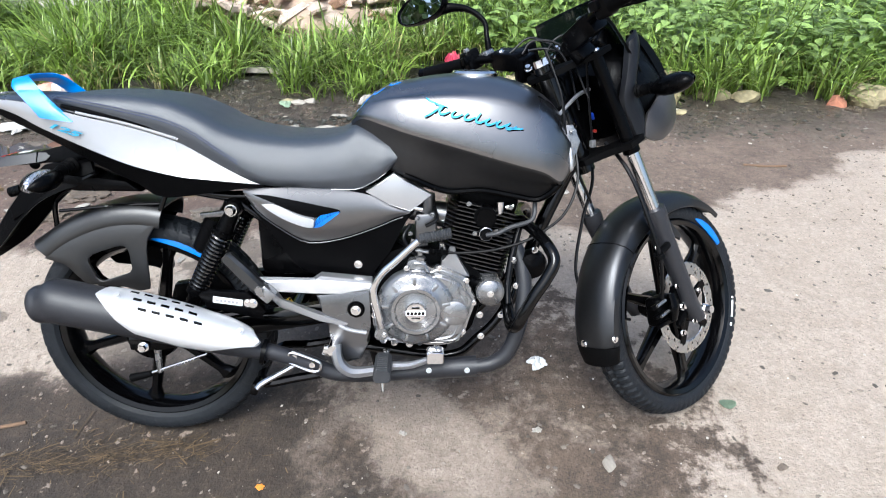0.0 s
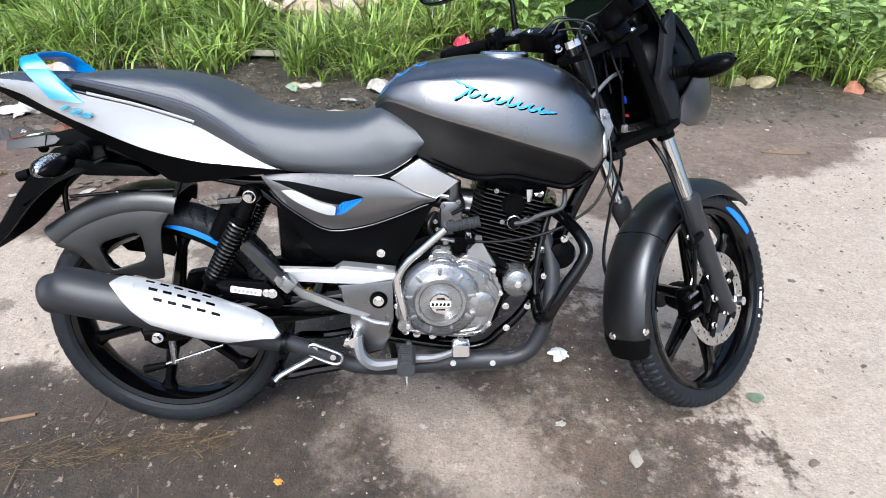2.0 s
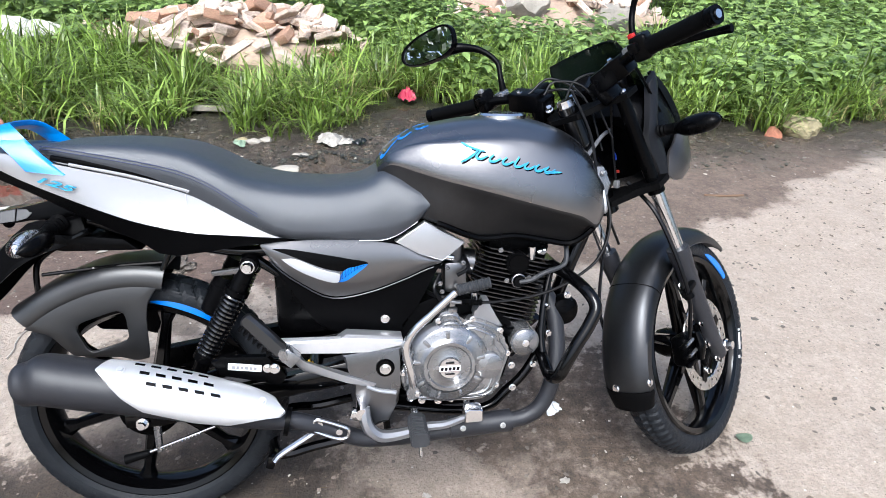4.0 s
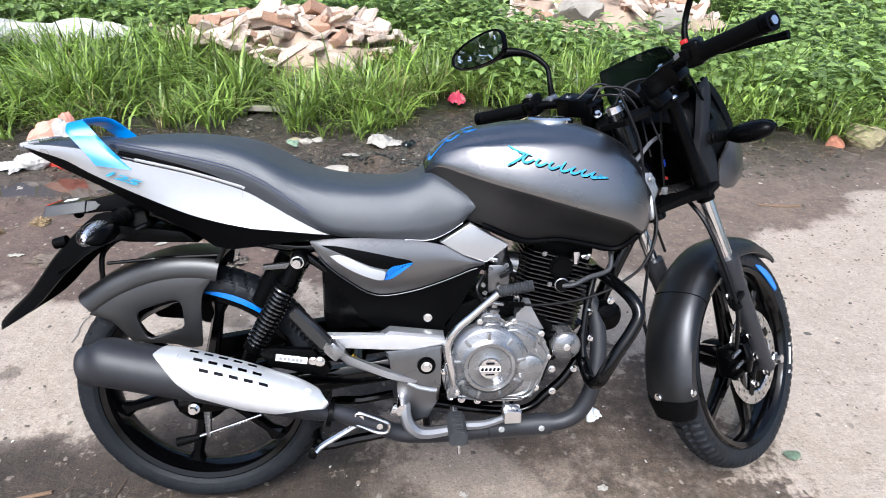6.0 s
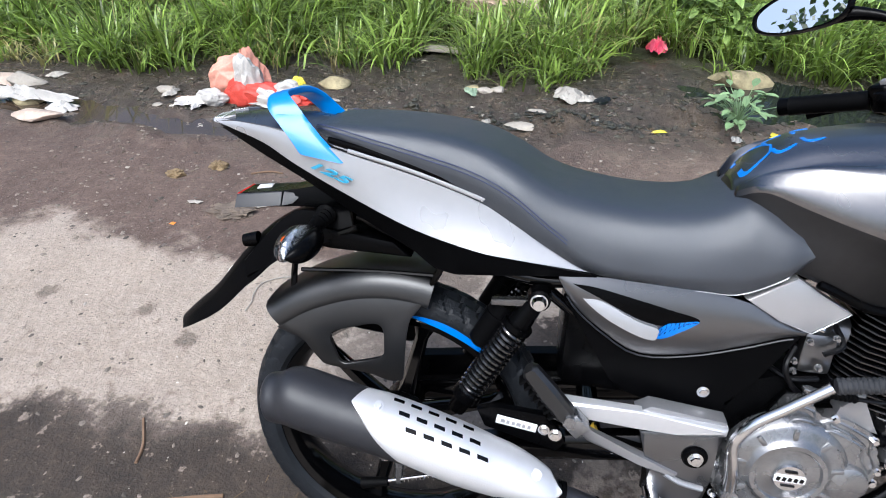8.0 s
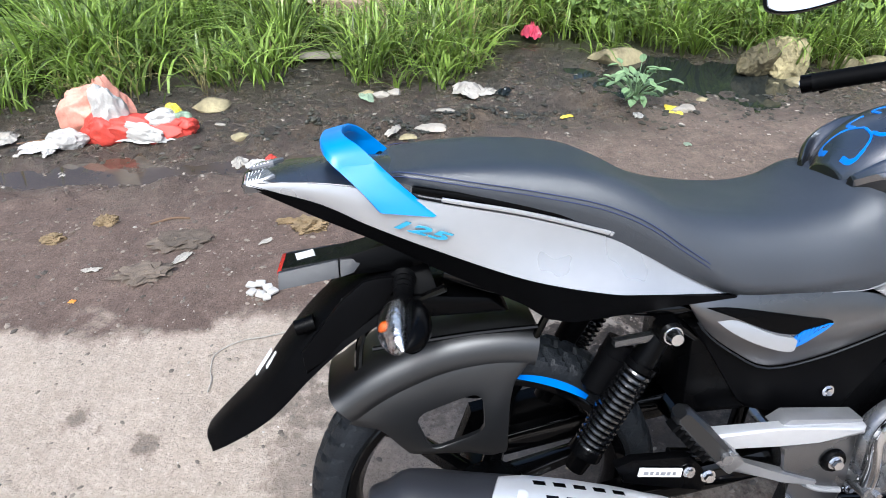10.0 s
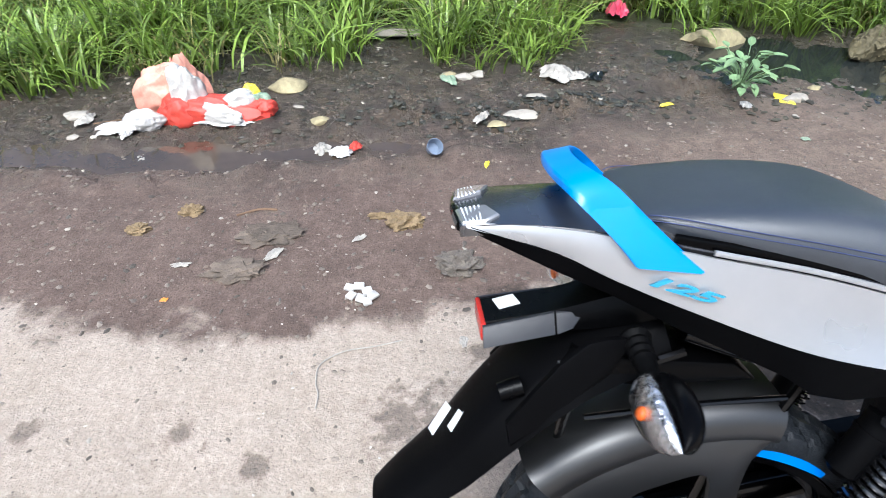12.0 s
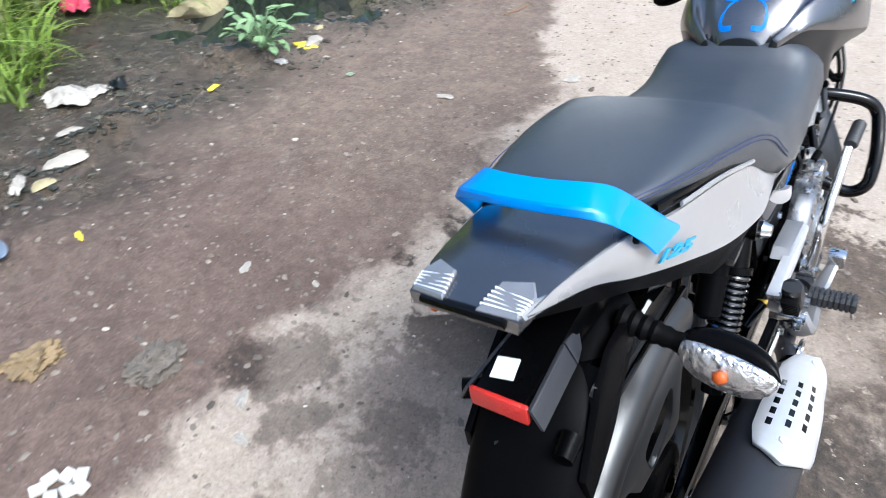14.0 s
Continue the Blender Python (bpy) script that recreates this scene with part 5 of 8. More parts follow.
# crash bar
for s in (-1, 1):
    bm = bmesh.new()
    tube(bm, [(0.955, s * 0.03, 0.578), (0.982, s * 0.11, 0.568), (1.003, s * 0.168, 0.550), (1.012, s * 0.194, 0.524), (0.996, s * 0.204, 0.490), (0.971, s * 0.210, 0.452), (0.950, s * 0.211, 0.412), (0.936, s * 0.204, 0.378), (0.928, s * 0.172, 0.364), (0.926, s * 0.120, 0.384), (0.925, s * 0.06, 0.405)], 0.0135, 12, 6)
    tube(bm, [(0.926, s * 0.120, 0.395), (0.926, s * 0.105, 0.43), (0.936, s * 0.085, 0.50), (0.955, s * 0.06, 0.57)], 0.0085, 10, 5)
    part("crash_bar", bm, GLOSS, bike, "black tubular engine guard")
bm = bmesh.new()
lathe(bm, [(0.0, -0.02), (0.012, -0.018), (0.03, -0.012), (0.036, 0.0), (0.036, 0.012), (0.02, 0.02)], 30, pose(0.985, -0.075, 0.475))
part("horn", bm, PLASTIC, bike)
for p in ((0.987, -0.092, 0.518), (0.949, -0.092, 0.429), (0.939, -0.092, 0.492)):
    bolt("guard_bolt", bike, p, (0, -1, 0), 0.0062, 0.008)
# clutch cable across the engine
bm = bmesh.new()
tube(bm, [(0.745, -0.118, 0.522), (0.79, -0.12, 0.520), (0.829, -0.12, 0.520), (0.89, -0.12, 0.527), (0.952, -0.12, 0.545), (0.998, -0.12, 0.570), (1.046, -0.115, 0.612), (1.075, -0.09, 0.68), (1.07, -0.05, 0.76), (1.06, 0.0, 0.82)], 0.0034, 8, 8)
part("clutch_cable", bm, CABLE, bike)
bm = bmesh.new()
nn = 14
tube(bm, [V(0.742, -0.118, 0.522).lerp(V(0.786, -0.12, 0.520), k / nn) for k in range(nn + 1)], [0.0055, 0.0072] * 7 + [0.005], 10, 1)
part("cable_boot", bm, SOFT, bike)

# ---- front end, in the fork's frame ----
for s in (-1, 1):
    bm = bmesh.new()
    rod(bm, (-0.035, s * 0.098, 0.46), (-0.035, s * 0.098, 0.71), 0.0152, seg=20)
    leg = part("fork_leg", bm, PLASTIC, bike, "black telescopic fork leg", FORK)
    bm = bmesh.new()
    rod(bm, (-0.035, s * 0.098, 0.29), (-0.035, s * 0.098, 0.47), 0.0158, seg=20)
    part("stanchion", bm, CHROME, leg, "bright steel fork tube", FORK)
    bm = bmesh.new()
    tube(bm, [(-0.035, s * 0.098, 0.315), (-0.035, s * 0.098, 0.30), (-0.035, s * 0.098, 0.285), (-0.035, s * 0.098, 0.25), (-0.035, s * 0.098, 0.05), (-0.02, s * 0.095, -0.012)], [0.026, 0.027, 0.026, 0.023, 0.0225, 0.020], 18, 1)
    part("fork_slider", bm, HEATBLACK, leg, "matt black fork slider", FORK)
    bm = bmesh.new()
    rod(bm, (-0.035, s * 0.098, 0.466), (-0.035, s * 0.098, 0.496), 0.0200, 0.0200, 22)
    part("clamp_collar", bm, PLASTIC, leg, xf=FORK)
    bm = bmesh.new()
    rod(bm, (-0.035, s * 0.098, 0.705), (-0.035, s * 0.098, 0.718), 0.018, 0.012)
    part("fork_cap", bm, CHROME, leg, xf=FORK)
for z, hh in ((0.482, 0.015), (0.700, 0.013)):
    bm = bmesh.new()
    plate(bm, [(-0.010, -0.126), (-0.062, -0.126), (-0.075, -0.08), (-0.125, -0.035), (-0.125, 0.035), (-0.075, 0.08), (-0.062, 0.126), (-0.010, 0.126), (-0.012, 0.08), (-0.045, 0.04), (-0.045, -0.04), (-0.012, -0.08)], z, hh, 0.004)
    bmesh.ops.transform(bm, matrix=Matrix(((1, 0, 0, 0), (0, 0, 1, 0), (0, 1, 0, 0), (0, 0, 0, 1))), verts=bm.verts)
    part("triple_clamp", bm, SOFT, bike, xf=FORK)
bm = bmesh.new()
rod(bm, (-0.095, 0, 0.46), (-0.095, 0, 0.73), 0.024, seg=20)
part("steering_head", bm, GLOSS, bike, xf=FORK)
bm = bmesh.new()
rod(bm, (-0.095, 0, 0.72), (-0.095, 0, 0.745), 0.02, 0.018, 8)
part("steering_nut", bm, CHROME, bike, xf=FORK)
# ignition, cables and fittings between tank and clamps
for i, (pts, r) in enumerate((([(-0.10, -0.03, 0.76), (-0.14, -0.06, 0.66), (-0.17, -0.05, 0.55), (-0.15, -0.03, 0.40)], 0.0032), ([(-0.09, 0.05, 0.77), (-0.06, 0.03, 0.785), (-0.03, -0.02, 0.74), (-0.05, -0.05, 0.62)], 0.0028), ([(-0.08, 0.10, 0.78), (-0.03, 0.06, 0.79), (-0.02, 0.0, 0.72), (-0.06, -0.02, 0.60)], 0.0028), ([(-0.08, -0.12, 0.78), (-0.04, -0.09, 0.74), (-0.04, -0.05, 0.64), (-0.07, -0.03, 0.52)], 0.0028), ([(-0.014, -0.03, 0.630), (-0.06, -0.035, 0.635), (-0.11, -0.035, 0.628), (-0.151, -0.03, 0.616), (-0.19, -0.03, 0.59)], 0.0045))):
    bm = bmesh.new()
    tube(bm, pts, r, 8)
    part("cable", bm, CABLE if i != 4 else STEELGREY, bike, xf=FORK)
bm = bmesh.new()
tube(bm, [(-0.035, -0.035, 0.50), (-0.048, -0.065, 0.470), (-0.066, -0.095, 0.43), (-0.080, -0.112, 0.37), (-0.098, -0.125, 0.29), (-0.108, -0.125, 0.215), (-0.115, -0.11, 0.155), (-0.118, -0.095, 0.11)], 0.005, 8)
part("brake_hose", bm, CABLE, bike, "black front brake hose", FORK)
bm = bmesh.new()
tube(bm, [(-0.06, 0.08, 0.72), (-0.02, 0.075, 0.56), (0.002, 0.07, 0.42), (-0.099, 0.07, 0.329), (-0.169, 0.07, 0.26), (-0.202, 0.065, 0.207), (-0.20, 0.06, 0.12), (-0.10, 0.05, 0.02)], 0.0042, 8)
part("speedometer_cable", bm, CABLE, bike, xf=FORK)
bm = bmesh.new()
lathe(bm, [(0.008, -0.006), (0.012, -0.006), (0.012, 0.006), (0.008, 0.006)], 16, pose(-0.107, -0.125, 0.225) @ pose(0, 0, 0, 80, 0, 0))
box(bm, (0.06, 0.014, 0.014), pose(-0.08, -0.115, 0.225), 0.003)
part("hose_clip", bm, SOFT, bike, xf=FORK)
bm = bmesh.new()
box(bm, (0.007, 0.007, 0.018), pose(-0.037, -0.03, 0.571, 10, 0, 0), 0.003)
part("connector", bm, mat("blue connector", (0.01, 0.04, 0.35), 0.4), bike, xf=FORK)
bm = bmesh.new()
box(bm, (0.011, 0.006, 0.007), pose(-0.049, -0.03, 0.538, 0, 30, 0), 0.002)
part("connector", bm, mat("red connector", (0.20, 0.015, 0.01), 0.4), bike, xf=FORK)
bm = bmesh.new()
box(bm, (0.013, 0.012, 0.018), pose(-0.071, -0.03, 0.516, 20, 10, 0), 0.003)
part("connector", bm, SILVER, bike, xf=FORK)
bm = bmesh.new()
plate(bm, [(1.040, 0.700), (1.062, 0.690), (1.078, 0.715), (1.070, 0.735), (1.082, 0.762), (1.062, 0.800), (1.045, 0.80)], -0.065, 0.012, 0.003)
part("frame_gusset", bm, ALLOY, bike, "bare metal bracket behind the steering head")
for x, z in ((1.066, 0.742), (1.060, 0.708), (1.062, 0.785)):
    bolt("frame_bolt", bike, (x, -0.066, z), (0.2, -1, 0.1), 0.006, 0.007, ALLOY)
bm = bmesh.new()
lathe(bm, [(0.014, -0.010), (0.020, -0.009), (0.021, 0.0), (0.020, 0.009), (0.014, 0.010)], 24, pose(-0.040, 0.070, 0.646) @ pose(0, 0, 0, 90, 0, 0))
part("lock_ring", bm, CHROME, bike, "bright steel ring below the upper clamp", FORK)
for x, y, z, r in ((-0.023, 0.060, 0.684, 0.008), (-0.037, 0.060, 0.722, 0.006), (-0.080, 0.060, 0.730, 0.007), (0.060, 0.050, 0.714, 0.007), (0.046, 0.030, 0.722, 0.006), (0.030, 0.055, 0.735, 0.005)):
    bolt("clamp_screw", bike, FORK @ V(x, y, z), FORK.to_3x3() @ V(-0.4, -0.5, 0.8), r, 0.012)
# front mudguard
rows_g = smooth_rows([(25, 0.312, 0.046, 0.020), (45, 0.311, 0.056, 0.036), (70, 0.311, 0.060, 0.050), (92, 0.312, 0.062, 0.056), (113, 0.314, 0.062, 0.052), (130, 0.316, 0.062, 0.046), (148, 0.317, 0.061, 0.040), (159, 0.318, 0.060, 0.036), (166, 0.318, 0.058, 0.032)], 50)
bm = bmesh.new()
rings = []
for a, R, w, drop in rows_g:
    d = V(math.cos(radians(a)), 0, math.sin(radians(a)))
    arc = [(-1.0, -drop), (-1.0, -drop * 0.55), (-0.93, -0.018), (-0.72, -0.007), (-0.4, -0.001), (0, 0.001), (0.4, -0.001), (0.72, -0.007), (0.93, -0.018), (1.0, -drop * 0.55), (1.0, -drop)]
    rings.append([d * (R + h) + V(0, w * y, 0) for y, h in arc] + [d * (R + h - 0.003) + V(0, (w - 0.003) * y, 0) for y, h in arc[::-1]])
fm = part("front_mudguard", skin(bm, rings), MUDGUARD, bike, "satin black front mudguard", FORK)
bm = bmesh.new()
rings = []
for a in np.linspace(164, 172.5, 8):
    d = V(math.cos(radians(a)), 0, math.sin(radians(a)))
    arc = [(-1.0, -0.034), (-1.0, -0.026), (-0.93, -0.018), (-0.72, -0.007), (-0.4, -0.001), (0, 0.001), (0.4, -0.001), (0.72, -0.007), (0.93, -0.018), (1.0, -0.026), (1.0, -0.034)]
    k = 1 - 0.16 * max(0, (a - 166) / 6.5)
    rings.append([d * (0.3215 + h) + V(0, 0.062 * y * k, 0) for y, h in arc] + [d * (0.3185 + h) + V(0, 0.0595 * y * k, 0) for y, h in arc[::-1]])
part("mud_flap", skin(bm, rings), SOFT, fm, "black rubber mud flap", FORK)
bm = bmesh.new()
rings = []
d0 = radians(116)
for k in range(2):
    d = V(math.cos(d0 + 0.005 * k), 0, math.sin(d0 + 0.005 * k))
    arc = [(-1.0, -0.052), (-1.0, -0.030), (-0.93, -0.0175), (-0.72, -0.0065), (-0.4, -0.0005), (0, 0.0015), (0.4, -0.0005), (0.72, -0.0065), (0.93, -0.0175), (1.0, -0.030), (1.0, -0.052)]
    rings.append([d * (0.3152 + h) + V(0, 0.0632 * y, 0) for y, h in arc] + [d * (0.313 + h) + V(0, 0.061 * y, 0) for y, h in arc[::-1]])
part("mudguard_joint", skin(bm, rings), PLASTIC, fm, xf=FORK)
for y, a, R in ((-0.0585, 160, 0.296), (0.018, 162.5, 0.3185)):
    p = V(R * math.cos(radians(a)), y, R * math.sin(radians(a)))
    bolt("mudguard_screw", fm, FORK @ p, FORK.to_3x3() @ (V(0, -1, 0) if y < -0.05 else p), 0.007, 0.006)
for s in (-1, 1):
    bm = bmesh.new()
    plate(bm, [(-0.02, 0.19), (-0.05, 0.19), (-0.055, 0.25), (-0.01, 0.27), (0.03, 0.25), (0.055, 0.19), (0.045, 0.18), (0.0, 0.235)], s * 0.074 - 0.003, 0.006, 0.002)
    part("mudguard_bracket", bm, MUDGUARD, fm, xf=FORK)
    bolt("bracket_screw", fm, FORK @ V(-0.05, s * 0.078, 0.215), FORK.to_3x3() @ V(0, s, 0), 0.007, 0.006)
# brake disc with drilled look, carrier and caliper
bm = bmesh.new()
lathe(bm, [(0.090, -0.058), (0.118, -0.058), (0.120, -0.056), (0.118, -0.054), (0.090, -0.054), (0.088, -0.056), (0.090, -0.058)], 72)
disc = part("brake_disc", bm, DISC, front_wheel, "drilled steel brake disc", FORK)
for k in range(30):
    a = radians(12 * k)
    r = 0.098 if k % 2 else 0.109
    bm = bmesh.new()
    c = V(r * math.cos(a), -0.0583, r * math.sin(a))
    rod(bm, c, c + V(0, 0.003, 0), 0.0034, seg=8)
    part("disc_hole", bm, GLOSS, disc, xf=FORK, smooth=False)
for k in range(5):
    a = radians(72 * k + 10)
    bm = bmesh.new()
    d, s = V(math.cos(a), 0, math.sin(a)), V(-math.sin(a), 0, math.cos(a))
    skin(bm, [[d * r + s * w * q + V(0, y, 0) for q, y in ((1, -0.060), (-1, -0.060), (-1, -0.052), (1, -0.052))] for r, w in ((0.03, 0.016), (0.06, 0.012), (0.097, 0.010))])
    part("disc_carrier", bm, PLASTIC, disc, xf=FORK)
    bolt("disc_bolt", disc, FORK @ (d * 0.066 + V(0, -0.060, 0)), FORK.to_3x3() @ V(0, -1, 0), 0.005, 0.005)
bm = bmesh.new()
box(bm, (0.070, 0.045, 0.075), pose(-0.105, -0.066, 0.065, 0, 20, 0), 0.012, 3)
for k in range(3):
    box(bm, (0.045, 0.012, 0.010), pose(-0.142, -0.092, 0.105 - 0.026 * k, 0, 12, 0), 0.003)
box(bm, (0.05, 0.016, 0.05), pose(-0.045, -0.085, 0.075, 0, 20, 0), 0.005)
box(bm, (0.07, 0.014, 0.022), pose(-0.06, -0.088, 0.020, 0, -25, 0), 0.005)
cal = part("brake_caliper", bm, DARKMETAL, bike, "black brake caliper", FORK)
bm = bmesh.new()
tube(bm, [(-0.086, -0.098, 0.105), (-0.098, -0.104, 0.075), (-0.112, -0.100, 0.045)], [0.018, 0.026, 0.018], 14, 5, 0.5)
part("piston_cover", bm, PLASTIC, cal, xf=FORK)
for k in range(2):
    bm = bmesh.new()
    rod(bm, (-0.15, -0.100, 0.110 - 0.030 * k), (-0.115, -0.100, 0.104 - 0.030 * k), 0.004)
    part("guide_pin", bm, ALLOY, cal, xf=FORK)
for x, z, r in ((-0.054, 0.106, 0.007), (-0.061, 0.049, 0.008), (-0.040, -0.011, 0.006), (-0.097, -0.007, 0.006)):
    bolt("caliper_bolt", cal, FORK @ V(x, -0.096, z), FORK.to_3x3() @ V(0, -1, 0), r, 0.009)
bm = bmesh.new()
rod(bm, (0, -0.115, 0), (0, 0.115, 0), 0.009)
part("front_axle", bm, CHROME, front_wheel, xf=FORK)
bolt("front_axle_nut", front_wheel, FORK @ V(0, -0.108, 0), FORK.to_3x3() @ V(0, -1, 0), 0.012, 0.020)

# headlamp cowl, screen, dials
bm = bmesh.new()
rings = []
for x, zb, zt, w in smooth_rows([(0.000, 0.50, 0.66, 0.085), (0.04, 0.46, 0.69, 0.105), (0.09, 0.44, 0.70, 0.108), (0.14, 0.435, 0.685, 0.100), (0.180, 0.455, 0.64, 0.085), (0.205, 0.48, 0.58, 0.06)], 18):
    c, h = (zb + zt) / 2, (zt - zb) / 2
    rings.append([V(x, w * math.copysign(abs(math.cos(a)) ** 0.7, math.cos(a)), c + h * math.copysign(abs(math.sin(a)) ** 0.8, math.sin(a))) for a in np.linspace(0, 2 * math.pi, 25)[:-1]])
lamp = part("headlamp_cowl", skin(bm, rings), PLASTIC, bike, "black headlamp cowl", FORK)
for s in (-1, 1):
    bm = bmesh.new()
    rings = []
    for x, z, w in smooth_rows([(0.096, 0.698, 0.024), (0.086, 0.672, 0.036), (0.062, 0.638, 0.043), (0.030, 0.604, 0.042), (0.014, 0.570, 0.036), (0.016, 0.538, 0.035), (0.014, 0.508, 0.031), (0.006, 0.486, 0.016)], 28):
        rings.append([V(x + q * w, s * (0.104 + h), z + 0.35 * q * w) for q, h in ((-1, -0.006), (-0.85, 0.006), (-0.4, 0.012), (0.2, 0.013), (0.75, 0.006), (1, -0.006))])
    part("cowl_side", skin(bm, rings), COWL, lamp, "grained dark grey cowl side frame", FORK)
    bm = bmesh.new()
    rings = []
    for x, z, w in smooth_rows([(0.108, 0.708, 0.006), (0.135, 0.670, 0.012), (0.160, 0.620, 0.014), (0.176, 0.570, 0.012), (0.184, 0.530, 0.006)], 16):
        rings.append([V(x + q * w, s * (0.098 + h - 2.2 * max(0, x - 0.12) ** 2), z) for q, h in ((-1, 0.0), (-1, 0.004), (1, 0.004), (1, 0.0))])
    part("cowl_rim", skin(bm, rings), PLASTIC, lamp, "thin grey rim of the headlamp cowl", FORK)
    bm = bmesh.new()
    plate(bm, [(0.100, 0.702), (0.135, 0.668), (0.160, 0.620), (0.176, 0.570), (0.184, 0.530), (0.12, 0.520), (0.03, 0.490), (0.02, 0.580), (0.06, 0.650)], lambda x, z: s * (0.094 - 2.2 * max(0, x - 0.12) ** 2) - 0.005, 0.010, 0.003)
    part("cowl_recess", bm, PLASTIC, lamp, xf=FORK)
    bm = bmesh.new()
    rim = [(0.040, 0.527), (0.018, 0.505), (0.004, 0.482), (0.030, 0.460), (0.056, 0.450), (0.100, 0.450), (0.149, 0.464), (0.180, 0.500), (0.186, 0.518), (0.160, 0.545), (0.127, 0.548), (0.08, 0.536)]
    c = (0.09, 0.498)
    yw = lambda x: s * (0.119 - 1.1 * max(0, x - 0.05) ** 2)
    rings = [[V(c[0] + (x - c[0]) * k, yw(c[0] + (x - c[0]) * k) + s * h, c[1] + (z - c[1]) * k) for x, z in rim] for k, h in ((1, -0.006), (1, 0.0), (0.92, 0.003), (0.5, 0.006), (0.05, 0.007))]
    part("cowl_wing", skin(bm, rings), WINGGREY, lamp, "satin grey cowl wing", FORK)
bm = bmesh.new()
rings, raw_edge = [], []
for t in np.linspace(-0.35, 1, 15):
    x, z, w = 0.150 - 0.035 * t, 0.665 + 0.139 * t, 0.110 - 0.018 * t ** 3
    raw_edge.append([V(x - 0.085 * q * q, w * q, z) for q in np.linspace(-1, 1, 13)])
    rings.append(raw_edge[-1] + [V(x - 0.085 * q * q - 0.004, w * q * 0.98, z) for q in np.linspace(1, -1, 13)])
screen = part("fly_screen", skin(bm, rings), SMOKE, bike, "smoked dark fly screen", FORK)
bm = bmesh.new()
tube(bm, [r[0] for r in raw_edge] + raw_edge[-1][1:12] + [r[12] for r in raw_edge[::-1]], 0.0035, 6, 1)
part("screen_edge", bm, PLASTIC, screen, xf=FORK)
bm = bmesh.new()
box(bm, (0.05, 0.15, 0.045), pose(0.055, 0.0, 0.715, 0, -30, 0), 0.012, 3)
console = part("instrument_console", bm, PLASTIC, bike, "black instrument console", FORK)
for y in (-0.035, 0.035):
    bm = bmesh.new()
    lathe(bm, [(0.0, -0.003), (0.026, -0.003), (0.028, 0.002), (0.028, 0.008)], 28, pose(0.045, y, 0.738, 0, -30, 0) @ pose(0, 0, 0, -90, 0, 0))
    part("dial", bm, GLOSS, console, xf=FORK)
bm = bmesh.new()
rod(bm, (-0.075, 0.0, 0.715), (-0.078, 0.0, 0.742), 0.013, 0.012)
part("ignition_barrel", bm, CHROME, bike, "bright ignition lock barrel", FORK)
for x, y, z in ((-0.02, 0.03, 0.728), (0.0, -0.02, 0.722), (-0.045, 0.05, 0.722), (-0.03, -0.045, 0.716)):
    bolt("clamp_screw", bike, FORK @ V(x, y, z), FORK.to_3x3() @ V(-0.4, 0, 1), 0.006, 0.008)
bm = bmesh.new()
tube(bm, [(-0.05, 0.09, 0.77), (-0.01, 0.06, 0.755), (0.0, 0.03, 0.735), (-0.02, 0.0, 0.715)], 0.003, 8)
tube(bm, [(-0.06, 0.03, 0.73), (-0.02, 0.01, 0.765), (0.02, -0.02, 0.76), (0.03, -0.03, 0.735)], 0.0028, 8)
part("wiring", bm, CABLE, bike, xf=FORK)
# added block that darkens the gap between steering head and cowl
bm = bmesh.new()
box(bm, (0.075, 0.10, 0.20), pose(-0.022, 0.055, 0.590), 0.020, 3)
part("headlamp_bracket", bm, PLASTIC, bike, "black filler block for the dark void behind the headlamp", FORK)
# front indicators
TURN = FORK
for s in (-1, 1):
    m = TURN @ pose(0.10, 0, 0, 0, 0, 0)
    bm = bmesh.new()
    root, tip = V(0.035, s * 0.105, 0.585), V(0.035, s * 0.155, 0.583)
    n = 12
    tube(bm, [root + (tip - root) * k / n for k in range(n + 1)], [0.017, 0.018, 0.014, 0.016, 0.013, 0.015, 0.012, 0.014, 0.012, 0.013, 0.012, 0.013, 0.014], 12, 1)
    stalk = part("front_indicator", bm, SOFT, bike, "black front turn signal", FORK)
    c = V(0.035, s * 0.205, 0.580)
    bm = bmesh.new()
    skin(bm, [[c + V(0.026 * w * math.cos(a), 0.052 * t, 0.022 * w * math.sin(a)) for a in np.linspace(0, 2 * math.pi, 19)[:-1]] for t, w in [(t, (1 - abs(t) ** 2.4) ** 0.55 if abs(t) < 1 else 0.03) for t in np.linspace(-1, 1, 15)]])
    part("shell", bm, PLASTIC, stalk, xf=FORK)
    bm = bmesh.new()
    skin(bm, [[c + V(0.012 + 0.020 * w * abs(math.cos(a)), 0.050 * t, 0.0205 * w * math.sin(a)) for a in np.linspace(-math.pi / 2, math.pi / 2, 12)] + [c + V(0.010, 0.050 * t, 0)] for t, w in [(t, (1 - abs(t) ** 2.4) ** 0.55 if abs(t) < 1 else 0.03) for t in np.linspace(-1, 1, 13)]])
    part("lens", bm, LENS, stalk, xf=FORK)

MIRROR_TILT, MIRROR_TURN = 27, 13
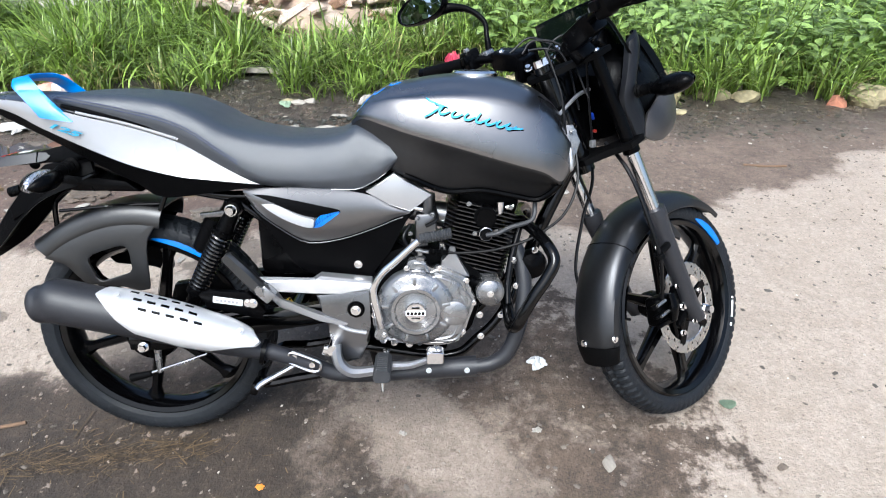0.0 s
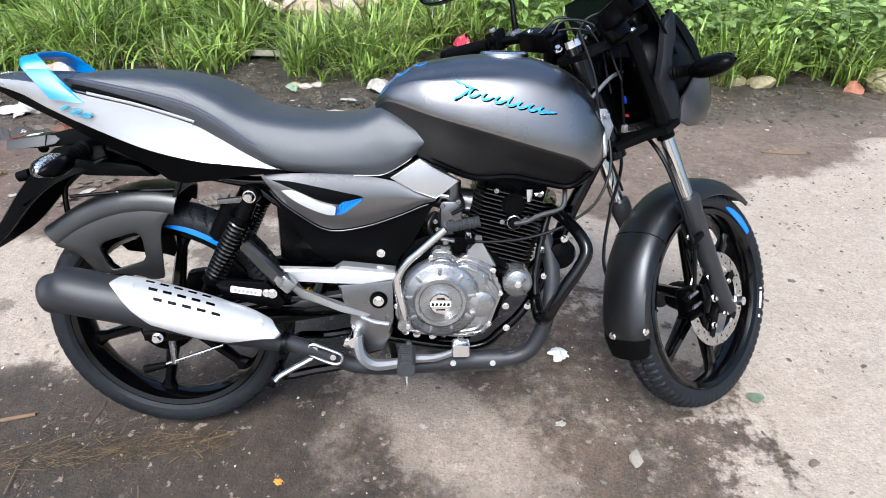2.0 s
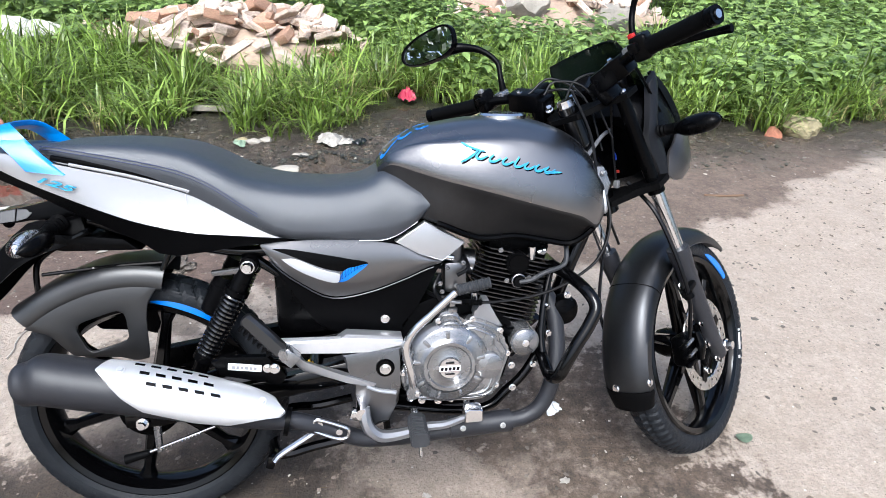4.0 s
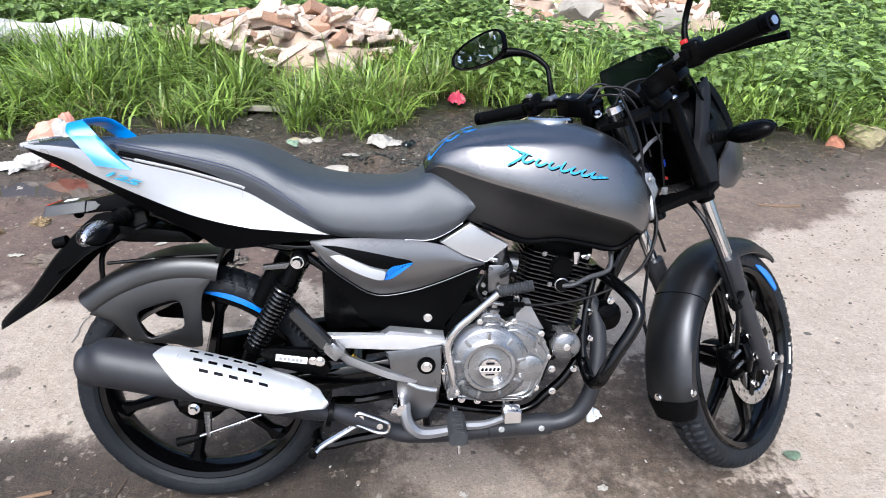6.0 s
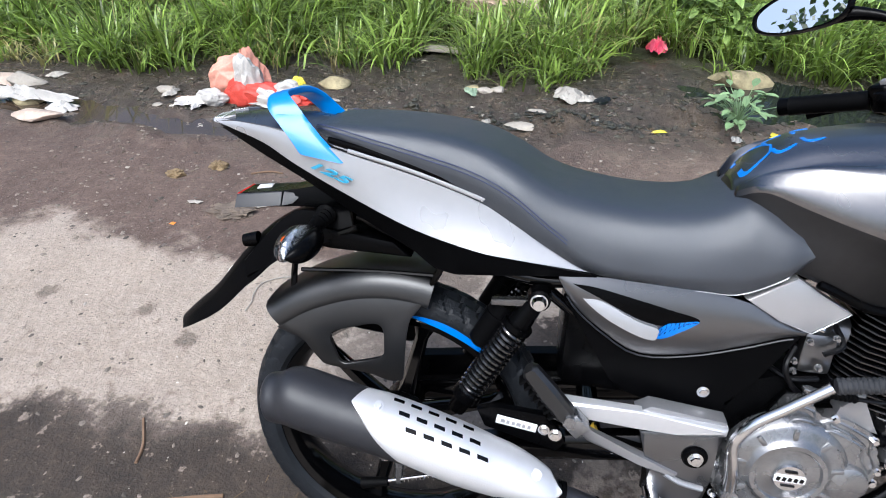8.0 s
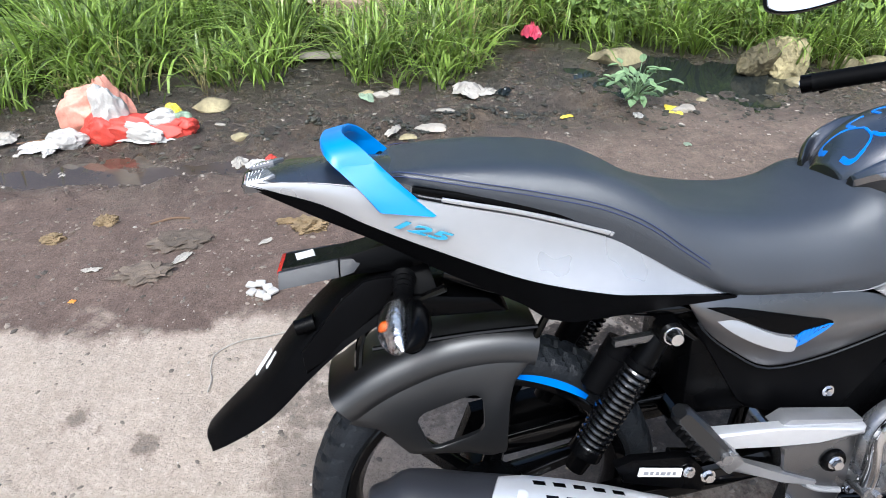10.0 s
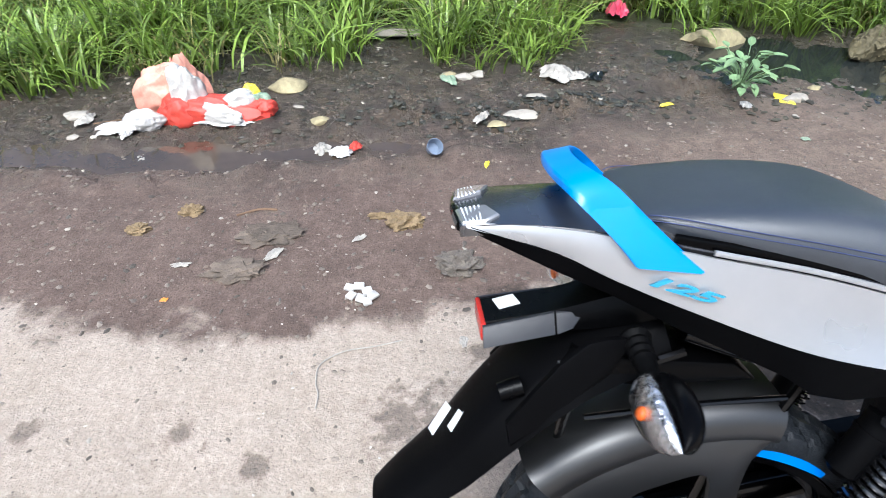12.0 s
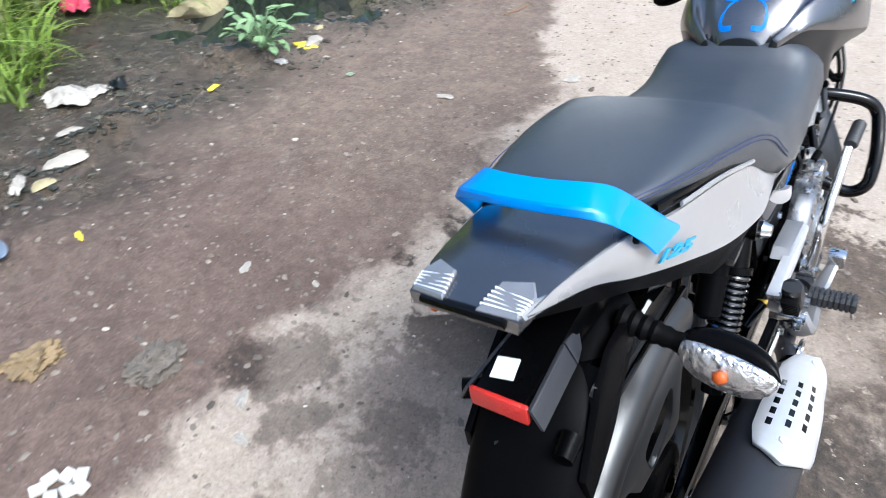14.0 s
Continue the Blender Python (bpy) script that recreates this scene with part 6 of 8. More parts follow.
# handlebar halves, grips, switches, levers, mirrors
for s in (-1, 1):
    bm = bmesh.new()
    tube(bm, [(-0.075, s * 0.06, 0.735), (-0.070, s * 0.11, 0.760), (-0.080, s * 0.16, 0.785), (-0.10, s * 0.22, 0.798), (-0.128, s * 0.365, 0.816)], 0.0115, 12, 6)
    bar = part("handlebar", bm, PLASTIC, bike, "black handlebar", FORK)
    g0, g1 = V(-0.104, s * 0.235, 0.800), V(-0.131, s * 0.360, 0.816)
    bm = bmesh.new()
    n = 18
    tube(bm, [g0.lerp(g1, k / n) for k in range(n + 1)], [0.0185] + [0.0165, 0.0172] * 8 + [0.0165, 0.018], 16, 1)
    part("grip", bm, SOFT, bar, "black rubber grip", FORK)
    bm = bmesh.new()
    e = (g1 - g0).normalized()
    rod(bm, g1 + e * 0.001, g1 + e * 0.018, 0.0165, 0.0175, 18)
    rod(bm, g1 + e * 0.018, g1 + e * 0.0195, 0.010, 0.010, 14)
    part("bar_end", bm, PLASTIC, bar, xf=FORK)
    bm = bmesh.new()
    rod(bm, g1 + e * 0.0195, g1 + e * 0.0212, 0.008, seg=14)
    part("bar_end_screw", bm, CHROME, bar, xf=FORK)
    bm = bmesh.new()
    box(bm, (0.044, 0.036, 0.050), pose(-0.097, s * 0.213, 0.802, 0, 0, -s * 10), 0.008, 3)
    box(bm, (0.020, 0.020, 0.020), pose(-0.120, s * 0.208, 0.808), 0.004)
    sw = part("switch_block", bm, PLASTIC, bar, "black switch block", FORK)
    bm = bmesh.new()
    box(bm, (0.012, 0.012, 0.010), pose(-0.108, s * 0.205, 0.829), 0.002)
    part("switch_button", bm, RED if s < 0 else STEELGREY, sw, xf=FORK)
    bm = bmesh.new()
    box(bm, (0.05, 0.085, 0.045), pose(-0.066, s * 0.118, 0.765, s * 18, 0, 0), 0.006, 2)
    box(bm, (0.055, 0.03, 0.06), pose(-0.062, s * 0.085, 0.735, s * 25, 0, 0), 0.006, 2)
    part("bar_clamp", bm, PLASTIC, bar, "black handlebar clamp", FORK)
    if s > 0:
        bm = bmesh.new()
        box(bm, (0.072, 0.030, 0.068), pose(-0.012, 0.122, 0.745, 10, 0, 0), 0.007, 3)
        part("reservoir_box", bm, TEXTURED, bar, "black square box beside the clamp", FORK)
    for k in range(3):
        bolt("clamp_bolt", bar, FORK @ V(-0.075 + 0.018 * k, s * (0.125 - 0.02 * k), 0.788 - 0.012 * k), FORK.to_3x3() @ V(-0.3, 0, 1), 0.006, 0.008)
    bm = bmesh.new()
    tube(bm, [(-0.070, s * 0.175, 0.792), (-0.055, s * 0.20, 0.790), (-0.056, s * 0.26, 0.782), (-0.070, s * 0.34, 0.778), (-0.078, s * 0.372, 0.777)], [0.012, 0.010, 0.008, 0.007, 0.0085], 10, 6, 0.6)
    part("lever", bm, PLASTIC, bar, "black hand lever", FORK)
    bm = bmesh.new()
    box(bm, (0.030, 0.030, 0.022), pose(-0.075, s * 0.178, 0.797), 0.004)
    part("lever_perch", bm, ALLOY, bar, xf=FORK)
    bm = bmesh.new()
    tube(bm, [(-0.062, s * 0.182, 0.795), (-0.050, s * 0.180, 0.835), (-0.030, s * 0.188, 0.872), (-0.030, s * 0.220, 0.912), (-0.042, s * 0.258, 0.936), (-0.060, s * 0.290, 0.948)], [0.010, 0.0065, 0.0062, 0.0075, 0.011, 0.016], 10, 6)
    stem = part("mirror", bm, PLASTIC, bike, "black oval rear view mirror", FORK)
    mc = pose(-0.070, s * 0.340, 0.972) @ pose(0, 0, 0, 0, MIRROR_TILT, 0) @ pose(0, 0, 0, 0, 0, s * MIRROR_TURN) @ pose(0, 0, 0, s * -6, 0, 0)
    def oval(k, x):
        return [mc @ V(x, s * 0.084 * k * math.copysign(abs(math.cos(a)) ** 0.8, math.cos(a)) * (1.0), 0.039 * k * math.copysign(abs(math.sin(a)) ** 0.75, math.sin(a)) * (1 - 0.22 * math.cos(a))) for a in np.linspace(0, 2 * math.pi, 37)[:-1]]
    bm = bmesh.new()
    skin(bm, [oval(0.90, -0.004), oval(0.93, -0.010), oval(1.0, -0.010), oval(1.03, 0.0), oval(0.95, 0.014), oval(0.7, 0.024), oval(0.3, 0.028)])
    part("mirror_shell", bm, PLASTIC, stem, xf=FORK)
    bm = bmesh.new()
    skin(bm, [oval(0.92, -0.0065), oval(0.92, -0.003)])
    part("mirror_glass", bm, MIRROR, stem, "mirror glass", FORK, smooth=False)

# ---- ground: one sheet to the horizon ----
def nz(x, y, s, o=0.0):
    return noise.noise(Vector((x * s + o, y * s - o, 1.7 + o)))


def ground_z(x, y):
    """Height of the ground: nearly level lane, rutted wet verge, low bank behind."""
    z = 0.004 * nz(x, y, 2.1) + 0.0025 * nz(x, y, 9.0, 3)
    v = min(max((y - 1.35) / 0.5, 0), 1)
    z += v * (0.016 * nz(x, y, 2.6, 7) + 0.012 * nz(x, y, 7.5, 2) + 0.006 * nz(x, y, 19, 5))
    z += v * (0.010 * nz(x, y, 13, 8) + 0.005 * nz(x, y, 23, 4))
    z -= 0.030 * math.exp(-((y - 1.88 - 0.05 * math.sin(x * 2) - 0.06 * nz(x, y, 3.3, 1)) / 0.085) ** 2) * (1 / (1 + math.exp((x + 0.35) / 0.12)))
    z -= 0.040 * math.exp(-((y - 2.50) / 0.30) ** 2 - ((x - 1.75) / 0.62) ** 2)
    z += (0.065 + 0.05 * nz(x, y, 14, 6)) * math.exp(-((y - 2.32 + 0.55 * (x - 0.9)) / 0.07) ** 2 - ((x - 0.98) / 0.28) ** 2)
    bend = y - 0.05 * math.sin(x * 2) - 0.05 * nz(x, y, 3.3, 1)
    z += (0.020 + 0.045 * nz(x, y, 11, 9)) * math.exp(-((bend - 1.72) / 0.05) ** 2) / (1 + math.exp((x - 0.2) / 0.15))
    z += (0.030 + 0.090 * nz(x, y, 10, 12)) * math.exp(-((bend - 2.08) / 0.08) ** 2) / (1 + math.exp((abs(x) - 0.75) / 0.1))
    z -= 0.016 * math.exp(-((bend - 1.90 - 0.16 * (x + 0.3)) / 0.06) ** 2) / (1 + math.exp((abs(x - 0.3) - 0.7) / 0.12))
    if y > 2.9:
        z += 0.022 * (y - 2.9) ** 1.3 * min(1, (y - 2.9) / 2) if y < 14 else 0.022 * 11.1**1.3
        z += 0.10 * nz(x, y, 0.6, 4) * min(1, (y - 2.9))
    return z


def axis_steps(a, b, step, far):
    mid = list(np.arange(a, b, step))
    lo, hi, d = [a], [mid[-1]], step
    while hi[-1] < far:
        d *= 1.35
        lo.append(lo[-1] - d), hi.append(hi[-1] + d)
    return lo[:0:-1] + mid + hi[1:]


gx, gy = axis_steps(-3.0, 4.4, 0.026, 600), axis_steps(-1.0, 3.6, 0.026, 600)
verts = [(x, y, ground_z(x, y) if abs(x) < 40 and abs(y) < 40 else (0.0 if y < 14 else 1.0)) for y in gy for x in gx]
W = len(gx)
faces = [(j * W + i, j * W + i + 1, j * W + W + i + 1, j * W + W + i) for j in range(len(gy) - 1) for i in range(W - 1)]
me = bpy.data.meshes.new("ground")
me.from_pydata(verts, [], faces)
me.polygons.foreach_set("use_smooth", [True] * len(me.polygons))


def ground_material():
    """Damp brown dirt, a dry pale worn lane, wet dark verge."""
    m = bpy.data.materials.new("dirt lane")
    m.use_nodes = True
    n, l = m.node_tree.nodes, m.node_tree.links
    b = n["Principled BSDF"]
    co = n.new("ShaderNodeNewGeometry")
    sep = n.new("ShaderNodeSeparateXYZ")
    l.new(co.outputs["Position"], sep.inputs[0])
    def op(kind, *a):
        x = n.new("ShaderNodeMath")
        x.operation = kind
        for i, v in enumerate(a):
            if isinstance(v, (int, float)):
                x.inputs[i].default_value = v
            else:
                l.new(v, x.inputs[i])
        return x.outputs[0]
    def tex(s, d=5, rough=0.55, dist=0.0):
        t = n.new("ShaderNodeTexNoise")
        t.inputs["Scale"].default_value, t.inputs["Detail"].default_value, t.inputs["Roughness"].default_value, t.inputs["Distortion"].default_value = s, d, rough, dist
        l.new(co.outputs["Position"], t.inputs["Vector"])
        return op("SUBTRACT", t.outputs["Fac"], 0.5)
    def step(v, a, z):
        r = n.new("ShaderNodeMapRange")
        r.interpolation_type = "SMOOTHSTEP"
        r.inputs["From Min"].default_value, r.inputs["From Max"].default_value = a, z
        l.new(v, r.inputs["Value"])
        return r.outputs["Result"]
    x, y = sep.outputs["X"], sep.outputs["Y"]
    big, mid, fine, grit = tex(1.6, 6), tex(6, 6, 0.6, 0.4), tex(28, 5, 0.65), tex(150, 4, 0.7)
    wob = op("ADD", op("MULTIPLY", big, 0.7), op("MULTIPLY", mid, 0.5))
    edge = op("ADD", 0.93, op("MULTIPLY", op("MAXIMUM", op("SUBTRACT", x, 1.55), 0), 0.52))
    lane = step(op("ADD", op("SUBTRACT", edge, y), op("MULTIPLY", wob, 0.75)), -0.05, 0.07)
    # damp patch and painted shade beneath and in front of the parked machine
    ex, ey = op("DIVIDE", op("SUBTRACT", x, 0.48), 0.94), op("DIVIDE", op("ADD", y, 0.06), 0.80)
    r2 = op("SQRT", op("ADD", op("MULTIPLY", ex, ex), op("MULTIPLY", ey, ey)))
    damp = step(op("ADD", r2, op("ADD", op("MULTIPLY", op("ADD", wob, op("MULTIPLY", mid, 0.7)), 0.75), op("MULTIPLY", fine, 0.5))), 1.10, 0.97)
    # second damp patch on the dirt beyond the rear wheel
    fx2, fy2 = op("DIVIDE", op("ADD", x, 0.60), 0.88), op("DIVIDE", op("ADD", y, 0.33), 0.60)
    r3 = op("SQRT", op("ADD", op("MULTIPLY", fx2, fx2), op("MULTIPLY", fy2, fy2)))
    damp = op("MAXIMUM", damp, step(op("ADD", r3, op("ADD", op("MULTIPLY", wob, 0.8), op("MULTIPLY", fine, 0.5))), 1.08, 0.95))
    # drier streak across the damp patch
    ux, uy = op("SUBTRACT", x, 0.775), op("ADD", y, 0.075)
    ua = op("DIVIDE", op("SUBTRACT", op("MULTIPLY", ux, 0.686), op("MULTIPLY", uy, 0.728)), 0.36)
    ub = op("DIVIDE", op("ADD", op("MULTIPLY", ux, 0.728), op("MULTIPLY", uy, 0.686)), 0.15)
    ur = op("SQRT", op("ADD", op("MULTIPLY", ua, ua), op("MULTIPLY", ub, ub)))
    streak = step(op("ADD", ur, op("ADD", op("MULTIPLY", op("ADD", wob, mid), 1.5), op("MULTIPLY", fine, 1.3))), 1.22, 0.72)
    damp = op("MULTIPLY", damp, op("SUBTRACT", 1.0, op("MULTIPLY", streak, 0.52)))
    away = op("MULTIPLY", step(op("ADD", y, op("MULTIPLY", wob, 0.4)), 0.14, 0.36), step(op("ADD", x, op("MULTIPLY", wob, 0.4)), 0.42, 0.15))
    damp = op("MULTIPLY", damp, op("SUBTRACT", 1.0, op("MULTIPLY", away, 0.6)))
    spots = op("MULTIPLY", step(op("ADD", tex(11, 5, 0.6, 0.6), op("MULTIPLY", big, 0.5)), 0.19, 0.27), 0.7)
    for bx, by, br in ((0.04, 0.86, 0.13), (-0.06, 0.74, 0.08), (-0.29, 0.56, 0.10), (0.04, 0.53, 0.11), (-0.83, 0.57, 0.035), (-0.65, 0.48, 0.03), (-1.18, 0.62, 0.03)):
        dx, dy = op("SUBTRACT", x, bx), op("SUBTRACT", y, by)
        rr = op("DIVIDE", op("SQRT", op("ADD", op("MULTIPLY", dx, dx), op("MULTIPLY", dy, dy))), br)
        blot = step(op("ADD", rr, op("ADD", op("MULTIPLY", mid, 2.2), op("MULTIPLY", fine, 2.2))), 1.25, 0.60)
        damp = op("MAXIMUM", damp, op("MULTIPLY", blot, 0.62))
    mott = op("MULTIPLY", step(op("ADD", tex(3.4, 6, 0.62, 0.7), op("MULTIPLY", fine, 0.45)), -0.02, 0.24), step(op("ADD", x, op("MULTIPLY", wob, 0.6)), 0.25, 0.75))
    damp = op("MULTIPLY", damp, op("SUBTRACT", 1.0, op("MULTIPLY", mott, 0.42)))
    flecks = step(op("ADD", tex(15, 5, 0.65), op("MULTIPLY", fine, 0.5)), 0.13, 0.20)
    damp = op("MULTIPLY", damp, op("SUBTRACT", 1.0, op("MULTIPLY", flecks, 0.55)))
    pale = op("MULTIPLY", op("MULTIPLY", lane, op("SUBTRACT", 1.0, op("MULTIPLY", damp, 0.97))), op("SUBTRACT", 1.0, op("MULTIPLY", spots, 0.75)))
    muddy = step(op("ADD", x, op("MULTIPLY", wob, 0.8)), 1.0, 0.2)
    wet = step(op("ADD", op("SUBTRACT", y, op("SUBTRACT", 1.75, op("MULTIPLY", muddy, 0.28))), op("MULTIPLY", wob, 1.3)), 0.0, 0.55)
    pool = op("MULTIPLY", step(sep.outputs["Z"], -0.012, -0.022), step(y, 1.5, 1.7))
    def ramp(f, lo, hi):
        mx = n.new("ShaderNodeMix")
        mx.data_type = "RGBA"
        l.new(f, mx.inputs["Factor"])
        for s, v in (("A", lo), ("B", hi)):
            k = mx.inputs[6 if s == "A" else 7]
            if isinstance(v, tuple):
                k.default_value = (*v, 1)
            else:
                l.new(v, k)
        return mx.outputs[2]
    tone = step(op("ADD", op("ADD", op("MULTIPLY", mid, 0.8), fine), op("MULTIPLY", grit, 0.9)), -0.33, 0.36)
    dry = ramp(tone, (0.102, 0.073, 0.054), (0.212, 0.158, 0.120))
    gravel_soil = ramp(tone, (0.078, 0.059, 0.043), (0.20, 0.157, 0.117))
    dry = ramp(muddy, dry, ramp(tone, (0.080, 0.0535, 0.041), (0.168, 0.117, 0.091)))
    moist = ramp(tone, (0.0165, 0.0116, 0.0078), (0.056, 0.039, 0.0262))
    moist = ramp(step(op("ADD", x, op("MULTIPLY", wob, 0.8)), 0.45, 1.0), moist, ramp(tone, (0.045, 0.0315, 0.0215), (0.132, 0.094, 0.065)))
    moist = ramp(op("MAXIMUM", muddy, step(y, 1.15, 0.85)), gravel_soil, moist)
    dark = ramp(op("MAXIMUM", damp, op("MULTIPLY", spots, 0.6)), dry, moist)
    light = ramp(step(op("ADD", op("ADD", mid, fine), op("MULTIPLY", grit, 1.3)), -0.45, 0.45), (0.328, 0.268, 0.212), (0.418, 0.350, 0.286))
    soil = ramp(pale, dark, light)
    black = ramp(step(op("ADD", mid, op("MULTIPLY", fine, 0.8)), -0.25, 0.3), (0.022, 0.019, 0.0125), (0.092, 0.074, 0.050))
    edge_mud = step(op("ADD", y, op("MULTIPLY", wob, 0.9)), 2.15, 2.55)
    soil = ramp(op("MAXIMUM", op("MULTIPLY", wet, 0.72), op("MULTIPLY", edge_mud, 0.95)), soil, black)
    green = ramp(step(op("ADD", y, op("MULTIPLY", wob, 1.2)), 2.7, 3.4), soil, (0.03, 0.036, 0.012))
    speck = step(op("ADD", grit, op("MULTIPLY", fine, 0.5)), 0.17, 0.23)
    vor = n.new("ShaderNodeTexVoronoi")
    vor.inputs["Scale"].default_value = 85
    l.new(co.outputs["Position"], vor.inputs["Vector"])
    cell = n.new("ShaderNodeSeparateColor")
    l.new(vor.outputs["Color"], cell.inputs[0])
    grain = op("MULTIPLY", op("ADD", 0.90, op("MULTIPLY", cell.outputs[0], 0.16)), op("ADD", 0.89, op("MULTIPLY", step(vor.outputs["Distance"], 0.62, 0.30), 0.09)))
    pits = step(op("ADD", tex(75, 3, 0.6), op("MULTIPLY", grit, 0.4)), -0.20, -0.15)
    grain = op("MULTIPLY", grain, op("ADD", 0.74, op("MULTIPLY", pits, 0.26)))
    sc = n.new("ShaderNodeVectorMath")
    sc.operation = "SCALE"
    l.new(green, sc.inputs[0]), l.new(grain, sc.inputs[3])
    green = sc.outputs[0]
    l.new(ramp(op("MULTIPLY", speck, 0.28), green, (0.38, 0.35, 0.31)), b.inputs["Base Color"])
    damp_all = op("MAXIMUM", op("MULTIPLY", wet, op("ADD", 0.72, op("MULTIPLY", mid, 1.9))), pool)
    l.new(op("SUBTRACT", op("ADD", 0.80, op("MULTIPLY", fine, 0.3)), op("MULTIPLY", damp_all, 0.66)), b.inputs["Roughness"])
    bp1 = n.new("ShaderNodeBump")
    bp1.inputs["Strength"].default_value, bp1.inputs["Distance"].default_value = 0.9, 0.024
    h = op("ADD", op("ADD", op("MULTIPLY", mid, 0.5), op("MULTIPLY", fine, 0.5)), op("MULTIPLY", grit, 0.28))
    h = op("MULTIPLY", h, op("ADD", 0.75, op("MULTIPLY", wet, 0.9)))
    l.new(op("MULTIPLY", h, op("SUBTRACT", 1.0, op("MULTIPLY", pool, 0.97))), bp1.inputs["Height"])
    l.new(bp1.outputs["Normal"], b.inputs["Normal"])
    return m


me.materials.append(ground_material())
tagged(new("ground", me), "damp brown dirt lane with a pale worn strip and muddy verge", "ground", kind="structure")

WATER = mat("muddy water", (0.060, 0.043, 0.029), 0.06, 0, 0.3, 3, 0.03, 9)
bm = bmesh.new()
ring = [bm.verts.new((x, y, -0.0135)) for x, y in ((-3.0, 1.70), (-3.0, 2.06), (-1.2, 2.05), (-0.25, 2.0), (-0.25, 1.74), (-1.2, 1.68))]
bm.faces.new(ring)
tagged(part("puddle", bm, WATER, smooth=False), "shallow muddy puddle in a wheel rut", "puddle", kind="structure")
bm = bmesh.new()
ring = [bm.verts.new((1.72 + 0.95 * math.cos(a), 2.50 + 0.50 * math.sin(a), -0.016)) for a in np.linspace(0, 2 * math.pi, 25)[:-1]]
bm.faces.new(ring)
tagged(part("puddle", bm, mat("dark standing water", (0.016, 0.019, 0.018), 0.06, 0, 0.3, 3, 0.02, 6), smooth=False), "dark standing water at the grass edge", "puddle", kind="structure")

# ---- grass, weeds ----
GRASS = leaf_mat("grass blades", (0.188, 0.268, 0.048), 0.7, 0.28)
DRY = leaf_mat("dry grass", (0.36, 0.32, 0.14), 0.4, 0.3)
WEED = leaf_mat("weed leaves", (0.215, 0.305, 0.085), 0.5, 0.3)
EDGE = [(-8, 2.4), (-2.0, 2.45), (-1.45, 2.50), (-0.80, 2.62), (-0.50, 2.70), (-0.46, 3.35), (-0.16, 3.35), (-0.10, 2.55), (0.18, 2.50), (0.44, 2.62), (0.72, 2.95), (0.95, 3.35), (1.08, 3.05), (1.23, 2.80), (1.50, 2.95), (1.71, 2.85), (2.02, 2.85), (2.25, 2.52), (2.94, 2.53), (3.26, 2.44), (4.1, 2.66), (9, 2.9)]
def grass_edge(x):
    return float(np.interp(x, [a for a, _ in EDGE], [b for _, b in EDGE]))


def blades(name, count, area, height, width, material, rng, label, accept, droop=0.8):
    """Tufts of arching blades, each tuft spread about one root."""
    vs, fs = [], []
    made = 0
    while made < count:
        cx, cy = rng.uniform(*area[:2]), rng.uniform(*area[2:])
        if not accept(cx, cy, rng):
            continue
        tall = height * (0.82 + 0.65 * nz(cx, cy, 1.6, 9)) * rng.uniform(0.6, 1.2)
        for _ in range(rng.randint(9, 20)):
            made += 1
            az = rng.uniform(0, 6.283)
            d = abs(rng.gauss(0, 0.05))
            x, y = cx + d * math.cos(az), cy + d * math.sin(az)
            z = ground_z(x, y) - 0.01
            hh = tall * rng.uniform(0.5, 1.15)
            az += rng.gauss(0, 0.7)
            lean = rng.uniform(0.1, 1.0) ** 0.8 * droop
            dx, dy = math.cos(az), math.sin(az)
            w = width * rng.uniform(0.55, 1.3)
            sx, sy = -dy, dx
            b = len(vs)
            for t, k in ((0, 0.6), (0.3, 1.0), (0.58, 0.9), (0.8, 0.6), (0.93, 0.3)):
                out, up = hh * lean * t**1.7, hh * (t - 0.55 * lean * t**2.6)
                for q in (-1, 1):
                    vs.append((x + dx * out + q * sx * w * k, y + dy * out + q * sy * w * k, z + up))
            vs.append((x + dx * hh * lean, y + dy * hh * lean, z + hh * (1 - 0.60 * lean)))
            fs += [(b + 2 * i, b + 2 * i + 1, b + 2 * i + 3, b + 2 * i + 2) for i in range(4)] + [(b + 8, b + 9, b + 10)]
    me = bpy.data.meshes.new(name)
    me.from_pydata(vs, [], fs)
    me.polygons.foreach_set("use_smooth", [True] * len(me.polygons))
    me.materials.append(material)
    return tagged(new(name, me), label, "grass", kind="stuff")


HEAPS = [(-0.25, 4.22, 1.05, 0.55), (2.9, 5.75, 1.3, 0.8), (-2.5, 4.5, 1.0, 0.5)]
def clear_of_heaps(x, y):
    return all(((x - a) / (c * 1.1)) ** 2 + (min(0, y - b + 0.75) / 0.5 + max(0, y - b) / d) ** 2 > 0.9 for a, b, c, d in HEAPS)


def in_grass(x, y, rng):
    e = grass_edge(x) + 0.10 * nz(x, y, 2.4, 1)
    if y < e:
        return False
    clump = nz(x, y, 3.2, 6)
    near = min(1, (y - e) / 0.35)
    return clump > -0.15 - 0.1 * near or rng.random() < 0.12 + 0.25 * near
def in_far(x, y, rng):
    return clear_of_heaps(x, y) and y > grass_edge(x) + 0.5 and nz(x, y, 1.0, 2) > -0.2


